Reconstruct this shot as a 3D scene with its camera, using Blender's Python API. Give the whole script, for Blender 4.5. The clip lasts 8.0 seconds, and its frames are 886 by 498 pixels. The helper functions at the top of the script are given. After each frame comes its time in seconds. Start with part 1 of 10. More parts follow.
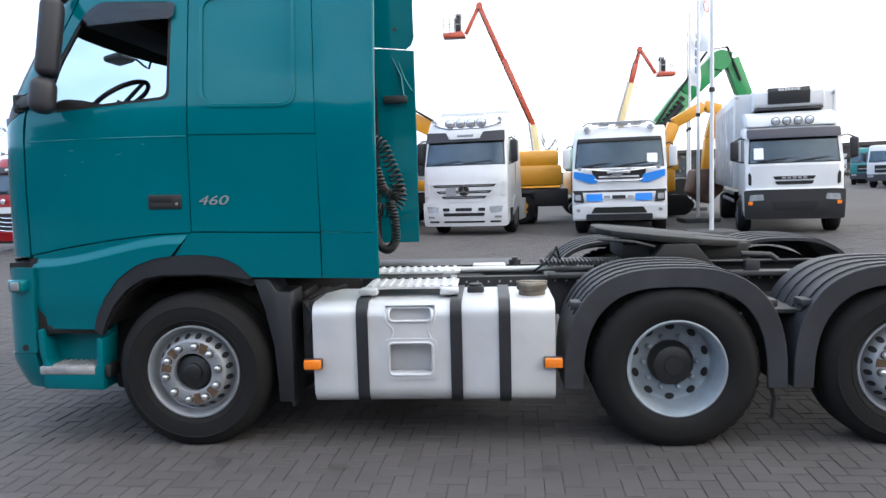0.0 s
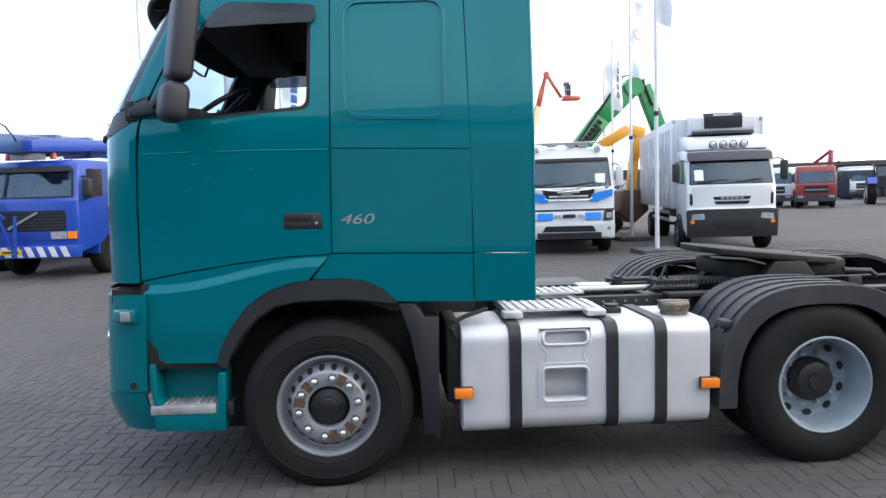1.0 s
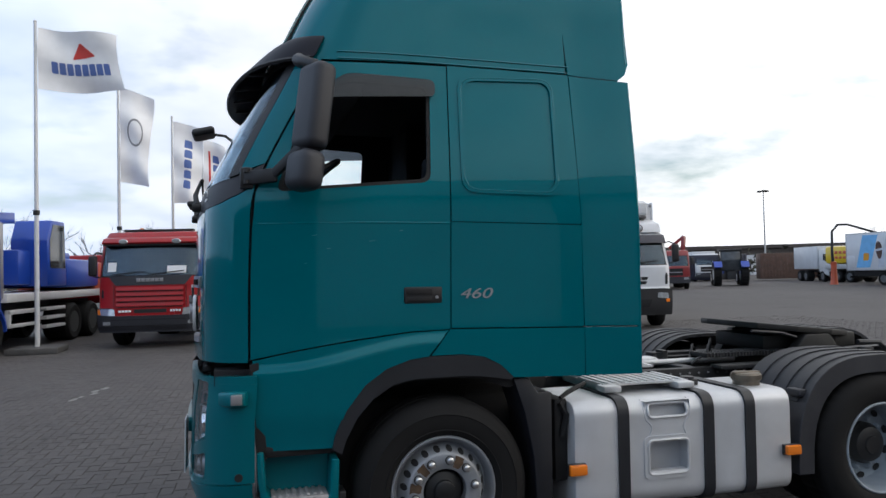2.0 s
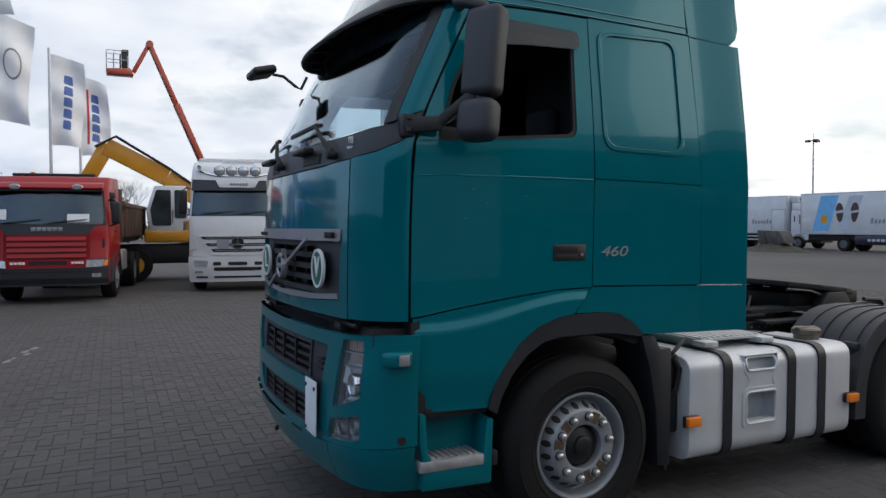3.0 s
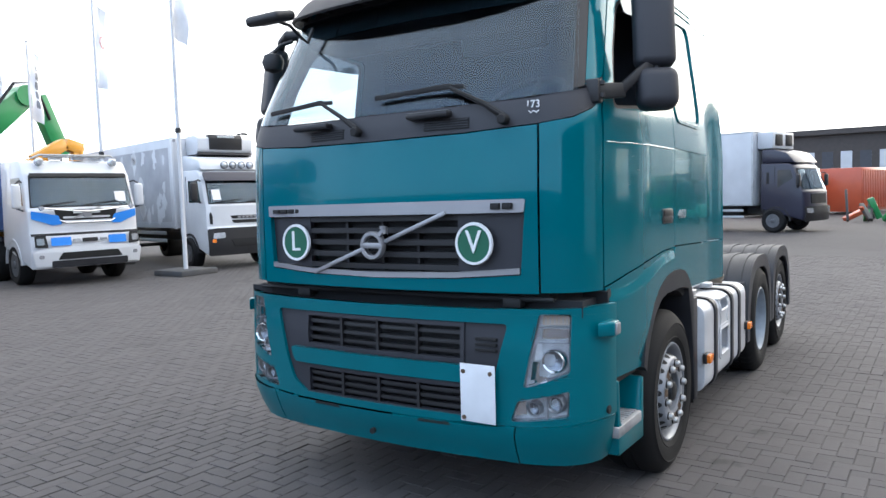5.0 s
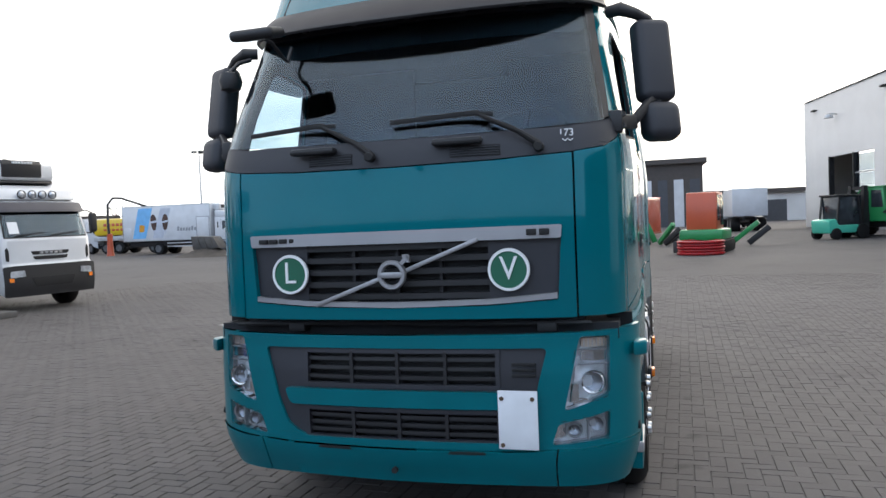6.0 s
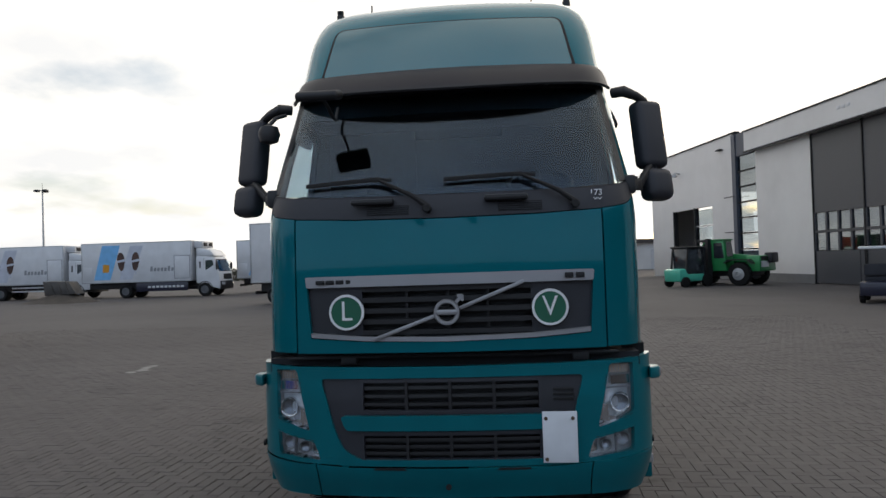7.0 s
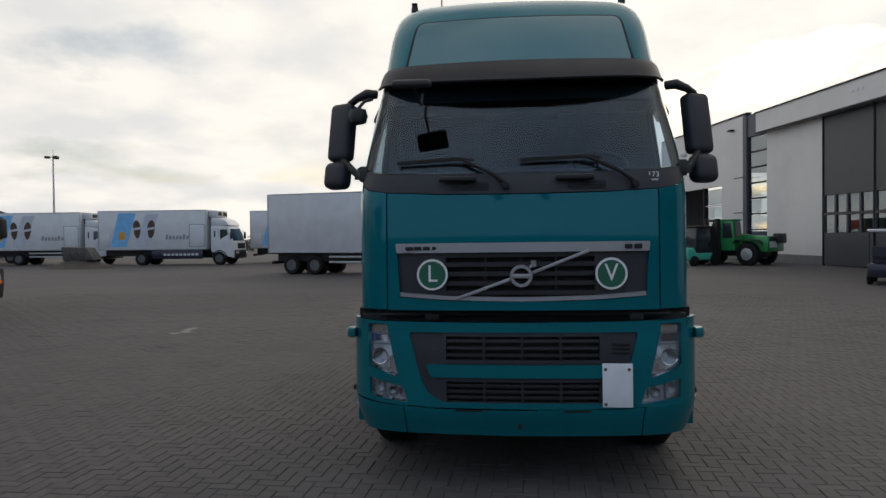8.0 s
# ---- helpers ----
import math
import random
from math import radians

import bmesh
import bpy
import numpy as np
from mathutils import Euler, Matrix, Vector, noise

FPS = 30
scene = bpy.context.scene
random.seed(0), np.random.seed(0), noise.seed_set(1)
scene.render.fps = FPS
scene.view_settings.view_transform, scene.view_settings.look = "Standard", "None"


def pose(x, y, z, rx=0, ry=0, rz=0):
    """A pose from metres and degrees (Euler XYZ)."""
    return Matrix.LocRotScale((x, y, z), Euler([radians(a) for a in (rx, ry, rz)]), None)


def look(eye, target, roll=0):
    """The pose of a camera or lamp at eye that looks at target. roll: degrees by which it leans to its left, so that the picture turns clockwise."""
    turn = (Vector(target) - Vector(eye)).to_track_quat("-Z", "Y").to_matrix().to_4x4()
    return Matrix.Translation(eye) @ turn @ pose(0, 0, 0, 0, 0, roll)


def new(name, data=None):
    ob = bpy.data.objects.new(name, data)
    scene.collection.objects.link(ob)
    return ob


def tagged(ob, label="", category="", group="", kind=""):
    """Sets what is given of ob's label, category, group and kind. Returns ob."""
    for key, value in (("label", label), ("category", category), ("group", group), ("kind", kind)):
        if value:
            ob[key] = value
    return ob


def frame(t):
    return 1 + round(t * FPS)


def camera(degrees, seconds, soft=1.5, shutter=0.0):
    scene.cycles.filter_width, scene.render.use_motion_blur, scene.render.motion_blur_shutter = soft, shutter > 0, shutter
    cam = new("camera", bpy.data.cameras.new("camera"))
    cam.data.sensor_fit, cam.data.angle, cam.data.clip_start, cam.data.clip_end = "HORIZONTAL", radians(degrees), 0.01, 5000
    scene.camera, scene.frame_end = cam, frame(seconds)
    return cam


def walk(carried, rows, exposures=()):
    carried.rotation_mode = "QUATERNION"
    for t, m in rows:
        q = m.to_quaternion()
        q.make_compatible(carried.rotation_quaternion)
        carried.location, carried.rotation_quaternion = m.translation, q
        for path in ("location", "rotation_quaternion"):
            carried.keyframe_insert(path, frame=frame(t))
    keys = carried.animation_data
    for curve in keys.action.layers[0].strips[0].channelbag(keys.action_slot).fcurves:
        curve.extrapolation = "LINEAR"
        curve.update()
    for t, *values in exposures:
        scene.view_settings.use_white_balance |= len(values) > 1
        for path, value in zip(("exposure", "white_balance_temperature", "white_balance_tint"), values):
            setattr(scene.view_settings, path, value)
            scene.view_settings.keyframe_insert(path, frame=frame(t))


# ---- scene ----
cam = camera(62.9, 8.0)
PATH = [
    (0, (3.265, -5.631, 1.662), (3.128, -3.645, 1.464), -2.0),
    (0.5, (2.531, -5.505, 1.671), (2.544, -3.515, 1.473), -1.6),
    (1, (1.704, -5.417, 1.698), (1.859, -3.429, 1.545), -1.8),
    (1.2, (1.394, -5.371, 1.691), (1.642, -3.387, 1.624), -1.7),
    (2.3, (-0.159, -4.977, 1.713), (0.469, -3.079, 1.774), -1.4),
    (2.5, (-0.443, -4.839, 1.735), (0.25, -2.963, 1.761), -1.3),
    (3, (-1.162, -4.473, 1.723), (-0.27, -2.684, 1.655), -0.2),
    (3.5, (-1.784, -4.043, 1.705), (-0.733, -2.345, 1.603), 0.3),
    (4, (-2.36, -3.554, 1.695), (-1.042, -2.066, 1.471), 0.3),
    (4.5, (-2.762, -3.021, 1.707), (-1.248, -1.735, 1.475), -0.8),
    (5, (-3.137, -2.445, 1.726), (-1.462, -1.363, 1.581), -1.8),
    (5.2, (-3.237, -2.198, 1.714), (-1.493, -1.228, 1.597), -2.1),
    (6.3, (-3.742, -1.028, 1.771), (-1.786, -0.615, 1.723), -2.1),
    (6.5, (-3.879, -0.837, 1.778), (-1.903, -0.528, 1.77), -1.9),
    (7, (-4.311, -0.38, 1.774), (-2.319, -0.197, 1.807), -1.8),
    (7.5, (-4.695, -0.063, 1.755), (-2.703, 0.113, 1.749), -1.3),
    (8, (-4.987, 0.048, 1.752), (-2.996, 0.243, 1.715), -0.6),
]
EXPOSURES = [(0.0, 0.56, 6150, 10), (1.2, 0.50, 6100, 10), (2.3, -0.68, 6200, 10), (3.5, -0.7, 6150, 10), (4.0, -0.1, 6100, 10), (4.5, 0.5, 6150, 10), (5.2, 0.6, 6150, 10), (6.3, -0.11, 6500, 10), (7.0, -0.78, 6580, 10), (8.0, -1.08, 6620, 10)]
walk(cam, [(t, look(eye, target, roll)) for t, eye, target, roll in PATH], EXPOSURES)


# ---- world and sun ----
def build_world():
    w = bpy.data.worlds.new("sky")
    scene.world = w
    w.use_nodes = True
    nt = w.node_tree
    nt.nodes.clear()
    N, L = nt.nodes.new, nt.links.new
    out, bg, sky = N("ShaderNodeOutputWorld"), N("ShaderNodeBackground"), N("ShaderNodeTexSky")
    sky.sky_type, sky.sun_disc = "NISHITA", False
    sky.sun_elevation, sky.sun_rotation = radians(16), radians(112)
    sky.dust_density, sky.air_density = 2.0, 1.0
    tex, sep = N("ShaderNodeTexCoord"), N("ShaderNodeSeparateXYZ")
    L(tex.outputs["Generated"], sep.inputs[0])
    # clouds: direction flattened on to a layer overhead
    den = N("ShaderNodeMath"); den.operation = "ADD"; den.inputs[1].default_value = 0.22
    L(sep.outputs["Z"], den.inputs[0])
    comb = N("ShaderNodeCombineXYZ")
    for k in ("X", "Y"):
        dv = N("ShaderNodeMath"); dv.operation = "DIVIDE"
        L(sep.outputs[k], dv.inputs[0]); L(den.outputs[0], dv.inputs[1]); L(dv.outputs[0], comb.inputs[k])
    noi = N("ShaderNodeTexNoise")
    noi.inputs["Scale"].default_value, noi.inputs["Detail"].default_value, noi.inputs["Roughness"].default_value = 1.5, 7.0, 0.55
    L(comb.outputs[0], noi.inputs["Vector"])
    ramp = N("ShaderNodeValToRGB")
    ramp.color_ramp.elements[0].position, ramp.color_ramp.elements[1].position = 0.25, 0.46
    L(noi.outputs[0], ramp.inputs[0])
    # cloud brightness: grey undersides and white tops
    noi2 = N("ShaderNodeTexNoise")
    noi2.inputs["Scale"].default_value, noi2.inputs["Detail"].default_value = 2.3, 5.0
    L(comb.outputs[0], noi2.inputs["Vector"])
    tone = N("ShaderNodeValToRGB")
    tone.color_ramp.elements[0].position, tone.color_ramp.elements[1].position = 0.36, 0.60
    tone.color_ramp.elements[0].color, tone.color_ramp.elements[1].color = (0.88, 0.92, 0.98, 1), (1.12, 1.12, 1.12, 1)
    L(noi2.outputs[0], tone.inputs[0])
    gain = N("ShaderNodeMix"); gain.data_type = "RGBA"; gain.blend_type = "MULTIPLY"; gain.inputs[0].default_value = 1.0
    L(tone.outputs[0], gain.inputs[6]); gain.inputs[7].default_value = (CLOUD, CLOUD, CLOUD, 1)
    # brighter towards the veiled sun
    dot, glow = N("ShaderNodeVectorMath"), N("ShaderNodeMapRange")
    dot.operation = "DOT_PRODUCT"; dot.inputs[1].default_value = Vector((30, -12.2, 9.3)).normalized()
    L(tex.outputs["Generated"], dot.inputs[0]); L(dot.outputs["Value"], glow.inputs["Value"])
    glow.inputs["From Min"].default_value, glow.inputs["To Min"].default_value, glow.inputs["To Max"].default_value = -0.6, 0.0, 1.0
    lit = N("ShaderNodeMix"); lit.data_type = "RGBA"; lit.blend_type = "MULTIPLY"; lit.inputs[0].default_value = 1.0
    veil = N("ShaderNodeMix"); veil.data_type = "RGBA"; veil.clamp_factor = True
    L(glow.outputs[0], veil.inputs[0])
    veil.inputs[6].default_value, veil.inputs[7].default_value = (0.97, 1.0, 1.06, 1), (1.75, 1.66, 1.52, 1)
    # clearer and bluer on the side turned away from the sun
    away, cold = N("ShaderNodeMapRange"), N("ShaderNodeMix")
    away.inputs["From Min"].default_value, away.inputs["From Max"].default_value = 0.0, -0.6
    L(sep.outputs["X"], away.inputs["Value"])
    cold.data_type = "RGBA"; cold.clamp_factor = True
    L(away.outputs[0], cold.inputs[0]); L(veil.outputs[2], cold.inputs[6]); cold.inputs[7].default_value = (0.86, 1.04, 1.30, 1)
    L(gain.outputs[2], lit.inputs[6]); L(cold.outputs[2], lit.inputs[7])
    gain = lit
    mix = N("ShaderNodeMix"); mix.data_type = "RGBA"
    L(ramp.outputs[0], mix.inputs[0]); pale = N("ShaderNodeVectorMath"); pale.operation = "SCALE"; pale.inputs["Scale"].default_value = 2.4
    L(sky.outputs[0], pale.inputs[0]); L(pale.outputs[0], mix.inputs[6]); L(gain.outputs[2], mix.inputs[7])
    L(mix.outputs[2], bg.inputs[0])
    bg.inputs[1].default_value = 0.10
    L(bg.outputs[0], out.inputs[0])


CLOUD = 12.0
build_world()
sun = new("sun", bpy.data.lights.new("sun", "SUN"))
sun.data.energy, sun.data.angle, sun.data.color = 1.1, radians(48), (1.0, 0.90, 0.76)
sun.matrix_world = look((30, -12.2, 9.3), (0, 0, 0))


# ---- materials ----
def mat(name, col, rough=0.5, metal=0.0, var=0.12, scale=3.0, bump=0.0, bscale=80.0, coat=0.0, dirt=0.0, dirtcol=(0.10, 0.085, 0.07), random_hue=0.0, spec=0.5, island=False):
    """A painted or bare surface with broad and fine variation, fine relief and blotches of dirt."""
    m = bpy.data.materials.new(name)
    m.use_nodes = True
    nt = m.node_tree
    N, L = nt.nodes.new, nt.links.new
    b = nt.nodes["Principled BSDF"]
    tex = N("ShaderNodeTexCoord")
    n1, n2 = N("ShaderNodeTexNoise"), N("ShaderNodeTexNoise")
    n1.inputs["Scale"].default_value, n1.inputs["Detail"].default_value = scale, 6.0
    n2.inputs["Scale"].default_value, n2.inputs["Detail"].default_value = bscale, 3.0
    L(tex.outputs["Object"], n1.inputs["Vector"]); L(tex.outputs["Object"], n2.inputs["Vector"])
    ramp = N("ShaderNodeValToRGB")
    ramp.color_ramp.elements[0].position, ramp.color_ramp.elements[1].position = 0.3, 0.7
    ramp.color_ramp.elements[0].color = (*[c * (1 - var) for c in col], 1)
    ramp.color_ramp.elements[1].color = (*[min(1, c * (1 + var)) for c in col], 1)
    L(n1.outputs[0], ramp.inputs[0])
    colour = ramp.outputs[0]
    if random_hue:
        info = N("ShaderNodeNewGeometry") if island else N("ShaderNodeObjectInfo")
        hsv, rng = N("ShaderNodeHueSaturation"), N("ShaderNodeMapRange")
        rng.inputs["To Min"].default_value, rng.inputs["To Max"].default_value = 1 - random_hue, 1 + random_hue
        L(info.outputs["Random Per Island" if island else "Random"], rng.inputs["Value"])
        L(rng.outputs[0], hsv.inputs["Value"]); L(colour, hsv.inputs["Color"])
        colour = hsv.outputs[0]
    if dirt:
        n3, r3, mx = N("ShaderNodeTexNoise"), N("ShaderNodeMapRange"), N("ShaderNodeMix")
        n3.inputs["Scale"].default_value, n3.inputs["Detail"].default_value, n3.inputs["Roughness"].default_value = scale * 0.6, 9.0, 0.65
        L(tex.outputs["Object"], n3.inputs["Vector"])
        r3.inputs["From Min"].default_value, r3.inputs["From Max"].default_value, r3.inputs["To Max"].default_value = 0.48, 0.72, dirt
        L(n3.outputs[0], r3.inputs["Value"])
        mx.data_type = "RGBA"
        L(r3.outputs[0], mx.inputs[0]); L(colour, mx.inputs[6]); mx.inputs[7].default_value = (*dirtcol, 1)
        colour = mx.outputs[2]
    L(colour, b.inputs["Base Color"])
    rr = N("ShaderNodeMapRange")
    rr.inputs["To Min"].default_value, rr.inputs["To Max"].default_value = max(0.02, rough * 0.82), min(1, rough * 1.2)
    L(n1.outputs[0], rr.inputs["Value"]); L(rr.outputs[0], b.inputs["Roughness"])
    b.inputs["Metallic"].default_value = metal
    b.inputs["Specular IOR Level"].default_value = spec
    b.inputs["Coat Weight"].default_value, b.inputs["Coat Roughness"].default_value = coat, 0.022
    if bump:
        bp = N("ShaderNodeBump")
        bp.inputs["Strength"].default_value, bp.inputs["Distance"].default_value = bump, 0.004
        L(n2.outputs[0], bp.inputs["Height"]); L(bp.outputs[0], b.inputs["Normal"])
    return m


def glass(name, col=(0.9, 0.95, 0.95), rough=0.0, ior=1.5):
    """A thin pane: tinted see-through with a clean reflection that grows towards grazing sight."""
    m = bpy.data.materials.new(name)
    m.use_nodes = True
    nt = m.node_tree
    nt.nodes.clear()
    N, L = nt.nodes.new, nt.links.new
    out, mix, face, clear, gloss = N("ShaderNodeOutputMaterial"), N("ShaderNodeMixShader"), N("ShaderNodeLayerWeight"), N("ShaderNodeBsdfTransparent"), N("ShaderNodeBsdfGlossy")
    face.inputs["Blend"].default_value = 0.5
    power, fres = N("ShaderNodeMath"), N("ShaderNodeMapRange")
    power.operation = "POWER"; power.inputs[1].default_value = 5.0
    fres.inputs["To Min"].default_value = ((ior - 1) / (ior + 1)) ** 2
    L(face.outputs["Facing"], power.inputs[0]); L(power.outputs[0], fres.inputs["Value"])
    clear.inputs["Color"].default_value = (*col, 1)
    gloss.inputs["Roughness"].default_value = max(0.004, rough)
    gloss.inputs["Color"].default_value = (0.88, 0.95, 1.0, 1)
    # faint film of dust on the pane
    tex, noi, rng = N("ShaderNodeTexCoord"), N("ShaderNodeTexNoise"), N("ShaderNodeMapRange")
    noi.inputs["Scale"].default_value, noi.inputs["Detail"].default_value = 2.5, 5.0
    rng.inputs["To Min"].default_value, rng.inputs["To Max"].default_value = max(0.004, rough), 0.035 + rough
    L(tex.outputs["Object"], noi.inputs["Vector"]); L(noi.outputs[0], rng.inputs["Value"]); L(rng.outputs[0], gloss.inputs["Roughness"])
    L(fres.outputs[0], mix.inputs[0]); L(clear.outputs[0], mix.inputs[1]); L(gloss.outputs[0], mix.inputs[2])
    L(mix.outputs[0], out.inputs[0])
    return m


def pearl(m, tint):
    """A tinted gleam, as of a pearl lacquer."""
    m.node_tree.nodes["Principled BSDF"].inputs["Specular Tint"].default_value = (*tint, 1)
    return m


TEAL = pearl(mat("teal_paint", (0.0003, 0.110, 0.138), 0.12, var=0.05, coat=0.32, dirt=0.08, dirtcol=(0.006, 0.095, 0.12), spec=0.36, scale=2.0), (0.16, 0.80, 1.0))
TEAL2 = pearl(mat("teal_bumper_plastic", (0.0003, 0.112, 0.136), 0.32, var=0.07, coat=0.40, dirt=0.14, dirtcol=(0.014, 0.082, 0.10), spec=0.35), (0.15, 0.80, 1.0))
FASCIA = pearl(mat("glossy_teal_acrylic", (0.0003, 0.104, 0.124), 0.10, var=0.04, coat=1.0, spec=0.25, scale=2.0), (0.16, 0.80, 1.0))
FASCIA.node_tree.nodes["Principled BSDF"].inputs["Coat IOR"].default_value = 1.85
SEAM = mat("black_seal", (0.006, 0.006, 0.007), 0.7, var=0.2)
PLASTIC = mat("charcoal_plastic", (0.021, 0.022, 0.029), 0.55, var=0.15, bump=0.12, bscale=260, dirt=0.15, dirtcol=(0.045, 0.046, 0.052))
FENDER = mat("weathered_black_plastic", (0.011, 0.012, 0.016), 0.48, var=0.22, bump=0.12, bscale=120, dirt=0.28, dirtcol=(0.045, 0.047, 0.054))
BLACK = mat("black_plastic", (0.012, 0.012, 0.014), 0.5, var=0.2, bump=0.1)
RUBBER = mat("tyre_rubber", (0.0060, 0.0059, 0.0063), 0.78, var=0.25, bump=0.2, bscale=140, dirt=0.30, dirtcol=(0.013, 0.0122, 0.012), spec=0.3)
WHEEL = mat("silver_grey_wheel_paint", (0.24, 0.255, 0.28), 0.40, metal=0.3, var=0.12, dirt=0.30, dirtcol=(0.22, 0.19, 0.16), scale=9)
WHEEL2 = mat("dusty_pale_blue_wheel", (0.255, 0.295, 0.335), 0.5, metal=0.15, var=0.16, dirt=0.35, dirtcol=(0.17, 0.17, 0.18), scale=8)
HUBM = mat("oily_dark_hub", (0.016, 0.017, 0.019), 0.45, metal=0.3, var=0.3, dirt=0.3, dirtcol=(0.05, 0.042, 0.035))
RUST = mat("rust_brown_flange", (0.085, 0.052, 0.030), 0.8, var=0.4, scale=30, bump=0.3)
NUT = mat("bright_steel", (0.62, 0.62, 0.62), 0.3, metal=0.9, var=0.15)
ALU = mat("brushed_aluminium", (0.58, 0.59, 0.61), 0.46, metal=0.38, var=0.06, scale=5, bump=0.04, bscale=300, dirt=0.14, dirtcol=(0.50, 0.49, 0.47))
STEEL = mat("dark_frame_steel", (0.028, 0.029, 0.032), 0.55, metal=0.2, var=0.3, bump=0.2, dirt=0.4, dirtcol=(0.075, 0.062, 0.05))
GREASE = mat("greasy_cast_iron", (0.012, 0.012, 0.012), 0.6, metal=0.2, var=0.4, bump=0.3, bscale=40, dirt=0.3, dirtcol=(0.03, 0.027, 0.024))
SILVER = mat("satin_silver_trim", (0.33, 0.33, 0.345), 0.4, metal=0.6, var=0.06)
CHROME = mat("chrome", (0.8, 0.8, 0.82), 0.12, metal=1.0, var=0.03)
GREEN = mat("green_badge", (0.006, 0.10, 0.055), 0.45, var=0.08)
WHITE = mat("white_enamel", (0.74, 0.75, 0.76), 0.35, var=0.06, coat=0.3, dirt=0.10, dirtcol=(0.45, 0.43, 0.40))
PLATE = mat("scuffed_white_board", (0.66, 0.68, 0.71), 0.5, var=0.08, dirt=0.25, dirtcol=(0.45, 0.45, 0.46), scale=6)
AMBER = mat("amber_lens", (0.80, 0.20, 0.01), 0.25, var=0.1, coat=0.5)
REDL = mat("red_lens", (0.5, 0.02, 0.015), 0.25, var=0.1, coat=0.5)
INTER = mat("dark_interior_trim", (0.009, 0.010, 0.013), 0.8, var=0.2)
INTERL = mat("grey_roof_lining", (0.075, 0.077, 0.08), 0.85, var=0.1)
SEATM = mat("dark_seat_fabric", (0.03, 0.032, 0.04), 0.9, var=0.3, bump=0.3)
CLEAR = glass("clear_glass", (0.90, 0.95, 0.95))
TINT = glass("windscreen_glass", (0.70, 0.78, 0.84), ior=1.5)
SMOKE = glass("smoked_plastic", (0.32, 0.33, 0.36))
LAMPG = glass("lamp_lens", (0.96, 0.97, 0.98))
MIRROR = mat("mirror_silver", (0.85, 0.86, 0.88), 0.03, metal=1.0, var=0.01)
# opaque; the dark of an unlit cab is put into its colour
DARKGL = mat("dark_cab_glass", (0.030, 0.036, 0.042), 0.07, var=0.4, scale=2, spec=0.7)


# ---- mesh helpers ----
SPARE = bpy.data.meshes.new("spare")


def add(bm, tmp, m=None):
    tmp.to_mesh(SPARE); tmp.free()
    if m is not None:
        SPARE.transform(m)
    bm.from_mesh(SPARE)
    return bm


def box(bm, x0, x1, y0, y1, z0, z1, bev=0.0, seg=2, m=None):
    t = bmesh.new()
    bmesh.ops.create_cube(t, size=1.0)
    for v in t.verts:
        v.co = Vector((x0 + (v.co.x + 0.5) * (x1 - x0), y0 + (v.co.y + 0.5) * (y1 - y0), z0 + (v.co.z + 0.5) * (z1 - z0)))
    if bev:
        bmesh.ops.bevel(t, geom=t.edges[:], offset=min(bev, 0.45 * min(abs(x1 - x0), abs(y1 - y0), abs(z1 - z0))), segments=seg, affect="EDGES", profile=0.5)
    return add(bm, t, m)


AXES = {"x": Matrix.Rotation(radians(90), 4, "Y"), "y": Matrix.Rotation(radians(-90), 4, "X"), "z": Matrix.Identity(4)}


def lathe(bm, c, axis, prof, n=32, cap=True, turn=0.0):
    """A body of revolution: prof is a run of (radius, height along the axis)."""
    t = bmesh.new()
    rings = []
    for r, h in prof:
        rings.append([t.verts.new((r * math.cos(turn + 2 * math.pi * k / n), r * math.sin(turn + 2 * math.pi * k / n), h)) for k in range(n)])
    for a, b in zip(rings, rings[1:]):
        for k in range(n):
            t.faces.new((a[k], a[(k + 1) % n], b[(k + 1) % n], b[k]))
    if cap:
        t.faces.new(rings[0][::-1]); t.faces.new(rings[-1])
    bmesh.ops.recalc_face_normals(t, faces=t.faces[:])
    return add(bm, t, Matrix.Translation(c) @ AXES[axis])


def cyl(bm, c, axis, r, h, n=20, r2=None, bev=0.0):
    r2 = r if r2 is None else r2
    if bev:
        return lathe(bm, c, axis, [(r - bev, 0), (r, bev), (r2, h - bev), (r2 - bev, h)], n)
    return lathe(bm, c, axis, [(r, 0), (r2, h)], n)


def tube(bm, pts, r, n=8, cap=True):
    t = bmesh.new()
    pts = [Vector(p) for p in pts]
    rings, up = [], None
    for i, p in enumerate(pts):
        d = (pts[min(i + 1, len(pts) - 1)] - pts[max(i - 1, 0)]).normalized()
        ref = up if up is not None else (Vector((0, 0, 1)) if abs(d.z) < 0.9 else Vector((1, 0, 0)))
        side = d.cross(ref).normalized()
        up = side.cross(d).normalized()
        rr = r[i] if isinstance(r, (list, tuple)) else r
        rings.append([t.verts.new(p + (side * math.cos(2 * math.pi * k / n) + up * math.sin(2 * math.pi * k / n)) * rr) for k in range(n)])
    for a, b in zip(rings, rings[1:]):
        for k in range(n):
            t.faces.new((a[k], a[(k + 1) % n], b[(k + 1) % n], b[k]))
    if cap:
        t.faces.new(rings[0][::-1]); t.faces.new(rings[-1])
    bmesh.ops.recalc_face_normals(t, faces=t.faces[:])
    return add(bm, t)


def beam(bm, a, b, w, h, bev=0.0):
    """A box beam from a to b, w wide and h deep."""
    a, b = Vector(a), Vector(b)
    q = (b - a).to_track_quat("Y", "Z").to_matrix().to_4x4()
    return box(bm, -w / 2, w / 2, 0, (b - a).length, -h / 2, h / 2, bev, m=Matrix.Translation(a) @ q)


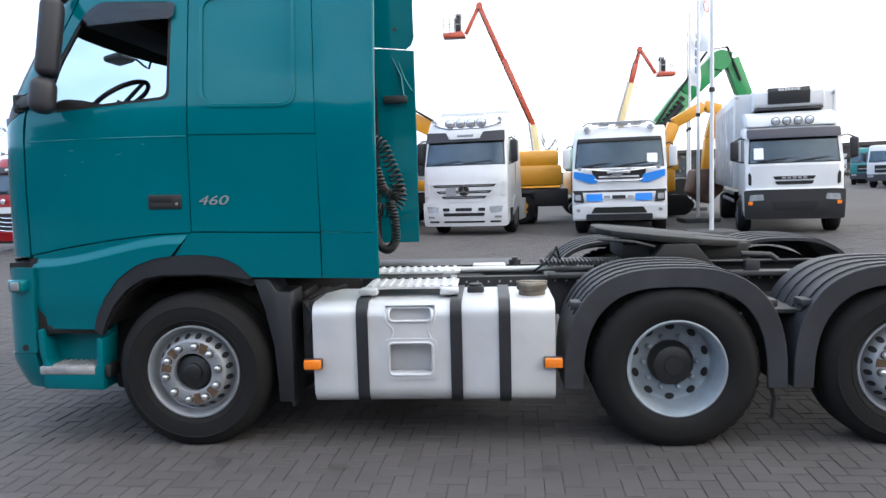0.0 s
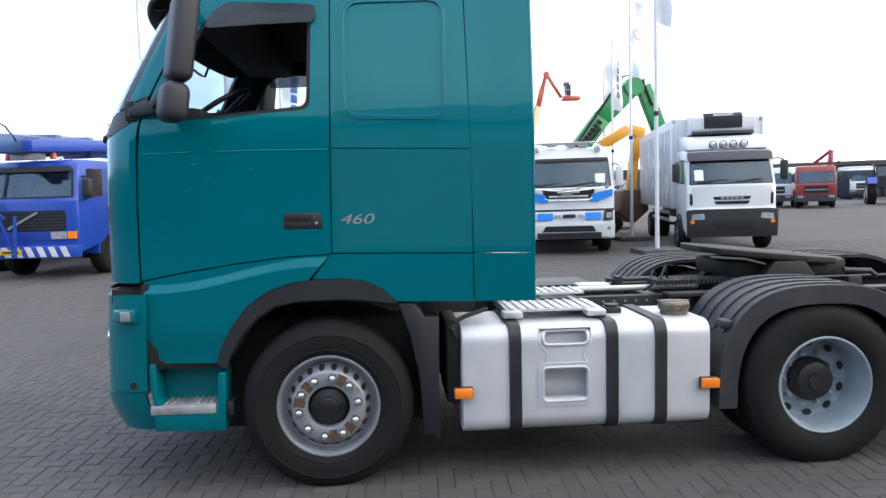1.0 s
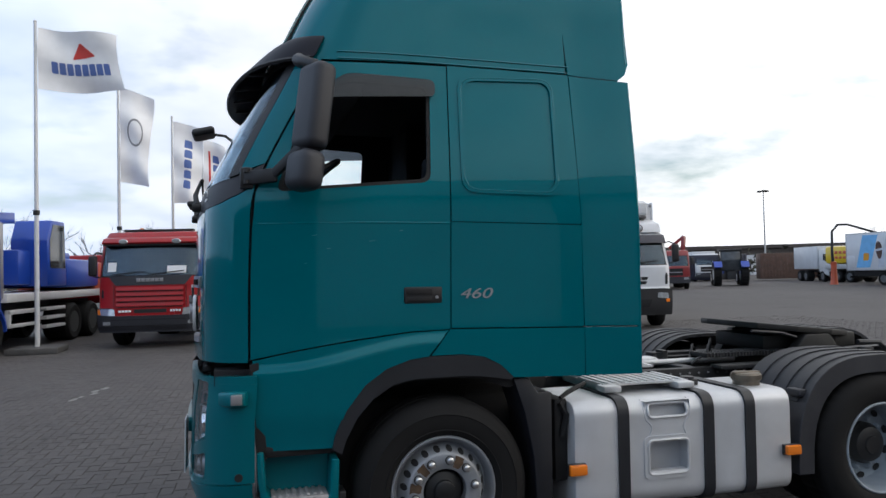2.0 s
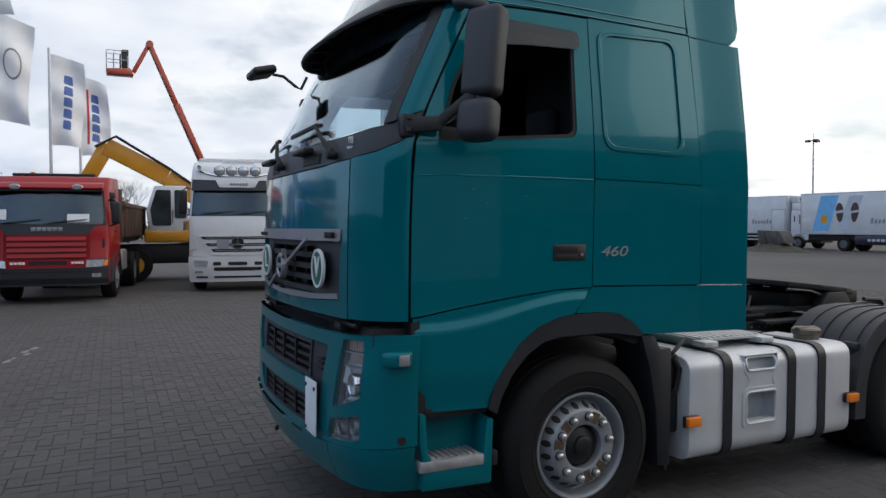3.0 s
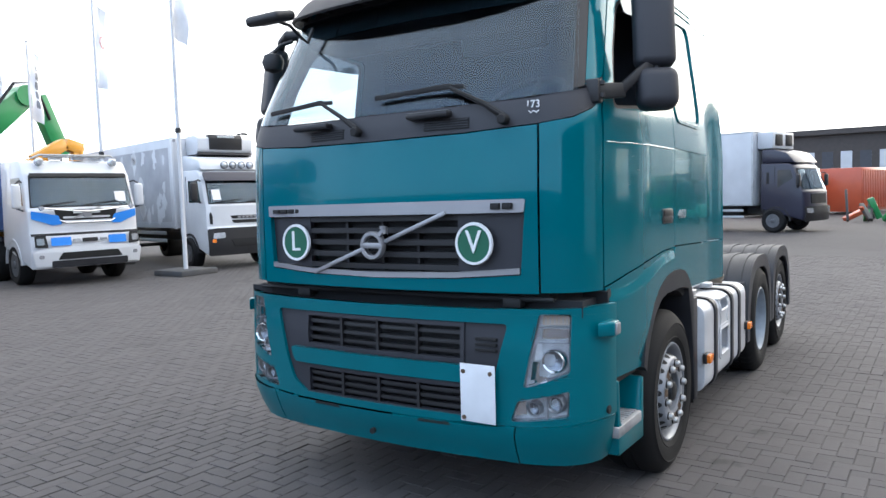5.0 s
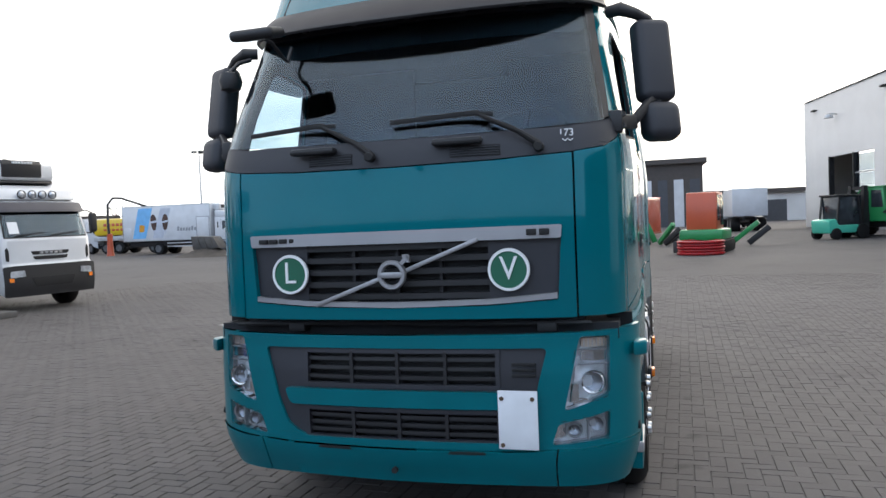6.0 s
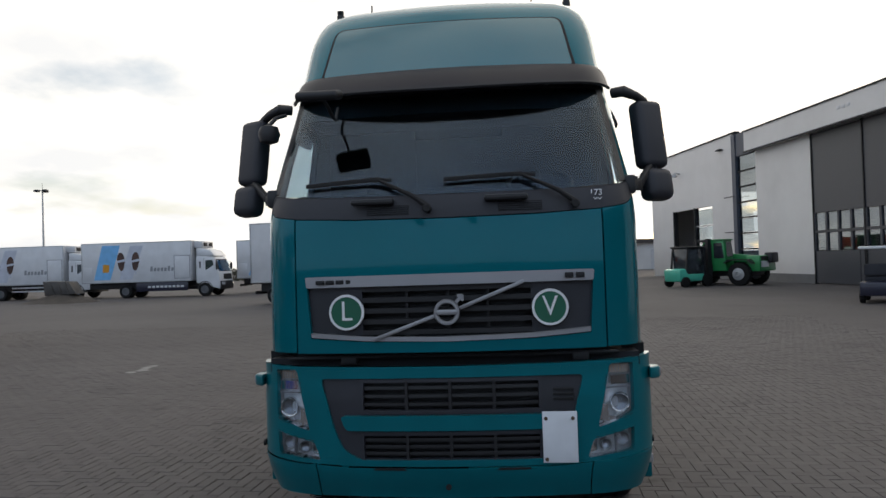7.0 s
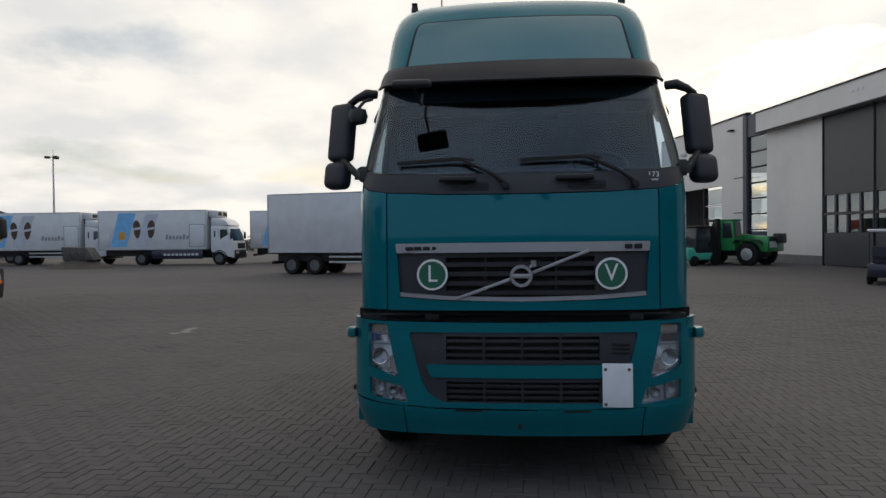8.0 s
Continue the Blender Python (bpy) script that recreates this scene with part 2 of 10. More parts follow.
def prism(bm, poly, axis, a, b, bev=0.0, seg=2, m=None):
    """A polygon pushed along an axis from a to b; poly is in the two other axes, in their order."""
    t = bmesh.new()
    def at(p, h):
        return {"x": (h, p[0], p[1]), "y": (p[0], h, p[1]), "z": (p[0], p[1], h)}[axis]
    va, vb = [t.verts.new(at(p, a)) for p in poly], [t.verts.new(at(p, b)) for p in poly]
    n = len(poly)
    t.faces.new(va[::-1]); t.faces.new(vb)
    for k in range(n):
        t.faces.new((va[k], va[(k + 1) % n], vb[(k + 1) % n], vb[k]))
    bmesh.ops.recalc_face_normals(t, faces=t.faces[:])
    if bev:
        bmesh.ops.bevel(t, geom=t.edges[:], offset=bev, segments=seg, affect="EDGES", profile=0.5, clamp_overlap=True)
    return add(bm, t, m)


def rounded(poly, r, n=5):
    """A polygon with its corners rounded."""
    out = []
    for i, p in enumerate(poly):
        p, a, b = Vector(p), Vector(poly[i - 1]), Vector(poly[(i + 1) % len(poly)])
        da, db = (a - p), (b - p)
        rr = min(r, da.length * 0.45, db.length * 0.45)
        s, e = p + da.normalized() * rr, p + db.normalized() * rr
        for k in range(n + 1):
            q = k / n
            out.append(tuple(s.lerp(p, q).lerp(p.lerp(e, q), q)))
    return out


def sheet(bm, outer, holes, f, thick=0.02, du=0.08, dv=0.08, core=(1.3, 0, 1.7)):
    """A sheet cut to an outline with holes in (u, v), laid on the surface f(u, v)."""
    t = bmesh.new()
    edges = []

    def split(poly):
        """The outline with its long slanting edges cut into short ones, so that it can follow a curved surface."""
        out = []
        for i, (ub, vb) in enumerate(poly):
            ua, va = poly[i - 1]
            n = max(1, int(math.ceil(abs(ub - ua) / (du * 1.05)))) if abs(vb - va) > 4e-4 else 1
            n = min(n, max(1, int(abs(vb - va) / 8e-4)))
            out += [(ua + (ub - ua) * k / n, va + (vb - va) * k / n) for k in range(1, n)] + [(ub, vb)]
        return out

    outer, holes = split(outer), [split(h) for h in holes]
    for poly in [outer] + list(holes):
        edges += [(poly[i - 1], poly[i]) for i in range(len(poly))]
    vs = {round(p[1], 7) for poly in [outer] + list(holes) for p in poly}
    lo, hi = min(vs), max(vs)
    vs |= {round(lo + k * dv, 5) for k in range(1, int((hi - lo) / dv) + 1)}
    vs = sorted(vs)
    us = np.arange(-6, 12, du)
    seen = {}
    def vert(u, v):
        k = (round(u, 6), round(v, 6))
        if k not in seen:
            seen[k] = t.verts.new(f(u, v))
        return seen[k]
    for v0, v1 in zip(vs, vs[1:]):
        if v1 - v0 < 2e-4:
            continue
        vm, cuts = (v0 + v1) / 2, []
        for (ua, va), (ub, vb) in edges:
            if min(va, vb) < vm < max(va, vb):
                g = lambda v, ua=ua, va=va, ub=ub, vb=vb: ua + (ub - ua) * (v - va) / (vb - va)
                cuts.append((g(vm), g(v0), g(v1)))
        cuts.sort()
        for a, b in zip(cuts[::2], cuts[1::2]):
            inner = [u for u in us if max(a) + du * 0.2 < u < min(b) - du * 0.2]
            row = [(a[1], a[2])] + [(u, u) for u in inner] + [(b[1], b[2])]
            for (p0, p1), (q0, q1) in zip(row, row[1:]):
                c = []
                for w in (vert(p0, v0), vert(q0, v0), vert(q1, v1), vert(p1, v1)):
                    if w not in c:
                        c.append(w)
                if len(c) > 2:
                    try:
                        t.faces.new(c)
                    except ValueError:
                        pass
    # turn the sheet so that its face looks away from the core, then give it depth towards the core
    e, out = 1e-3, {}
    for (u, v), w in seen.items():
        out[w] = (f(u + e, v) - f(u - e, v)).cross(f(u, v + e) - f(u, v - e)).normalized()
    if sum(n.dot(w.co - Vector(core)) for w, n in out.items()) < 0:
        bmesh.ops.reverse_faces(t, faces=t.faces[:])
        out = {w: -n for w, n in out.items()}
    if thick:
        old = t.faces[:]
        rim = [(g.verts[0], g.verts[1], g.link_faces[0]) for g in t.edges if len(g.link_faces) == 1]
        back = {w: t.verts.new(w.co - out[w] * thick) for w in t.verts[:]}
        for fc in old:
            t.faces.new([back[w] for w in fc.verts][::-1])
        for a, b, fc in rim:
            order = list(fc.verts)
            if order[(order.index(a) + 1) % len(order)] != b:
                a, b = b, a
            t.faces.new((b, a, back[a], back[b]))
    return add(bm, t)


def finish(bm, name, material, smooth=38):
    me = bpy.data.meshes.new(name)
    bm.to_mesh(me); bm.free()
    me.materials.append(material)
    me.polygons.foreach_set("use_smooth", [True] * len(me.polygons))
    me.set_sharp_from_angle(angle=radians(smooth))
    return me


def part(name, bm, material, parent=None, label="", smooth=38):
    ob = new(name, finish(bm, name, material, smooth))
    if parent is not None:
        ob.parent = parent
    return tagged(ob, label)


def thing(name, label, category, m=None, group="", kind=""):
    ob = new(name)
    ob.empty_display_size = 0.2
    if m is not None:
        ob.matrix_basis = Matrix.Translation((0, 0, ground_z(m[0][3], m[1][3]))) @ m
    return tagged(ob, label, category, group, kind)


def B():
    return bmesh.new()


def writing(name, words, size, m, material, parent, depth=0.004, label="", shear=0.0, stretch=1.0):
    """Raised letters in the built-in font, in the x-y plane of m."""
    cu = bpy.data.curves.new("words", "FONT")
    cu.body, cu.size, cu.extrude, cu.align_x, cu.align_y, cu.shear = words, size, depth, "CENTER", "CENTER", shear
    tmp = bpy.data.objects.new("words", cu)
    scene.collection.objects.link(tmp)
    bpy.context.view_layer.update()
    me = bpy.data.meshes.new_from_object(tmp.evaluated_get(bpy.context.evaluated_depsgraph_get()))
    bpy.data.objects.remove(tmp)
    me.transform(m @ Matrix.Diagonal((stretch, 1, 1, 1)))
    me.name = name
    me.materials.clear(); me.materials.append(material)
    ob = new(name, me)
    ob.parent = parent
    return tagged(ob, label)


# ---- ground ----
def step01(a, b, v):
    q = min(1.0, max(0.0, (v - a) / (b - a)))
    return q * q * (3 - 2 * q)


def ground_z(x, y):
    """The yard falls by a hundredth along the truck and is level beyond."""
    return -0.0098 * min(6.0, max(0.0, x))


# ---- the teal tractor unit ----
truck = thing("tractor_unit", "teal three-axle tractor unit with silver fuel tank, parked on block paving", "truck")


def curve(table, z):
    """A smooth run through a table of (z, value)."""
    if z <= table[0][0]:
        return table[0][1]
    for k in range(len(table) - 1):
        (a, va), (b, vb) = table[k], table[k + 1]
        if z <= b:
            p, n = table[max(0, k - 1)], table[min(len(table) - 1, k + 2)]
            d, q = b - a, (z - a) / (b - a)
            m0, m1 = (vb - p[1]) / (b - p[0]) * d, (n[1] - va) / (n[0] - a) * d
            return (2 * q ** 3 - 3 * q * q + 1) * va + (q ** 3 - 2 * q * q + q) * m0 + (3 * q * q - 2 * q ** 3) * vb + (q ** 3 - q * q) * m1
    return table[-1][1]


LEAN_BACK = [(1.2, 0.0), (1.62, 0.0), (1.85, 0.006), (2.08, 0.022), (2.30, 0.108), (2.85, 0.39), (3.05, 0.48), (3.30, 0.61), (3.47, 0.73), (3.57, 0.85), (3.66, 1.05), (3.74, 1.4), (3.78, 1.7)]
HALF_W = [(1.0, 1.225), (1.8, 1.225), (2.0, 1.224), (2.3, 1.195), (2.6, 1.155), (2.9, 1.115), (3.1, 1.09), (3.30, 1.075), (3.45, 1.05), (3.56, 1.01), (3.64, 0.95), (3.71, 0.86), (3.78, 0.70)]


def front_x(y):
    return -0.03 + 0.070 * (y / 0.865) ** 2


def nose(u, z):
    """The cab's front and its rounded corners: u runs along the face, past 0.925 round the corner."""
    s, k, a = curve(LEAN_BACK, z), curve(HALF_W, z) / 1.225, abs(u)
    if a <= 0.925:
        x, y = front_x(a), a
    else:
        q, p0 = min(1.0, (a - 0.925) / 0.375), front_x(0.925)
        x = (1 - q) ** 2 * p0 + 2 * q * (1 - q) * (p0 + 0.055) + q * q * 0.30
        y = (1 - q) ** 2 * 0.925 + 2 * q * (1 - q) * 1.145 + q * q * 1.172
    return Vector((x + s, math.copysign(y * k, u), z))


def flank(side):
    def f(x, z):
        d = x - 0.30 - curve(LEAN_BACK, z)
        return Vector((x, side * curve(HALF_W, z) * (1 - 0.0433 * max(0.0, 1 - d / 0.6) ** 2 + 0.006 * step01(0.9, 2.2, x)), z))
    return f


# front panels
grille_hole = [(-0.872, 1.656), (0.872, 1.656), (0.845, 1.285), (0.5, 1.262), (0, 1.254), (-0.5, 1.262), (-0.845, 1.285)]
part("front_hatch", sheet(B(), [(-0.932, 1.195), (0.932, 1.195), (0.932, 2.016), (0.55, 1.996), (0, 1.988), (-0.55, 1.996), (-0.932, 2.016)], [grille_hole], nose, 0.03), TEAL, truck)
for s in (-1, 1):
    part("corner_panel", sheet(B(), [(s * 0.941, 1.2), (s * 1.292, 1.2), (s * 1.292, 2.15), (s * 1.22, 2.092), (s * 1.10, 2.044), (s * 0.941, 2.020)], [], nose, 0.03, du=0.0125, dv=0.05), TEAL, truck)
cowl = [(0.0, 1.994), (0.55, 2.002), (0.932, 2.022), (1.10, 2.050), (1.22, 2.098), (1.292, 2.156), (1.292, 2.26), (1.16, 2.190), (0.9, 2.150), (0.5, 2.139), (0.0, 2.136)]
part("cowl_panel", sheet(B(), cowl + [(-u, v) for u, v in cowl[-2:0:-1]], [], nose, 0.03, du=0.05), PLASTIC, truck, "matt charcoal plastic below the windscreen")
b, grid = B(), {}
for layer, dx in ((0, 0.0), (1, 0.006)):
    for i in range(57):
        u = (-1.12 + 2.24 * i / 56)
        foot = 2.140 + 0.008 * u * u + 0.020 * u ** 4
        for j in range(25):
            grid[layer, i, j] = b.verts.new(nose(u * (1 - 0.03 * j / 24), foot + (2.842 - foot) * j / 24) + Vector((dx, 0, 0)))
for i in range(56):
    for j in range(24):
        b.faces.new((grid[0, i, j], grid[0, i, j + 1], grid[0, i + 1, j + 1], grid[0, i + 1, j]))
        b.faces.new((grid[1, i, j], grid[1, i + 1, j], grid[1, i + 1, j + 1], grid[1, i, j + 1]))
rim = [(i, 0) for i in range(57)] + [(56, j) for j in range(1, 25)] + [(i, 24) for i in range(55, -1, -1)] + [(0, j) for j in range(23, 0, -1)]
for p, q in zip(rim, rim[1:] + rim[:1]):
    b.faces.new((grid[0, p[0], p[1]], grid[0, q[0], q[1]], grid[1, q[0], q[1]], grid[1, p[0], p[1]]))
part("windscreen", b, TINT, truck, "tinted windscreen glass")
for s in (-1, 1):
    part("windscreen_seal", sheet(B(), [(s * 1.10, 2.19), (s * 1.165, 2.205), (s * 1.145, 2.86), (s * 1.075, 2.86)], [], nose, 0.03, du=0.03), BLACK, truck)
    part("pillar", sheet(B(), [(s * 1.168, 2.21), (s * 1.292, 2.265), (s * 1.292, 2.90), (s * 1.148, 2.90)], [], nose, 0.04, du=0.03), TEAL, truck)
part("header_panel", sheet(B(), [(-1.14, 2.845), (1.14, 2.845), (1.14, 2.98), (-1.14, 2.98)], [], nose, 0.03, du=0.08), PLASTIC, truck)

# grille in the hatch
grille = part("grille", sheet(B(), [(-0.868, 1.272), (0.868, 1.272), (0.868, 1.66), (-0.868, 1.66)], [[(-0.50, 1.29), (0.52, 1.29), (0.52, 1.60), (-0.50, 1.60)]], lambda u, v: nose(u, v) + Vector((0.028, 0, 0)), 0.03), PLASTIC, truck)
part("grille_mesh", sheet(B(), [(-0.52, 1.27), (0.54, 1.27), (0.54, 1.62), (-0.52, 1.62)], [], lambda u, v: nose(u, v) + Vector((0.10, 0, 0)), 0.01), SEAM, grille)
for z in (1.30, 1.365, 1.43, 1.495, 1.56):
    part("slat", sheet(B(), [(-0.51, z), (0.53, z), (0.53, z + 0.030), (-0.51, z + 0.030)], [], lambda u, v: nose(u, v) + Vector((0.030, 0, 0)), 0.05, du=0.15), BLACK, grille)
for y in (-0.24, 0.0, 0.25):
    b = B(); box(b, 0.035, 0.09, y - 0.008, y + 0.008, 1.28, 1.61)
    part("slat_support", b, BLACK, grille)
part("name_bar", sheet(B(), rounded([(-0.868, 1.594), (0.868, 1.594), (0.875, 1.660), (-0.875, 1.660)], 0.012), [], lambda u, v: nose(u, v) + Vector((-0.008, 0, 0)), 0.03), SILVER, grille, "satin silver bar")
low = [(-0.842, 1.292), (-0.5, 1.268), (0, 1.258), (0.5, 1.268), (0.842, 1.292)]
part("lower_trim", sheet(B(), low + [(u, v + 0.028) for u, v in low[::-1]], [], lambda u, v: nose(u, v) + Vector((-0.006, 0, 0)), 0.03), SILVER, grille, "satin silver strip")
# marks on the bar as plain blocks
b = B()
for k in range(5):
    box(b, -0.006, 0.02, 0.80 - 0.062 * k - 0.05, 0.80 - 0.062 * k, 1.613, 1.638, 0.004)
part("badge_mark", b, SEAM, grille, "dark raised lettering blocks")
b = B()
for k in range(2):
    box(b, -0.002, 0.02, -0.70 - 0.065 * k - 0.05, -0.70 - 0.065 * k, 1.611, 1.643, 0.004)
part("badge_mark", b, SEAM, grille, "dark raised lettering blocks")
# emblem: ring on a diagonal bar
b = B()
for y0, z0, y1, z1 in ((0.455, 1.272, 0.075, 1.41), (-0.075, 1.452, -0.455, 1.60)):
    beam(b, (front_x(y0) - 0.012, y0, z0), (front_x(y1) - 0.018, y1, z1), 0.014, 0.022, 0.003)
part("diagonal_bar", b, SILVER, grille)
b = B(); lathe(b, (-0.062, 0, 1.431), "x", [(0.052, 0.0), (0.057, -0.008), (0.073, -0.008), (0.078, 0.0), (0.075, 0.03), (0.054, 0.03)], 40, cap=False)
box(b, -0.070, -0.05, -0.066, 0.066, 1.416, 1.446, 0.004)
beam(b, (-0.062, -0.055, 1.487), (-0.062, -0.095, 1.527), 0.02, 0.02)
beam(b, (-0.062, -0.065, 1.528), (-0.062, -0.098, 1.528), 0.02, 0.016)
beam(b, (-0.062, -0.094, 1.495), (-0.062, -0.094, 1.53), 0.02, 0.016)
part("emblem", b, SILVER, grille, "round silver emblem with an arrow")
for y, ch in ((0.612, "L"), (-0.607, "V")):
    x = front_x(abs(y)) - 0.006
    badge = B(); cyl(badge, (x - 0.006, y, 1.442), "x", 0.098, 0.014, 48, bev=0.003)
    badge = part("badge", badge, GREEN, truck, "round green badge with a white rim")
    b = B(); lathe(b, (x, y, 1.442), "x", [(0.093, -0.006), (0.093, -0.011), (0.106, -0.011), (0.109, 0.0), (0.106, 0.008)], 48, cap=False)
    part("rim", b, WHITE, badge)
    writing("letter", ch, 0.168, Matrix.Translation((x - 0.009, y, 1.445)) @ Matrix(((0, 0, -1, 0), (-1, 0, 0, 0), (0, 1, 0, 0), (0, 0, 0, 1))), WHITE, badge, label="white letter " + ch, stretch=0.9)

# dark gap between hatch and bumper, with pipes
b = B(); box(b, 0.12, 0.22, -0.96, 0.96, 0.98, 1.21)
tube(b, [(0.08, -1.0, 1.165), (0.06, -0.4, 1.160), (0.06, 0.3, 1.166), (0.08, 1.0, 1.160)], 0.012, 6)
for y in (-0.78, 0.62):
    box(b, 0.05, 0.12, y - 0.05, y + 0.05, 1.12, 1.17, 0.01)
part("latch_beam", b, SEAM, truck)


# bumper
def bumper(u, z):
    a = abs(u)
    belly = 0.030 * step01(0.33, 0.55, z) - 0.012 * step01(0.9, 1.08, z)
    if a <= 0.80:
        x, y = -0.055 + 0.050 * (a / 0.8) ** 2, a
    else:
        q = min(1.0, (a - 0.80) / 0.65)
        x = (1 - q) ** 2 * -0.005 + 2 * q * (1 - q) * 0.035 + q * q * 0.325
        y = (1 - q) ** 2 * 0.80 + 2 * q * (1 - q) * 1.20 + q * q * 1.212
    tuck = 0.07 * (1 - step01(0.32, 0.47, z))
    return Vector((x - belly + 0.6 * tuck + 0.03, math.copysign(y + 0.022 * step01(0.45, 0.6, z) - 0.012 - tuck * max(0, a - 0.8), u), z))


lamp = [(0.918, 1.100), (1.085, 1.100), (1.078, 0.815), (0.842, 0.732)]
fog = [(0.818, 0.668), (1.074, 0.728), (1.066, 0.596), (0.786, 0.560)]
dark = [(0.775, 1.045), (0.735, 0.90), (0.70, 0.76), (0.645, 0.63), (0.54, 0.565), (-0.54, 0.565), (-0.645, 0.63), (-0.70, 0.76), (-0.735, 0.90), (-0.775, 1.045)]
flip = lambda poly: [(-u, v) for u, v in poly]
top = [(1.45, 1.135), (1.25, 1.135), (1.12, 1.128), (0.95, 1.122), (0.6, 1.115), (0, 1.112)]
low = [(0.0, 0.525), (0.6, 0.528), (0.9, 0.545), (1.2, 0.575), (1.45, 0.585)]
face = low + top + flip(top[:-1])[::-1] + flip(low[1:])[::-1]
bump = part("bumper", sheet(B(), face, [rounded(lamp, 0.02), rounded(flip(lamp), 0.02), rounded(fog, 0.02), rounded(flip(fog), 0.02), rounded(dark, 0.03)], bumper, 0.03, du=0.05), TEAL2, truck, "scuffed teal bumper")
lip = lambda u, v: bumper(u, v) + Vector((-0.012, 0, 0))
part("lower_skirt", sheet(B(), [(-0.815, 0.537), (-0.6, 0.522), (0, 0.519), (0.6, 0.522), (0.815, 0.537), (0.815, 0.334), (0, 0.33), (-0.815, 0.334)], [], lip, 0.03, du=0.05), TEAL2, bump, "scuffed teal lower lip")
for s in (-1, 1):
    part("skirt_corner", sheet(B(), [(s * 0.822, 0.538), (s * 0.9, 0.541), (s * 1.2, 0.569), (s * 1.45, 0.579), (s * 1.45, 0.34), (s * 0.9, 0.335), (s * 0.822, 0.334)], [], lip, 0.03, du=0.05), TEAL2, bump)
for s in (-1, 1):
    part("skirt_notch", sheet(B(), rounded([(s * 0.27, 0.506), (s * 0.47, 0.507), (s * 0.46, 0.522), (s * 0.28, 0.522)], 0.005), [], lambda u, v: bumper(u, v) + Vector((-0.0135, 0, 0)), 0.003), SEAM, bump)
b = B(); cyl(b, (-0.085, 0.02, 0.415), "x", 0.016, 0.02, 16)
part("tow_eye_cap", b, SEAM, bump)
part("dark_insert", sheet(B(), rounded(dark, 0.03), [[(-0.525, 0.845), (0.525, 0.845), (0.525, 1.03), (-0.525, 1.03)], [(-0.52, 0.56), (0.52, 0.56), (0.52, 0.72), (-0.52, 0.72)]], lambda u, v: bumper(u, v) + Vector((0.018, 0, 0)), 0.03), PLASTIC, bump, "charcoal plastic insert")
part("insert_backing", sheet(B(), [(-0.6, 0.55), (0.6, 0.55), (0.6, 1.045), (-0.6, 1.045)], [], lambda u, v: bumper(u, v) + Vector((0.10, 0, 0)), 0.01), SEAM, bump)
for z0, z1 in ((0.845, 1.03), (0.56, 0.72)):
    vent = part("vent_frame", sheet(B(), [(-0.535, z0 - 0.01), (0.535, z0 - 0.01), (0.535, z1 + 0.01), (-0.535, z1 + 0.01)], [[(-0.512, z0 + 0.012), (0.512, z0 + 0.012), (0.512, z1 - 0.012), (-0.512, z1 - 0.012)]], lambda u, v: bumper(u, v) + Vector((0.008, 0, 0)), 0.035), PLASTIC, truck)
    n = 3
    for k in range(n):
        z = z0 + 0.02 + (z1 - z0 - 0.04) * (k + 0.5) / n
        part("slat", sheet(B(), [(-0.515, z - 0.010), (0.515, z - 0.010), (0.515, z + 0.010), (-0.515, z + 0.010)], [], lambda u, v: bumper(u, v) + Vector((0.024, 0, 0)), 0.03, du=0.12), BLACK, vent)
    for y in (-0.26, 0.0, 0.26):
        b = B(); box(b, bumper(y, z0 + .05).x + 0.014, bumper(y, z0 + .05).x + 0.05, y - 0.009, y + 0.009, z0, z1)
        part("vent_post", b, BLACK, vent)
part("bumper_strip", sheet(B(), rounded([(0.655, 0.826), (0.62, 0.738), (-0.56, 0.738), (-0.56, 0.826)], 0.03), [], lambda u, v: bumper(u, v) + Vector((-0.012, 0, 0)), 0.04), TEAL2, bump, "teal strip between the vents")
for k in range(3):
    b = B(); box(b, bumper(-0.66, 0.93).x + 0.005, bumper(-0.66, 0.93).x + 0.05, -0.725, -0.605, 0.90 + 0.028 * k, 0.914 + 0.028 * k, 0.003)
    part("louvre", b, SEAM, bump)
b = B(); box(b, -0.052, -0.046, -0.735, -0.535, 0.545, 0.84, 0.002)
board = part("blank_board", b, PLATE, truck, "scuffed blank white board")
for y, z in ((-0.555, 0.80), (-0.71, 0.80), (-0.555, 0.565)):
    b = B(); cyl(b, (-0.058, y, z), "x", 0.011, 0.008, 12)
    part("screw", b, RUST, board)


LAMPBACK = mat("bright_lamp_reflector", (0.78, 0.80, 0.83), 0.24, metal=0.25, var=0.16, scale=22)
LAMPRIM = mat("lamp_bezel", (0.30, 0.31, 0.325), 0.28, metal=0.4, var=0.1)
TURNL = mat("turn_lamp", (0.62, 0.50, 0.40), 0.25, metal=0.3, var=0.1)
BOWL = mat("projector_bowl", (0.30, 0.31, 0.34), 0.15, metal=0.7, var=0.1)


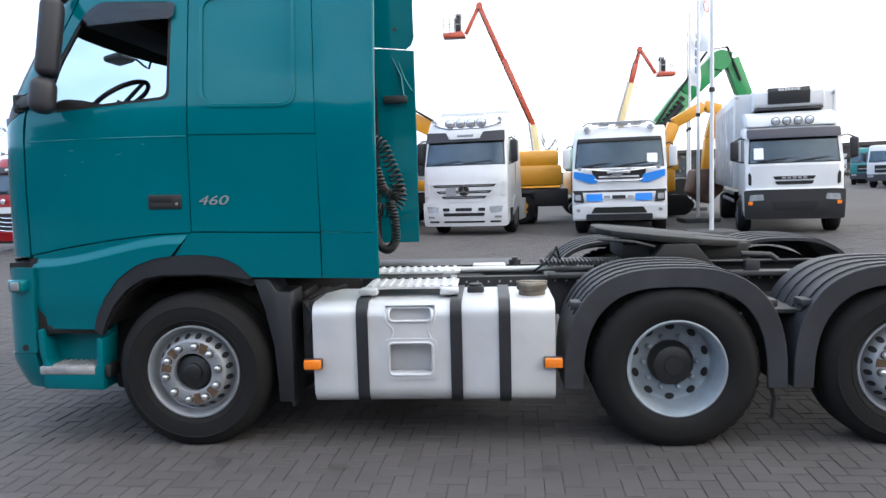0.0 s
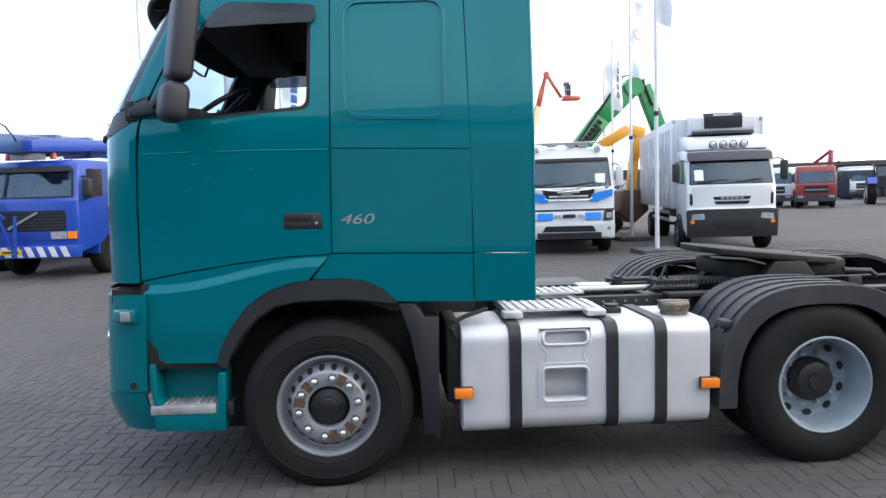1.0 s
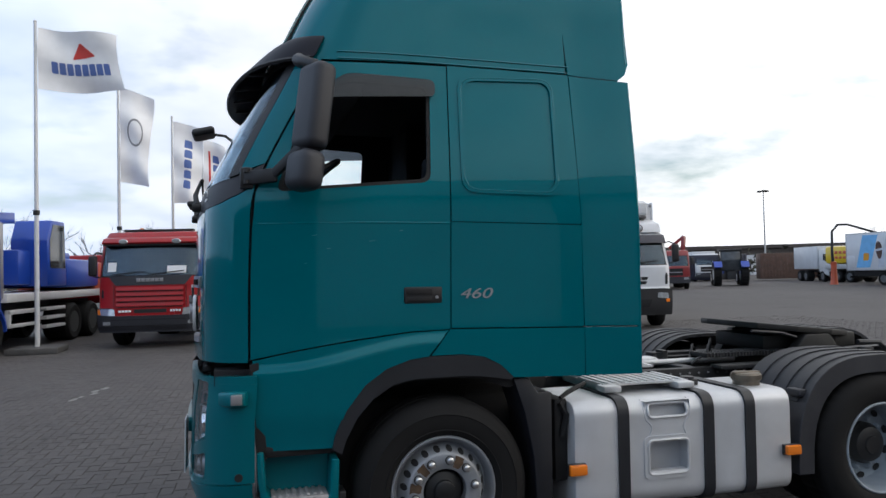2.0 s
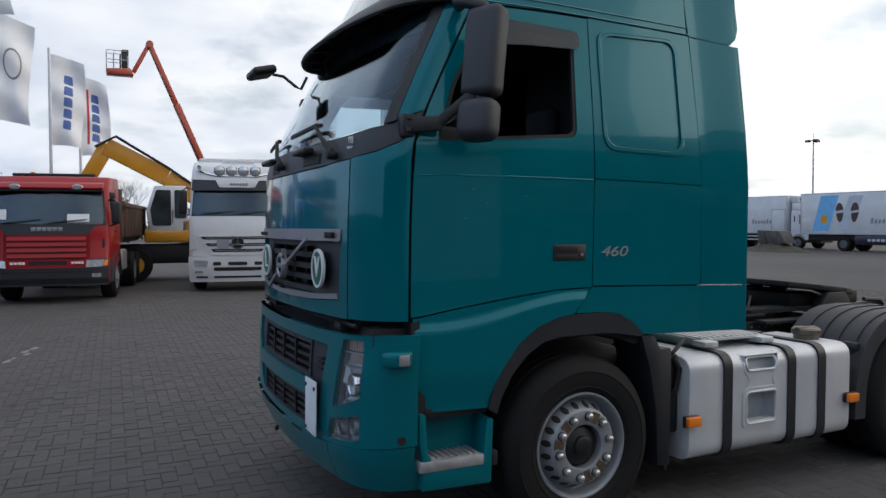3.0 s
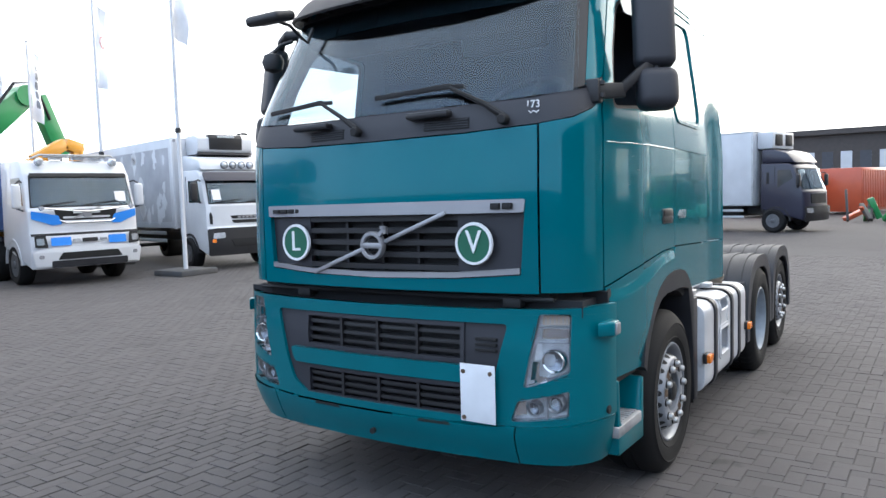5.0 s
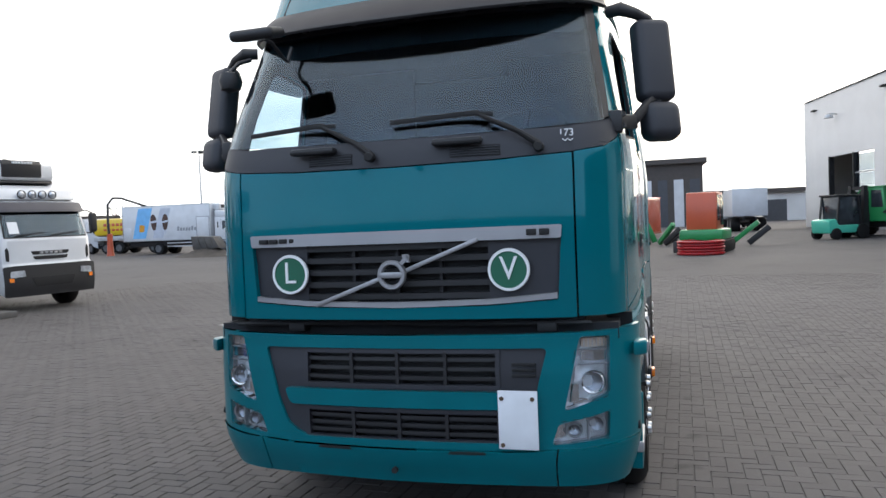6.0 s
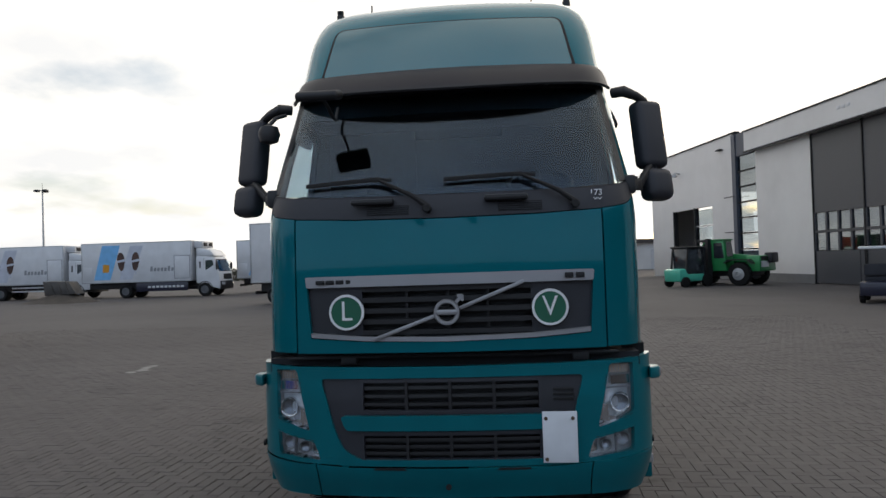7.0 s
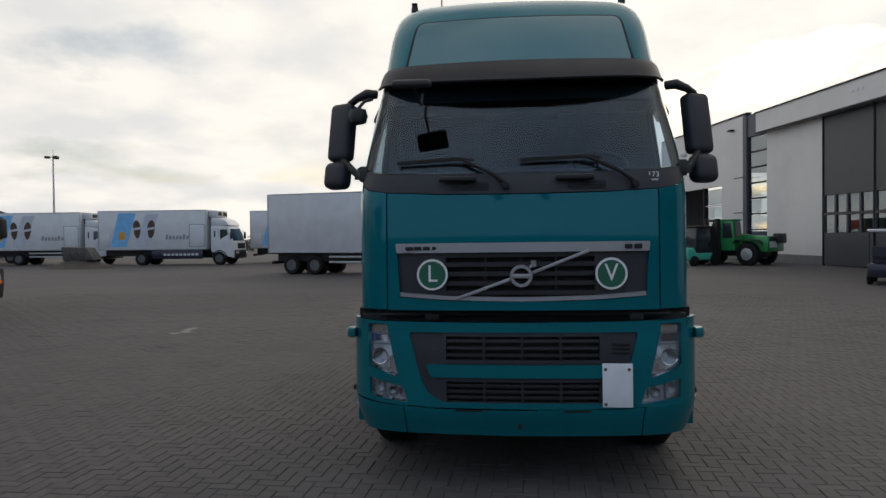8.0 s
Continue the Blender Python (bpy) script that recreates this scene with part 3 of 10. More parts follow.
def lamp_unit(poly, s, kind):
    """A clear cover over a bright shell with a round projector and stepped, faceted reflectors."""
    raw = poly
    poly = rounded([(s * u, v) for u, v in raw], 0.02)
    cu, cv = sum(u for u, v in raw) / 4, sum(v for u, v in raw) / 4
    back = lambda d: (lambda u, v: bumper(u, v) + Vector((d, -s * d * 0.35, 0)))
    grown = lambda g: [(u + math.copysign(g, u - cu), v + math.copysign(g, v - cv)) for u, v in raw]
    unit = part("headlight" if kind == "head" else "fog_light", sheet(B(), poly, [], back(0.060), 0.006, du=0.04), LAMPBACK, truck, "clear lens over bright reflectors")
    part("lens", sheet(B(), poly, [], back(0.003), 0.003, du=0.04), LAMPG, unit)
    outer = rounded([(s * u, v) for u, v in grown(0.008)], 0.024)
    part("lamp_seal", sheet(B(), outer, [rounded([(s * u, v) for u, v in grown(-0.004)], 0.018)], back(0.0005), 0.02, du=0.04), SEAM, unit)
    inner = rounded([(s * u, v) for u, v in grown(-0.013)], 0.014)
    part("bezel", sheet(B(), poly, [inner], back(0.008), 0.05, du=0.04), LAMPRIM, unit)
    if kind == "head":
        # turn lamp with ribs at the top, a stepped shelf, the long wedge beside the projector
        for v0, v1, m in ((1.042, 1.088, TURNL), (0.975, 1.026, CHROME)):
            part("reflector_step", sheet(B(), rounded([(s * 0.930, v0), (s * 1.070, v0), (s * 1.070, v1), (s * 0.935, v1)], 0.010), [], back(0.034), 0.02, du=0.04), m, unit)
        for k in range(6):
            u = 0.945 + 0.022 * k
            part("turn_rib", sheet(B(), [(s * u, 1.045), (s * (u + 0.004), 1.045), (s * (u + 0.004), 1.085), (s * u, 1.085)], [], back(0.030), 0.005, du=0.04), LAMPRIM, unit)
        for v0, v1, d in ((0.955, 0.962, 0.020), (1.030, 1.036, 0.018)):
            part("shelf_edge", sheet(B(), [(s * 0.915, v0), (s * 1.072, v0), (s * 1.072, v1), (s * 0.915, v1)], [], back(d), 0.03, du=0.04), LAMPRIM, unit)
        for k, (u0, u1, v0, v1) in enumerate(((0.872, 0.918, 0.765, 0.86), (0.895, 0.928, 0.865, 0.95), (0.885, 0.96, 0.752, 0.79), (0.96, 1.05, 0.79, 0.806))):
            tilt = 0.018 if k % 2 else -0.012
            part("facet", sheet(B(), [(s * u0, v0), (s * u1, v0 + 0.012), (s * u1, v1), (s * (u0 + 0.012), v1)], [], lambda u, v, t=tilt, c=(u0 + u1) / 2: back(0.040)(u, v) + Vector((t * (abs(u) - c) * 30, 0, 0)), 0.006, du=0.03), CHROME if k % 2 == 0 else LAMPBACK, unit)
        spots = [(0.998, 0.868, 0.056)]
    else:
        part("divider", sheet(B(), [(s * 0.950, 0.58), (s * 0.957, 0.58), (s * 0.957, 0.70), (s * 0.950, 0.70)], [], back(0.018), 0.03, du=0.04), LAMPRIM, unit)
        part("facet", sheet(B(), [(s * 0.805, 0.585), (s * 0.850, 0.59), (s * 0.852, 0.655), (s * 0.822, 0.648)], [], lambda u, v: back(0.04)(u, v) + Vector((0.5 * (abs(u) - 0.83), 0, 0)), 0.006, du=0.03), CHROME, unit)
        spots = [(0.898, 0.628, 0.036), (1.008, 0.655, 0.042)]
    for u, v, r in spots:
        p = bumper(s * u, v) + Vector((0.055, -s * 0.02, 0))
        b = B(); lathe(b, p, "x", [(r * 0.86, -0.036), (r * 0.98, -0.042), (r * 1.06, -0.036), (r * 1.10, 0.004)], 32, cap=False)
        part("projector_ring", b, CHROME if kind == "head" else LAMPRIM, unit)
        b = B(); lathe(b, p, "x", [(r * 0.90, -0.010), (r * 0.5, 0.002), (r * 0.05, 0.004)], 28, cap=False)
        part("reflector", b, BOWL, unit)
        b = B(); lathe(b, p, "x", [(r * 0.72, -0.006), (r * 0.64, -0.022), (r * 0.36, -0.034), (0.001, -0.038)], 24)
        part("bulb_lens", b, LAMPG, unit)


for s in (-1, 1):
    lamp_unit(lamp, s, "head")
    lamp_unit(fog, s, "fog")
    # side lamp fin and socket
    b = B(); prism(b, [(0.14, s * 1.195), (0.30, s * 1.20), (0.275, s * 1.262), (0.20, s * 1.262)], "z", 0.985, 1.06, 0.012)
    fin = part("lamp_fin", b, TEAL2, truck)
    b = B(); box(b, 0.205, 0.262, min(s * 1.255, s * 1.270), max(s * 1.255, s * 1.270), 0.995, 1.05, 0.006)
    part("side_lamp", b, SILVER, fin)
    b = B(); cyl(b, (0.245, s * 1.216, 0.615), "y", 0.021, 0.012, 20)
    part("socket", b, SEAM, bump)

# flank panels on both sides of the cab
for s in (-1, 1):
    f = flank(s)
    edge = [(0.305 + curve(LEAN_BACK, z), z) for z in (1.65, 1.9, 2.10, 2.3, 2.5, 2.7, 2.86)]
    window = rounded([(0.435, 2.105), (0.80, 2.135), (1.285, 2.175), (1.30, 2.745), (0.83, 2.765), (0.70, 2.70), (0.54, 2.42)], 0.055)
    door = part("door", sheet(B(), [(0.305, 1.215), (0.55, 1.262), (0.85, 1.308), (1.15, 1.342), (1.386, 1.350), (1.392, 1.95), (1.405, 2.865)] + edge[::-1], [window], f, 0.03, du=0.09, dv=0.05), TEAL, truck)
    # swage under the door, standing proud
    arch = [(0.735, 0.735), (0.745, 0.80), (0.80, 0.93), (0.90, 1.06), (1.02, 1.145), (1.15, 1.190), (1.255, 1.203)]
    part("door_sill_panel", sheet(B(), [(0.315, 1.208), (0.325, 0.95), (0.345, 0.765), (0.37, 0.735)] + arch + [(1.375, 1.343), (1.15, 1.335), (0.85, 1.300), (0.55, 1.254)], [], lambda x, z, f=f, s=s: f(x, z) + Vector((0, s * (0.019 * step01(1.20, 1.13, z - 0.14 * step01(0.4, 1.3, x)) - 0.02 * step01(0.95, 0.74, z)), 0)), 0.03, du=0.03, dv=0.01), TEAL, door)
    seal = rounded([(0.420, 2.090), (0.80, 2.120), (1.300, 2.160), (1.316, 2.760), (0.825, 2.782), (0.685, 2.71), (0.525, 2.425)], 0.06)
    part("window_seal", sheet(B(), seal, [rounded([(0.46, 2.125), (0.80, 2.152), (1.265, 2.195), (1.282, 2.728), (0.84, 2.748), (0.715, 2.685), (0.565, 2.42)], 0.05)], lambda x, z, f=f, s=s: f(x, z) + Vector((0, -s * 0.004, 0)), 0.02, du=0.2), SEAM, door)
    if s > 0:
        part("window_pane", sheet(B(), rounded([(0.45, 2.115), (1.275, 2.185), (1.29, 2.735), (0.84, 2.755), (0.70, 2.685)], 0.05), [], lambda x, z, f=f, s=s: f(x, z) + Vector((0, -s * 0.022, 0)), 0.005, du=0.3), CLEAR, door)
    part("wind_deflector", sheet(B(), rounded([(0.70, 2.640), (1.325, 2.672), (1.33, 2.775), (0.83, 2.795), (0.735, 2.735)], 0.04), [], lambda x, z, f=f, s=s: f(x, z) + Vector((0, s * (0.012 + 0.022 * step01(2.78, 2.62, z)), 0)), 0.004, du=0.1, dv=0.04), SMOKE, door, "smoked wind deflector")
    # faint crease across the door, at the height of the panel joint behind it
    b = B(); tube(b, [f(0.345 + 0.26 * k, 1.945 - 0.012 * (3.5 - k) ** 2 / 12) - Vector((0, s * 0.0045, 0)) for k in range(5)], 0.0075, 8)
    part("door_crease", b, TEAL, door)
    # handle
    b = B(); box(b, 1.122, 1.340, min(s * 1.212, s * 1.234), max(s * 1.212, s * 1.234), 1.496, 1.588, 0.014)
    handle = part("door_handle", b, BLACK, door)
    b = B(); box(b, 1.138, 1.278, min(s * 1.226, s * 1.2365), max(s * 1.226, s * 1.2365), 1.506, 1.532, 0.006)
    box(b, 1.134, 1.282, min(s * 1.2345, s * 1.239), max(s * 1.2345, s * 1.239), 1.545, 1.578, 0.004)
    part("grip", b, SEAM, door)
    b = B(); cyl(b, (1.308, s * 1.235 - 0.004, 1.530), "y", 0.009, 0.008, 16)
    part("lock", b, SILVER, door)
    # sleeper panels
    pan = rounded([(1.50, 2.155), (2.045, 2.145), (2.045, 2.805), (1.50, 2.785)], 0.085, 8)
    ring = rounded([(1.465, 2.12), (2.08, 2.11), (2.08, 2.84), (1.465, 2.82)], 0.10, 8)
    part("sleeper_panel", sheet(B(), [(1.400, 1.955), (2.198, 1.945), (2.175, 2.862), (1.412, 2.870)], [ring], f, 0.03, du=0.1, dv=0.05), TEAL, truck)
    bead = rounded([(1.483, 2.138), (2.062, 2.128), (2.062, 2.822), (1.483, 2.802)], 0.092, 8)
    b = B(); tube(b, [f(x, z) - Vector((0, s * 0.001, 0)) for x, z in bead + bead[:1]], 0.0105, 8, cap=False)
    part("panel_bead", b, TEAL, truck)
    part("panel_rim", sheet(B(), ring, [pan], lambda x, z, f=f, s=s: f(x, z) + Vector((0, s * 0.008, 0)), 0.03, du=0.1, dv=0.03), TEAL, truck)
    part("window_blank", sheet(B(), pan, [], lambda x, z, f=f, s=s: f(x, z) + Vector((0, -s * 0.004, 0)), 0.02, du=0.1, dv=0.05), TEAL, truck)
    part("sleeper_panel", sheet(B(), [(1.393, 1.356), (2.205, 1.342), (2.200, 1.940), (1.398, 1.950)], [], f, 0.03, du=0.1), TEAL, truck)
    arch2 = [(1.275, 1.205), (1.45, 1.207), (1.58, 1.190), (1.68, 1.14), (1.76, 1.065)]
    part("sleeper_sill_panel", sheet(B(), arch2[:1] + [(1.385, 1.349), (2.205, 1.335), (2.205, 1.055)] + arch2[::-1][:-1], [], lambda x, z, f=f, s=s: f(x, z) + Vector((0, s * 0.006, 0)), 0.03, du=0.07, dv=0.02), TEAL, truck)
    # rear side fairing in three pieces
    part("side_fairing", sheet(B(), [(2.212, 1.345), (2.565, 1.340), (2.555, 2.832), (2.182, 2.857)], [], lambda x, z, f=f, s=s: f(x, z) + Vector((0, s * 0.034 * step01(2.20, 2.60, x), 0)), 0.025, du=0.06), TEAL, truck)
    part("side_fairing", sheet(B(), [(2.212, 1.055), (2.565, 1.055), (2.565, 1.333), (2.212, 1.338)], [], lambda x, z, f=f, s=s: f(x, z) + Vector((0, s * 0.034 * step01(2.20, 2.60, x), 0)), 0.025, du=0.06), TEAL, truck)
    part("roof_fairing", sheet(B(), [(2.178, 2.864), (2.50, 2.842), (2.548, 2.88), (2.575, 2.95), (2.555, 3.52), (2.13, 3.60)], [], lambda x, z, f=f, s=s: f(x, z) + Vector((0, s * 0.034 * step01(2.20, 2.60, x), 0)), 0.025, du=0.06), TEAL, truck)
    for z0, z1 in ((1.06, 2.83), (2.95, 3.50)):
        b = B(); tube(b, [f(2.558, z0 + (z1 - z0) * k / 10) + Vector((0, s * 0.022, 0)) for k in range(11)], 0.013, 8)
        part("fairing_edge", b, TEAL, truck)
    # dark shell behind the panel joints
    liner = lambda x, z, f=f, s=s: f(x, z) - Vector((0, s * 0.042, 0))
    part("inner_panel", sheet(B(), [(0.285, 1.20), (0.60, 1.28), (1.30, 1.34), (2.224, 1.07), (2.215, 2.95), (0.80, 2.90)] + [(0.28 + curve(LEAN_BACK, z), z) for z in (2.8, 2.6, 2.4, 2.2, 2.05)], [window], liner, 0.012, du=0.2, dv=0.1), INTER, truck)
    # wheel arch rim
    def arch_band(inner, outer, y0, y1, mesh_name, m, par=truck, lab=""):
        bb = B(); prism(bb, outer + inner[::-1], "y", y0, y1)
        return part(mesh_name, bb, m, par, lab)
    outer = [(0.725, 0.73), (0.74, 0.80), (0.795, 0.935), (0.895, 1.068), (1.015, 1.155), (1.15, 1.198), (1.45, 1.204), (1.58, 1.187), (1.68, 1.137), (1.76, 1.062)]
    inner = [(0.775, 0.70), (0.80, 0.78), (0.86, 0.89), (0.95, 0.99), (1.06, 1.058), (1.18, 1.082), (1.45, 1.086), (1.56, 1.080), (1.64, 1.068), (1.74, 1.052)]
    arch_band(inner, outer, min(s * 1.19, s * 1.237), max(s * 1.19, s * 1.237), "wheel_arch", FENDER, truck, "charcoal plastic wheel arch")
    b = B()
    prism(b, outer + [(1.80, 1.02), (1.74, 1.0), (1.60, 1.05), (1.45, 1.068), (1.18, 1.064), (1.06, 1.04), (0.95, 0.97), (0.86, 0.87), (0.79, 0.75)], "y", min(s * 0.80, s * 1.185), max(s * 0.80, s * 1.185))
    part("inner_mudguard", b, SEAM, truck)
    # rear mudguard leg in front of the tank
    b = B()
    prism(b, [(1.765, 1.052), (1.86, 1.052), (1.915, 0.965), (2.0, 0.965), (2.0, 0.26), (1.905, 0.26), (1.885, 0.60), (1.83, 0.86)], "y", min(s * 0.93, s * 1.215), max(s * 0.93, s * 1.215), 0.008)
    guard = part("mudguard_rear", b, FENDER, truck)
    b = B(); prism(b, [(1.97, 0.27), (2.0, 0.27), (2.0, 0.225), (1.98, 0.22)], "y", min(s * 1.10, s * 1.19), max(s * 1.10, s * 1.19))
    part("bracket", b, BLACK, guard)
    # step box under the door
    b = B()
    prism(b, [(0.335, 0.735), (0.335, 0.60), (0.352, 0.51), (0.352, 0.345), (0.755, 0.335), (0.765, 0.675), (0.722, 0.680), (0.712, 0.49), (0.42, 0.485), (0.385, 0.53), (0.372, 0.735)], "y", min(s * 1.04, s * 1.222), max(s * 1.04, s * 1.222), 0.012)
    box(b, 0.34, 0.74, min(s * 0.98, s * 1.07), max(s * 0.98, s * 1.07), 0.40, 0.73)
    steps = part("step_box", b, TEAL2, truck)
    b = B(); box(b, 0.335, 0.705, min(s * 1.02, s * 1.229), max(s * 1.02, s * 1.229), 0.440, 0.497, 0.010)
    for k in range(9):
        box(b, 0.375 + 0.036 * k, 0.392 + 0.036 * k, min(s * 1.03, s * 1.205), max(s * 1.03, s * 1.205), 0.494, 0.505, 0.003)
    part("tread", b, mat("worn_step_tread", (0.36, 0.36, 0.37), 0.5, metal=0.5, var=0.2, scale=14, dirt=0.4, dirtcol=(0.14, 0.13, 0.12)), steps, "ribbed aluminium tread")
    b = B(); box(b, 0.76, 0.80, min(s * 1.08, s * 1.21), max(s * 1.08, s * 1.21), 0.42, 0.50, 0.008)
    part("bracket", b, BLACK, steps)
    b = B(); prism(b, [(0.30, 1.19), (0.345, 1.20), (0.37, 0.93), (0.39, 0.70), (0.34, 0.64), (0.315, 0.95)], "y", min(s * 1.06, s * 1.19), max(s * 1.06, s * 1.19))
    part("gap_filler", b, SEAM, truck)
    b = B(); box(b, 0.36, 0.74, min(s * 1.02, s * 1.19), max(s * 1.02, s * 1.19), 0.70, 0.76, 0.01)
    part("sill_underside", b, SEAM, truck)

# small scratches in the near door's paint
SCRATCH = mat("pale_scratch", (0.04, 0.17, 0.20), 0.6, var=0.1)
for x, z, d, r in ((0.62, 1.87, 0.030, 0.004), (0.70, 1.80, 0.022, 0.002), (0.93, 1.84, 0.035, 0.006), (0.58, 1.72, 0.016, 0.003), (1.10, 1.90, 0.020, 0.002)):
    b = B(); beam(b, flank(-1)(x, z) + Vector((0, -0.0006, 0)), flank(-1)(x + d, z + r) + Vector((0, -0.0006, 0)), 0.002, 0.0028)
    part("scratch", b, SCRATCH, truck)

# number beside the door
for s, d in ((-1, 1), (1, -1)):
    writing("number_badge", "460", 0.082, Matrix.Translation((1.535, s * 1.229, 1.545)) @ Matrix(((d, 0, 0, 0), (0, 0, s, 0), (0, 1, 0, 0), (0, 0, 0, 1))), SILVER, truck, 0.004, "silver raised number 460", shear=0.25, stretch=1.55)

# roof shell
levels = [2.875, 2.90, 2.93, 2.98, 3.05, 3.12, 3.20, 3.30, 3.39, 3.47, 3.53, 3.58, 3.62, 3.66, 3.70, 3.74]
us = [1.30, 1.20, 1.10, 1.0, 0.925, 0.8, 0.6, 0.4, 0.2, 0.0]


def roof_ring(z, d=0.0):
    s = curve(LEAN_BACK, z)
    start = 0.30 + s
    pts = [flank(1)(2.16 + (start - 2.16) * k / 10, z) for k in range(10)]
    pts += [nose(u, z) for u in us] + [nose(-u, z) for u in us[::-1][1:]]
    pts += [flank(-1)(start + (2.16 - start) * k / 10, z) for k in range(1, 11)]
    c = Vector((1.2, 0, z))
    return [c + (p - c) * (1 - d) for p in pts]


b = B()
rings = [[b.verts.new(p) for p in roof_ring(z)] for z in levels]
for r0, r1 in zip(rings, rings[1:]):
    for k in range(len(r0) - 1):
        b.faces.new((r0[k], r0[k + 1], r1[k + 1], r1[k]))
b.faces.new(rings[-1])
b.faces.new([r[0] for r in rings] + [r[-1] for r in rings[::-1]])
bmesh.ops.recalc_face_normals(b, faces=b.faces[:])
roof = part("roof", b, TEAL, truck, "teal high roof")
# two drip lines along the roof's foot and the raised front fascia
for s in (-1, 1):
    for z in (2.885, 2.925):
        b = B(); tube(b, [flank(s)(0.78 + 0.14 * k, z - 0.012 * k / 10) + Vector((0, s * 0.001, 0)) for k in range(11)], 0.005, 5)
        part("drip_rail", b, TEAL, roof)
fas_in = rounded([(-0.935, 2.982), (0.935, 2.982), (0.888, 3.388), (-0.888, 3.388)], 0.06, 6)
part("fascia_frame", sheet(B(), rounded([(-0.96, 2.955), (0.96, 2.955), (0.91, 3.405), (-0.91, 3.405)], 0.07, 6), [fas_in], lambda u, v: nose(u, v) + Vector((-0.010, 0, 0.004)), 0.02, du=0.06, dv=0.03), SEAM, roof)
part("fascia", sheet(B(), fas_in, [], lambda u, v: nose(u, v) + Vector((-0.020, 0, 0.008)), 0.02, du=0.06, dv=0.03), FASCIA, roof, "glossy teal panel over the sun visor")
b = B(); prism(b, [(1.45, 3.73), (1.56, 3.765), (2.05, 3.76), (2.12, 3.72)], "y", -0.42, 0.42, 0.01)
part("roof_hatch", b, BLACK, roof)
for y in (-0.88, 0.88):
    b = B(); cyl(b, (1.25, y, 3.62), "z", 0.030, 0.10, 14, bev=0.01)
    tube(b, [(1.25, y, 3.72), (1.24, y, 3.75)], 0.026, 10)
    part("marker_lamp", b, BLACK, roof)
for y in (-0.62, 0.66):
    b = B(); tube(b, [(1.4, y, 3.70), (1.42, y, 3.84)], 0.006, 6)
    part("aerial", b, BLACK, roof)

# sun visor: a curved hood that stands off the windscreen and wraps the corners
def visor(u, q):
    a = abs(u) / 1.27
    top, lip = nose(u, 3.012), nose(u, 2.92)
    out = 0.225 * (1 - 0.80 * a ** 3)
    end = Vector((lip.x - out, lip.y + math.copysign(0.030 * a ** 4, u), 2.822 + 0.055 * a * a))
    mid = Vector((top.x - 0.62 * out, top.y + math.copysign(0.026 * a ** 4, u), 2.965 + 0.03 * a * a))
    start = top + Vector((-0.022, 0, 0.004))
    return start * (1 - q) ** 2 + mid * (2 * q * (1 - q)) + end * (q * q)


vis = part("sun_visor", sheet(B(), rounded([(-1.27, 0.0), (1.27, 0.0), (1.27, 1.0), (-1.27, 1.0)], 0.05), [], visor, 0.014, du=0.05, dv=0.08), mat("charcoal_visor", (0.008, 0.008, 0.014), 0.45, var=0.1, spec=0.20), truck, "dark grey sun visor")
b = B(); tube(b, [visor(-1.25 + 2.5 * k / 40, 1.0) + Vector((0.008, 0, 0)) for k in range(41)], 0.013, 6)
part("visor_lip", b, BLACK, vis)
for y in (-1.0, -0.72, -0.36, 0.0, 0.36, 0.72, 1.0):
    b = B(); beam(b, visor(y, 0.93) + Vector((0.02, 0, 0.01)), nose(y, 2.875), 0.035, 0.020, 0.004)
    part("visor_bracket", b, BLACK, vis)
# roller blind behind the upper edge of the glass
BLIND = mat("dark_green_blind", (0.012, 0.021, 0.019), 0.7, var=0.1)
blind = part("screen_blind", sheet(B(), rounded([(-1.06, 2.70), (1.06, 2.70), (1.07, 2.85), (-1.07, 2.85)], 0.09), [], lambda u, v: nose(u, v) + Vector((0.035, 0, 0)), 0.01, du=0.06, dv=0.04), BLIND, truck, "dark blind rolled half down")
for y in (-0.8, -0.45, -0.1, 0.25, 0.6):
    part("blind_seam", sheet(B(), [(y, 2.705), (y + 0.008, 2.705), (y + 0.008, 2.845), (y, 2.845)], [], lambda u, v: nose(u, v) + Vector((0.031, 0, 0)), 0.003, du=0.06, dv=0.05), SEAM, blind)

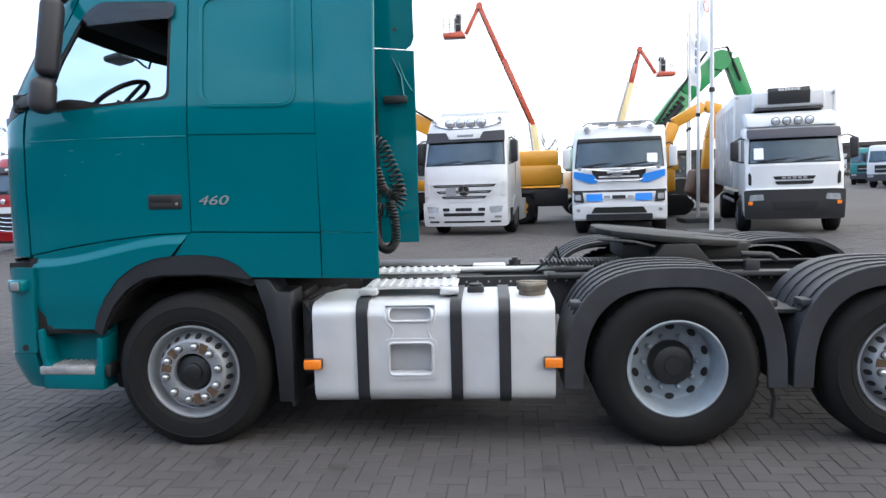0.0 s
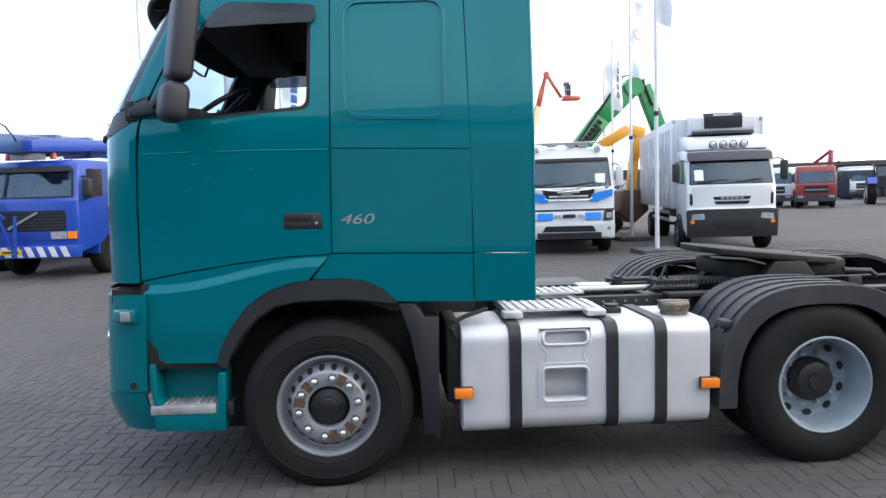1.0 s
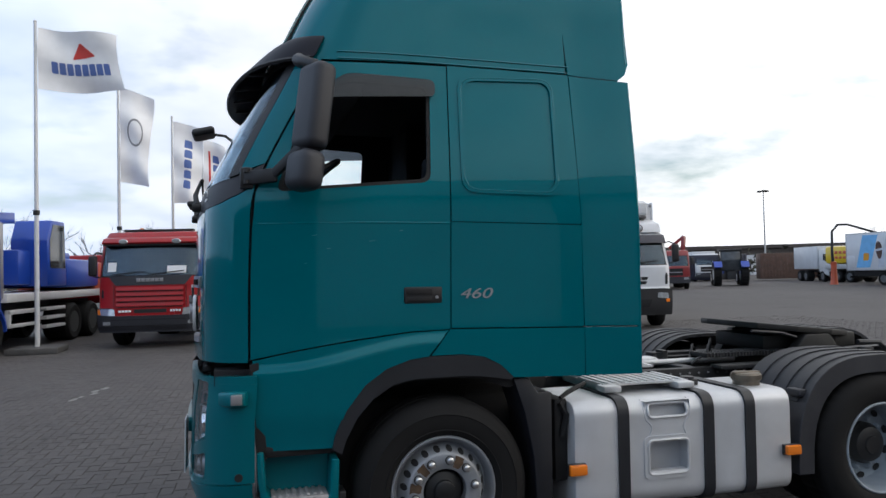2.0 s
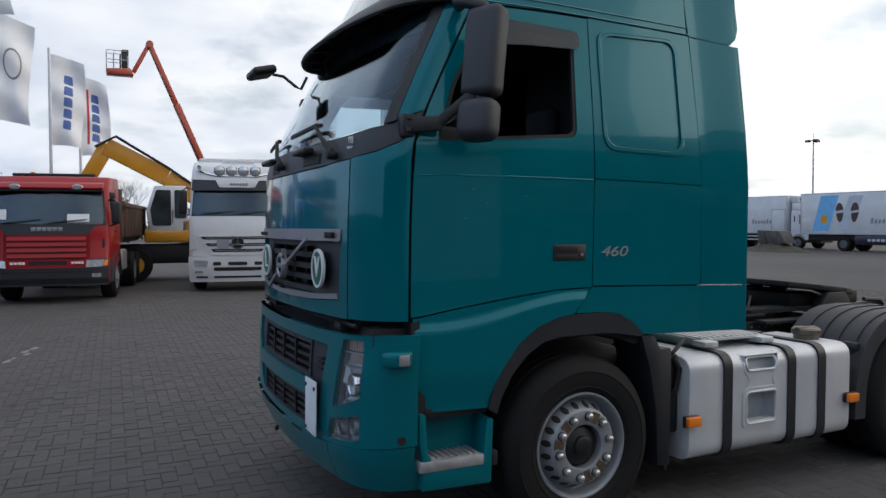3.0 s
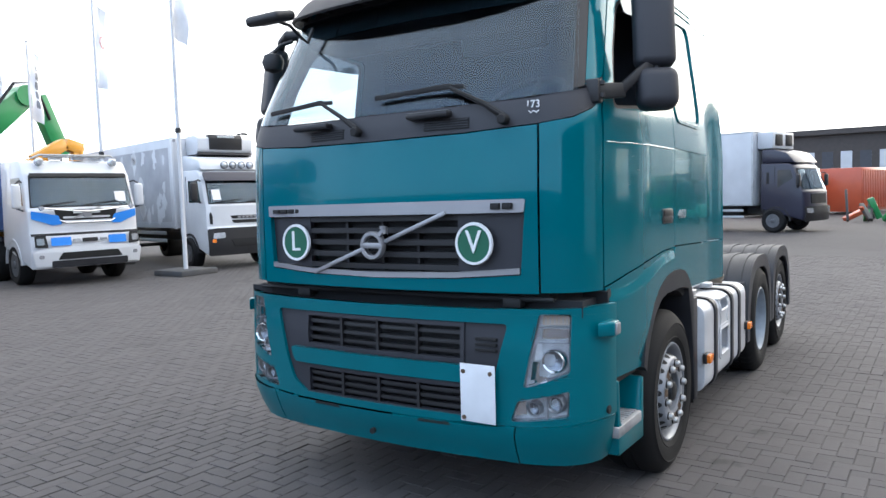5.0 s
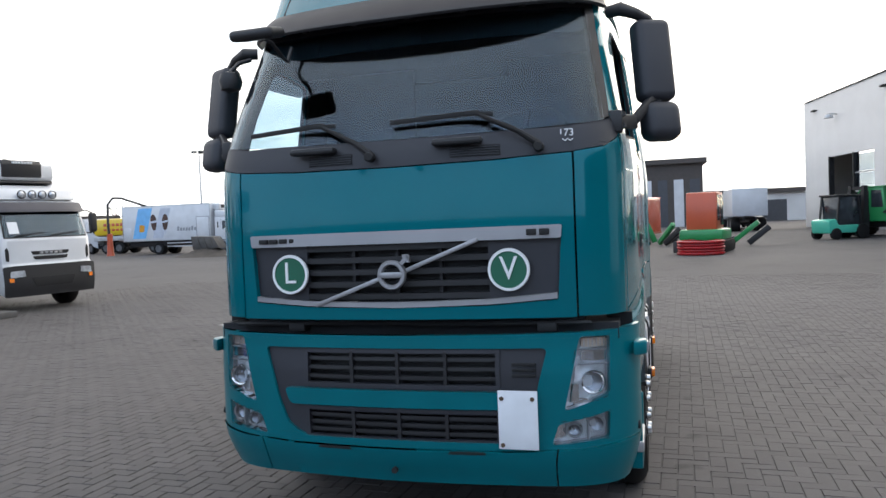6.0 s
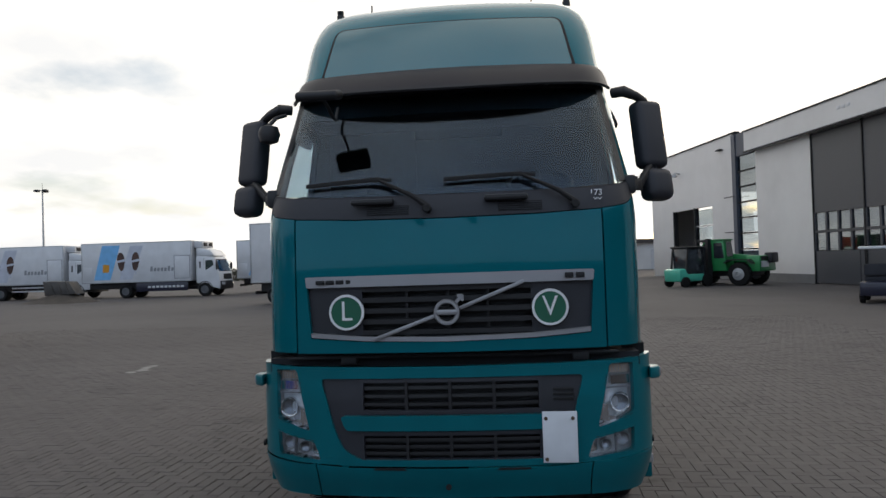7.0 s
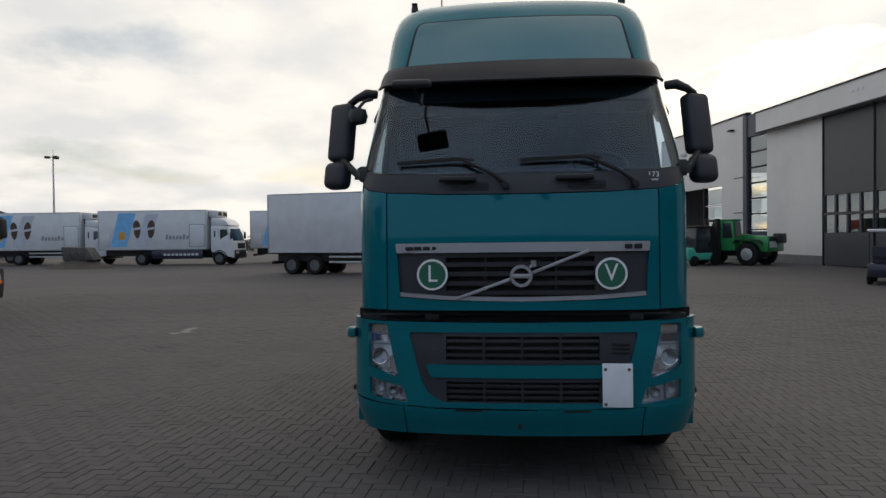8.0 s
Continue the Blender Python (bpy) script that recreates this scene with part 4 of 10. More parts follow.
# mirrors
for s, MY in ((-1, -1.345), (1, 1.395)):
    b = B()
    box(b, -0.068, 0.062, -0.104, 0.104, 0, 0.462, 0.045, 4, Matrix.Translation((0.598, MY, 2.310)) @ Euler((0, radians(8), radians(-s * 28))).to_matrix().to_4x4())
    mir = part("mirror", b, PLASTIC, truck, "large charcoal door mirror")
    b = B(); box(b, 0.058, 0.070, -0.075, 0.075, 0.05, 0.41, 0.01, 2, Matrix.Translation((0.572, MY, 2.312)) @ Euler((0, radians(8), radians(-s * 28))).to_matrix().to_4x4())
    part("mirror_glass", b, MIRROR, mir)
    b = B(); box(b, -0.078, 0.068, -0.104, 0.104, 0, 0.212, 0.055, 4, Matrix.Translation((0.565, MY + s * 0.022, 2.092)) @ Euler((0, radians(8), radians(-s * 28))).to_matrix().to_4x4())
    part("wide_angle_mirror", b, PLASTIC, mir)
    b = B(); box(b, 0.062, 0.074, -0.070, 0.070, 0.04, 0.17, 0.01, 2, Matrix.Translation((0.549, MY + s * 0.022, 2.092)) @ Euler((0, radians(8), radians(-s * 28))).to_matrix().to_4x4())
    part("mirror_glass", b, MIRROR, mir)
    b = B()
    tube(b, [(0.60, s * 1.10, 2.83), (0.56, s * 1.17, 2.83), (0.58, s * 1.25, 2.80), (0.63, s * 1.31, 2.775), (0.65, MY, 2.70)], [0.034, 0.038, 0.03, 0.028, 0.03], 10)
    part("upper_arm", b, BLACK, mir)
    b = B()
    beam(b, (0.27, s * 1.155, 2.175), (0.44, s * 1.235, 2.19), 0.035, 0.075, 0.01)
    beam(b, (0.42, s * 1.225, 2.19), (0.58, MY, 2.35), 0.035, 0.05, 0.01)
    box(b, 0.25, 0.32, min(s * 1.10, s * 1.175), max(s * 1.10, s * 1.175), 2.12, 2.235, 0.012)
    part("mirror_arm", b, BLACK, mir)
    b = B()
    for dz in (-0.03, 0.03):
        cyl(b, (0.285, s * 1.178, 2.175 + dz), "z", 0.016, 0.02, 10)
    part("arm_bolt", b, STEEL, mir)
    b = B(); cyl(b, (0.585, MY + s * 0.01, 2.285), "z", 0.022, 0.05, 12)
    part("mirror_stalk", b, BLACK, mir)
# kerb mirror high on the far corner and the front mirror on its bent arm
b = B(); lathe(b, (0.46, 1.22, 2.64), "z", [(0.02, -0.065), (0.06, -0.05), (0.075, 0.0), (0.06, 0.05), (0.02, 0.062)], 20)
tube(b, [(0.46, 1.22, 2.70), (0.50, 1.18, 2.76), (0.56, 1.13, 2.79)], 0.014, 8)
part("kerb_mirror", b, BLACK, truck)
b = B(); tube(b, [(0.30, 0.70, 2.76), (0.26, 0.71, 2.67), (0.22, 0.72, 2.69), (0.14, 0.74, 2.755), (0.06, 0.75, 2.765)], 0.011, 8)
box(b, -0.085, 0.085, -0.135, 0.135, -0.03, 0.03, 0.028, 4, Matrix.Translation((-0.02, 0.74, 2.765)) @ Euler((0, radians(-14), 0)).to_matrix().to_4x4())
part("front_mirror", b, BLACK, truck, "dish-shaped front mirror on a bent arm")

# wipers, washer pods and vents on the cowl
for y0 in (0.10, -0.78):
    b = B()
    tube(b, [nose(y0, 2.065) + Vector((-0.03, 0, 0)), nose(y0 + 0.09, 2.13) + Vector((-0.05, 0, 0)), nose(y0 + 0.30, 2.235) + Vector((-0.05, 0, 0))], [0.018, 0.014, 0.010], 8)
    beam(b, nose(y0 + 0.22, 2.235) + Vector((-0.045, 0, 0)), nose(y0 + 0.36, 2.24) + Vector((-0.05, 0, 0)), 0.018, 0.022, 0.003)
    beam(b, nose(y0 + 0.30, 2.245) + Vector((-0.045, 0, 0)), nose(y0 + 0.78, 2.225) + Vector((-0.035, 0, 0)), 0.014, 0.026, 0.003)
    cyl(b, nose(y0, 2.05) + Vector((-0.055, 0, 0)), "x", 0.026, 0.05, 16, bev=0.006)
    part("wiper", b, SEAM, truck)
for y0 in (0.40, -0.40):
    b = B(); box(b, front_x(y0) - 0.045, front_x(y0) + 0.02, y0 - 0.10, y0 + 0.16, 2.082, 2.118, 0.014)
    part("grab_ledge", b, BLACK, truck)
    vent = part("cowl_vent", sheet(B(), [(y0 - 0.185, 2.022), (y0 + 0.075, 2.022), (y0 + 0.075, 2.078), (y0 - 0.185, 2.078)], [], lambda u, v: nose(u, v) + Vector((-0.004, 0, 0)), 0.01, du=0.05), SEAM, truck)
    for k in range(4):
        z = 2.028 + 0.0125 * k
        part("slat", sheet(B(), [(y0 - 0.180, z), (y0 + 0.070, z), (y0 + 0.070, z + 0.004), (y0 - 0.180, z + 0.004)], [], lambda u, v: nose(u, v) + Vector((-0.009, 0, 0)), 0.006, du=0.05), PLASTIC, vent)
writing("chalk_number", "173", 0.052, Matrix.Translation(nose(-0.915, 2.115) + Vector((-0.004, 0, 0))) @ Matrix(((0, 0, -1, 0), (-1, 0, 0, 0), (0, 1, 0, 0), (0, 0, 0, 1))), WHITE, truck, 0.002, "handwritten white number 173")
b = B()
for k in range(4):
    beam(b, nose(-0.895 - 0.012 * k, 2.085 - 0.012 * (k % 2)) + Vector((-0.004, 0, 0)), nose(-0.907 - 0.012 * k, 2.075 + 0.01 * (k % 2)) + Vector((-0.004, 0, 0)), 0.004, 0.004)
part("chalk_scribble", b, WHITE, truck)

# cab inside
b = B(); box(b, 0.12, 2.15, -1.13, 1.13, 1.08, 1.16)
part("cab_floor", b, INTER, truck)
b = B(); box(b, 2.13, 2.17, -1.07, 1.07, 1.06, 2.9)
box(b, 2.17, 2.19, -0.95, 0.95, 2.9, 3.55)
part("back_wall", b, TEAL, truck)
b = B(); box(b, 2.10, 2.128, -1.05, 1.05, 1.1, 2.87)
box(b, 1.50, 1.53, -1.06, -0.35, 1.7, 2.86); box(b, 1.50, 1.53, 0.35, 1.06, 1.7, 2.86)
part("curtain", b, INTER, truck)
b = B(); box(b, 0.75, 2.12, -1.02, 1.02, 2.855, 2.875)
part("roof_lining", b, INTERL, truck)
b = B(); box(b, 0.55, 0.95, -1.0, 1.0, 2.70, 2.86, 0.05)
part("overhead_shelf", b, INTERL, truck)
b = B(); prism(b, [(0.22, 1.5), (0.20, 2.06), (0.33, 2.17), (0.52, 2.215), (0.66, 2.20), (0.70, 2.05), (0.64, 1.5)], "y", -1.06, 1.06, 0.03, 3)
part("dashboard", b, INTER, truck)
for y in (-0.62, 0.62):
    b = B(); box(b, 0.98, 1.45, y - 0.25, y + 0.25, 1.55, 1.70, 0.05); box(b, 1.36, 1.49, y - 0.23, y + 0.23, 1.66, 2.22, 0.05); box(b, 1.40, 1.50, y - 0.13, y + 0.13, 2.24, 2.42, 0.04)
    box(b, 1.05, 1.40, y - 0.15, y + 0.15, 1.15, 1.56)
    part("cab_seat", b, SEATM, truck)
b = B()
ring = [Vector((0.215 * math.cos(2 * math.pi * k / 28), 0.215 * math.sin(2 * math.pi * k / 28), 0)) for k in range(29)]
tilt = Matrix.Translation((0.66, -0.60, 2.255)) @ Matrix.Rotation(radians(-32), 4, "Y")
tube(b, [tilt @ p for p in ring], 0.017, 8, cap=False)
for a in (0, 2.2, 4.1):
    tube(b, [tilt @ Vector((0.0, 0, -0.04)), tilt @ Vector((0.21 * math.cos(a), 0.21 * math.sin(a), 0))], 0.014, 6)
tube(b, [tilt @ Vector((0, 0, -0.03)), (0.52, -0.60, 2.0)], 0.04, 8)
part("steering_wheel", b, BLACK, truck)

# the cab sits nose up and leans a little on its springs
CAB_TILT = Matrix.Translation((0, 0, 1.440)) @ Matrix.Rotation(radians(0.88), 4, "Y") @ Matrix.Rotation(radians(-0.15), 4, "X") @ Matrix.Translation((0, 0, -1.40))
CAB_PARTS = {ob.name for ob in truck.children}
for ob in truck.children:
    ob.matrix_basis = CAB_TILT @ ob.matrix_basis


# ---- wheels ----
def wheel_front(x, s, name="front_wheel"):
    """Single wheel with a raised dish, ten nuts and hand holes."""
    y, z = s * 1.205, 0.488
    m = Matrix.Translation((x, y, z)) @ Matrix.Rotation(radians(90 if s < 0 else -90), 4, "X")
    # local z points out of the truck
    w = thing(name, "", "")
    w.parent = truck; w.matrix_basis = m
    tagged(w, "worn truck wheel with a grey steel rim")
    b = B(); lathe(b, (0, 0, 0), "z", [(0.300, -0.005), (0.312, 0.010), (0.332, 0.016), (0.336, 0.020), (0.340, 0.017), (0.36, 0.022), (0.40, 0.024), (0.42, 0.024), (0.424, 0.0275), (0.428, 0.022), (0.455, 0.014), (0.485, -0.012), (0.500, -0.035), (0.504, -0.06), (0.504, -0.105), (0.496, -0.107), (0.496, -0.115), (0.504, -0.117), (0.504, -0.18), (0.496, -0.182), (0.496, -0.19), (0.504, -0.192), (0.504, -0.25), (0.485, -0.29), (0.36, -0.30), (0.30, -0.28)], 72, cap=False)
    part("tyre", b, RUBBER, w)
    # flange and barrel, then the disc that bulges out to the nuts
    b = B(); lathe(b, (0, 0, 0), "z", [(0.300, -0.03), (0.304, 0.0), (0.301, 0.009), (0.292, 0.010), (0.284, 0.002), (0.276, -0.012), (0.270, -0.035), (0.262, -0.058), (0.253, -0.062), (0.246, -0.050), (0.230, -0.018), (0.216, 0.012), (0.209, 0.020), (0.201, 0.0235), (0.132, 0.024), (0.124, 0.020), (0.122, 0.010), (0.122, -0.06)], 72, cap=False)
    part("rim", b, WHEEL, w)
    for k in range(20):
        a = 2 * math.pi * (k + 0.5) / 20
        b = B()
        sheet(b, [(0.0185 * math.cos(q), 0.0140 * math.sin(q)) for q in [2 * math.pi * j / 14 for j in range(14)]], [], lambda u, v, a=a: Vector(((0.231 + v) * math.cos(a) - u * math.sin(a), (0.231 + v) * math.sin(a) + u * math.cos(a), -0.0170 - v * 2.07)), 0.002, du=0.05, core=(0, 0, -3))
        part("vent_hole", b, SEAM, w)
    for k in range(10):
        a = 2 * math.pi * (k + 0.25) / 10
        c = (0.173 * math.cos(a), 0.173 * math.sin(a), 0.022)
        b = B(); lathe(b, c, "z", [(0.0245, 0), (0.0245, 0.006), (0.0215, 0.009)], 16)
        part("washer", b, HUBM, w)
        b = B(); lathe(b, c, "z", [(0.0205, 0.004), (0.0205, 0.020), (0.0185, 0.029), (0.012, 0.034), (0.002, 0.0355)], 12)
        part("wheel_nut", b, NUT, w)
        if k in (1, 3, 4, 7, 8):
            b, wob = B(), random.Random(k + int(x * 10))
            q0 = a + math.pi / 10
            pts = [(0.138 + 0.066 * j / 5, -0.10 - wob.uniform(0, 0.07)) for j in range(6)] + [(0.204 - 0.066 * j / 5, 0.10 + wob.uniform(0, 0.07)) for j in range(6)]
            sheet(b, pts, [], lambda u, v, q0=q0: Vector((u * math.cos(q0 + v), u * math.sin(q0 + v), 0.0255)), 0.001, du=0.03, dv=0.05, core=(0, 0, -3))
            part("bare_patch", b, RUST, w)
    b = B(); lathe(b, (0, 0, 0), "z", [(0.121, -0.05), (0.112, -0.016), (0.100, -0.004), (0.072, 0.0), (0.062, 0.006), (0.058, 0.024), (0.048, 0.030), (0.0015, 0.031)], 40)
    part("hub", b, HUBM, w)
    return w


def wheel_drive(x, s):
    """Twin wheel with a deep dish and a dark hub."""
    y, z = s * 1.235, 0.492
    w = thing("drive_wheel", "", "")
    w.parent = truck; w.matrix_basis = Matrix.Translation((x, y, z)) @ Matrix.Rotation(radians(90 if s < 0 else -90), 4, "X")
    tagged(w, "twin truck wheel with a dusty pale rim")
    for d in (0.0, -0.33):
        b = B(); lathe(b, (0, 0, d), "z", [(0.300, -0.005), (0.315, 0.010), (0.36, 0.020), (0.42, 0.022), (0.455, 0.012), (0.485, -0.012), (0.500, -0.03), (0.504, -0.05), (0.504, -0.115), (0.488, -0.12), (0.488, -0.13), (0.504, -0.135), (0.504, -0.24), (0.485, -0.27), (0.36, -0.29), (0.30, -0.27)], 132, cap=False)
        for v in b.verts:
            rad = math.hypot(v.co.x, v.co.y)
            if rad > 0.49:
                lug = round(math.atan2(v.co.y, v.co.x) / (2 * math.pi) * 132) % 3 != 0
                grow = 1.0 + (0.012 if lug else -0.006)
                v.co.x, v.co.y = v.co.x * grow, v.co.y * grow
        part("tyre", b, RUBBER, w)
    b = B(); lathe(b, (0, 0, 0), "z", [(0.303, -0.02), (0.303, 0.004), (0.295, 0.009), (0.286, 0.004), (0.278, -0.015), (0.268, -0.05), (0.262, -0.16), (0.250, -0.195), (0.225, -0.205), (0.19, -0.195), (0.10, -0.195)], 72, cap=False)
    part("rim", b, WHEEL2, w)
    for k in range(10):
        a = 2 * math.pi * (k + 0.5) / 10
        b = B(); sheet(b, [(0.030 * math.cos(q), 0.021 * math.sin(q)) for q in [2 * math.pi * j / 16 for j in range(16)]], [], lambda u, v, a=a: Vector(((0.226 + v) * math.cos(a) - u * math.sin(a), (0.226 + v) * math.sin(a) + u * math.cos(a), -0.197 + 0.006)), 0.004, du=0.08, core=(0, 0, -3))
        part("hand_hole", b, SEAM, w)
        a += math.pi / 10
        b = B(); lathe(b, (0.168 * math.cos(a), 0.168 * math.sin(a), -0.195), "z", [(0.019, 0), (0.019, 0.008), (0.016, 0.012), (0.016, 0.034), (0.008, 0.04)], 10)
        part("wheel_nut", b, WHEEL2, w)
    b = B(); lathe(b, (0, 0, 0), "z", [(0.140, -0.196), (0.140, -0.155), (0.125, -0.14), (0.115, -0.105), (0.095, -0.095), (0.060, -0.091), (0.055, -0.080), (0.002, -0.080)], 40)
    part("hub", b, HUBM, w)
    return w


for s in (-1, 1):
    wheel_front(1.328, s)
    wheel_drive(4.36, s)
    wheel_front(5.73, s, "tag_wheel")
for x in (1.345, 4.34, 5.71):
    b = B(); cyl(b, (x, -1.0, 0.49), "y", 0.07, 2.0, 16); lathe(b, (x, 0, 0.49), "y", [(0.05, -0.3), (0.2, -0.15), (0.22, 0), (0.2, 0.15), (0.05, 0.3)], 20)
    part("axle", b, STEEL, truck)

# ---- chassis ----
for s in (-1, 1):
    b = B(); prism(b, [(s * 0.40, 0.68), (s * 0.40, 0.96), (s * 0.32, 0.96), (s * 0.32, 0.950), (s * 0.39, 0.950), (s * 0.39, 0.69), (s * 0.32, 0.69), (s * 0.32, 0.68)], "x", 0.5, 6.55)
    rail = part("frame_rail", b, STEEL, truck)
    b = B()
    for k in range(46):
        cyl(b, (2.9 + 0.08 * k, s * 0.40 - 0.008, 0.925), "y", 0.008, 0.016, 8)
    tagged(part("bolt_row", b, SILVER, rail), "row of small bolt heads", kind="stuff")
for x in (2.9, 3.7, 5.0, 6.4):
    b = B(); box(b, x - 0.05, x + 0.05, -0.39, 0.39, 0.72, 0.92, 0.01)
    part("cross_member", b, STEEL, truck)
b = B(); box(b, 2.25, 3.2, -0.3, 0.3, 0.55, 0.90, 0.05); box(b, 1.0, 2.3, -0.45, 0.45, 0.45, 1.05, 0.05)
part("gearbox", b, SEAM, truck)
# plain black block added to close the bright gap under the cab
b = B(); box(b, 0.55, 1.98, -0.78, 0.78, 0.24, 0.95, 0.06)
part("underbody_block", b, SEAM, truck)
# walkway plates between cab and fifth wheel
for y0, y1, z in ((-0.62, -0.36, 1.02), (-1.02, -0.66, 0.975)):
    b = B(); box(b, 2.42, 3.02, y0, y1, z, z + 0.014)
    plate = part("walkway_plate", b, ALU, truck, "ribbed aluminium walkway")
    for k in range(10):
        b = B(); box(b, 2.44 + 0.058 * k, 2.468 + 0.058 * k, y0 + 0.015, y1 - 0.015, z + 0.012, z + 0.024, 0.004)
        part("tread_rib", b, ALU, plate)
for x in (2.45, 2.97):
    b = B(); box(b, x - 0.06, x + 0.06, -1.09, -0.98, 0.945, 0.985, 0.01); box(b, x - 0.02, x + 0.02, -1.0, -0.4, 0.93, 0.975)
    part("walkway_bracket", b, ALU, truck)
# pipes and valves on the frame
b = B(); tube(b, [(2.9, -0.20, 0.99), (4.0, -0.20, 0.99)], 0.022, 10); box(b, 3.1, 3.35, -0.16, -0.02, 0.97, 1.02, 0.01)
part("chassis_pipe", b, ALU, truck)
b = B(); cyl(b, (3.42, -0.1, 0.98), "z", 0.045, 0.07, 14); box(b, 3.40, 3.44, -0.15, -0.05, 1.05, 1.07)
part("valve", b, STEEL, truck)
b = B()
tube(b, [(3.55, -0.30, 0.98), (3.66, -0.33, 1.06), (3.72, -0.30, 1.16), (3.75, -0.25, 1.05), (3.85, -0.22, 1.02)], 0.010, 6)
tube(b, [(3.6, -0.2, 1.0), (3.7, -0.1, 1.1), (3.8, 0.0, 1.0)], 0.010, 6)
part("air_hose", b, BLACK, truck)
# fifth wheel
fw = B()
plate = [(4.02, -0.16), (4.10, -0.36), (4.40, -0.45), (4.72, -0.45), (5.02, -0.30), (5.16, -0.16), (5.16, -0.07), (4.78, -0.03), (4.78, 0.03), (5.16, 0.07), (5.16, 0.16), (5.02, 0.30), (4.72, 0.45), (4.40, 0.45), (4.10, 0.36), (4.02, 0.16)]
prism(fw, plate, "z", 0, 0.045, 0.006, m=Matrix.Translation((4.5, 0, 1.19)) @ Matrix.Rotation(radians(6), 4, "Y") @ Matrix.Translation((-4.5, 0, 0)))
fifth = part("fifth_wheel_plate", fw, GREASE, truck, "greasy black fifth wheel plate")
b = B()
for y in (-0.42, 0.42):
    prism(b, [(4.28, 0.97), (4.85, 0.97), (4.68, 1.18), (4.46, 1.18)], "x" if False else "y", y - 0.05, y + 0.05, 0.01)
box(b, 4.2, 5.1, -0.3, 0.3, 1.05, 1.17, 0.02)
part("saddle", b, GREASE, fifth)
b = B(); tube(b, [(4.0, -0.42, 1.22), (4.25, -0.44, 1.20), (4.40, -0.43, 1.16)], 0.012, 6)
part("release_handle", b, STEEL, fifth)
b = B(); box(b, 3.65, 5.35, -0.52, -0.40, 0.955, 0.985, 0.004); box(b, 3.65, 5.35, 0.40, 0.52, 0.955, 0.985, 0.004)
for k in range(30):
    box(b, 3.62 + 0.028 * k, 3.634 + 0.028 * k, -0.40, -0.18, 1.03, 1.062)
part("slide_rail", b, STEEL, truck)
b = B(); box(b, 5.02, 5.12, -0.46, -0.40, 0.98, 1.06, 0.01); tube(b, [(5.0, -0.42, 1.10), (5.2, -0.43, 1.09), (5.25, -0.43, 1.05)], 0.02, 8)
part("lock_lever", b, STEEL, truck)

# ---- fuel tank ----
b = B()
sec = rounded([(-1.235, 0.285), (-1.235, 0.925), (-0.56, 0.925), (-0.56, 0.285)], 0.10, 6)
prism(b, sec, "x", 2.115, 2.45, 0.018, 2)
tank = part("fuel_tank", b, ALU, truck, "silver aluminium tank")
b = B(); prism(b, sec, "x", 3.0, 3.628, 0.018, 2)
part("tank_end", b, ALU, tank)


def tank_face(x, v):
    """The tank's skin between two straps: v runs up the face and over its rounded edges."""
    r, lo, hi = 0.10, 0.385, 0.825
    if v > hi:
        a = min((v - hi) / r, math.pi / 2)
        return Vector((x, -1.235 + r * (1 - math.cos(a)) + max(0.0, v - hi - r * math.pi / 2), hi + r * math.sin(a)))
    if v < lo:
        a = min((lo - v) / r, math.pi / 2)
        return Vector((x, -1.235 + r * (1 - math.cos(a)) + max(0.0, lo - v - r * math.pi / 2), lo - r * math.sin(a)))
    return Vector((x, -1.235, v))


hole = rounded([(2.595, 0.468), (2.872, 0.468), (2.872, 0.672), (2.595, 0.672)], 0.038, 6)
hole2 = rounded([(2.60, 0.808), (2.868, 0.808), (2.868, 0.895), (2.60, 0.895)], 0.034, 6)
part("tank_skin", sheet(B(), [(2.44, 0.12), (3.01, 0.12), (3.01, 1.45), (2.44, 1.45)], [hole, hole2], tank_face, 0.004, du=0.05, dv=0.02, core=(2.7, -0.9, 0.6)), ALU, tank)
for x in (2.432, 3.018, 3.318):
    b = B(); o = rounded([(-1.247, 0.272), (-1.247, 0.938), (-0.55, 0.938), (-0.55, 0.272)], 0.108, 6)
    prism(b, o, "x", x - 0.036, x + 0.036)
    part("tank_strap", b, FENDER, tank, "black strap")
# step pockets pressed into the tank's face, with rolled rims
for z0, z1, deep in ((0.45, 0.69, 0.11), (0.79, 0.905, 0.05)):
    b = B(); box(b, 2.58, 2.888, -1.232, -1.232 + deep, z0, z1)
    bmesh.ops.delete(b, geom=[f for f in b.faces if f.calc_center_median().y < -1.2315], context="FACES")
    bmesh.ops.reverse_faces(b, faces=b.faces[:])
    part("step_pocket", b, ALU, tank)
b = B(); tube(b, [tank_face(u, v) + Vector((0, -0.003, 0)) for u, v in hole + hole[:1]], 0.011, 8, cap=False)
part("step_rim", b, ALU, tank)
part("step_frame", sheet(B(), rounded([(2.567, 0.440), (2.900, 0.440), (2.900, 0.700), (2.567, 0.700)], 0.045, 6), [hole], lambda u, v: Vector((u, -1.2435, v)), 0.008, du=0.3, core=(2.7, -0.9, 0.6)), ALU, tank)
b = B(); tube(b, [tank_face(u, v) + Vector((0, -0.003, 0)) for u, v in hole2 + hole2[:1]], 0.009, 8, cap=False)
part("step_rim", b, ALU, tank)
for q in (-1, 1):
    b = B(); tube(b, [tank_face(2.734 + q * d, v) for d, v in ((0.160, 0.93), (0.160, 0.86), (0.150, 0.80), (0.115, 0.765), (0.108, 0.74), (0.125, 0.70))], 0.006, 6)
    part("pressed_edge", b, ALU, tank)
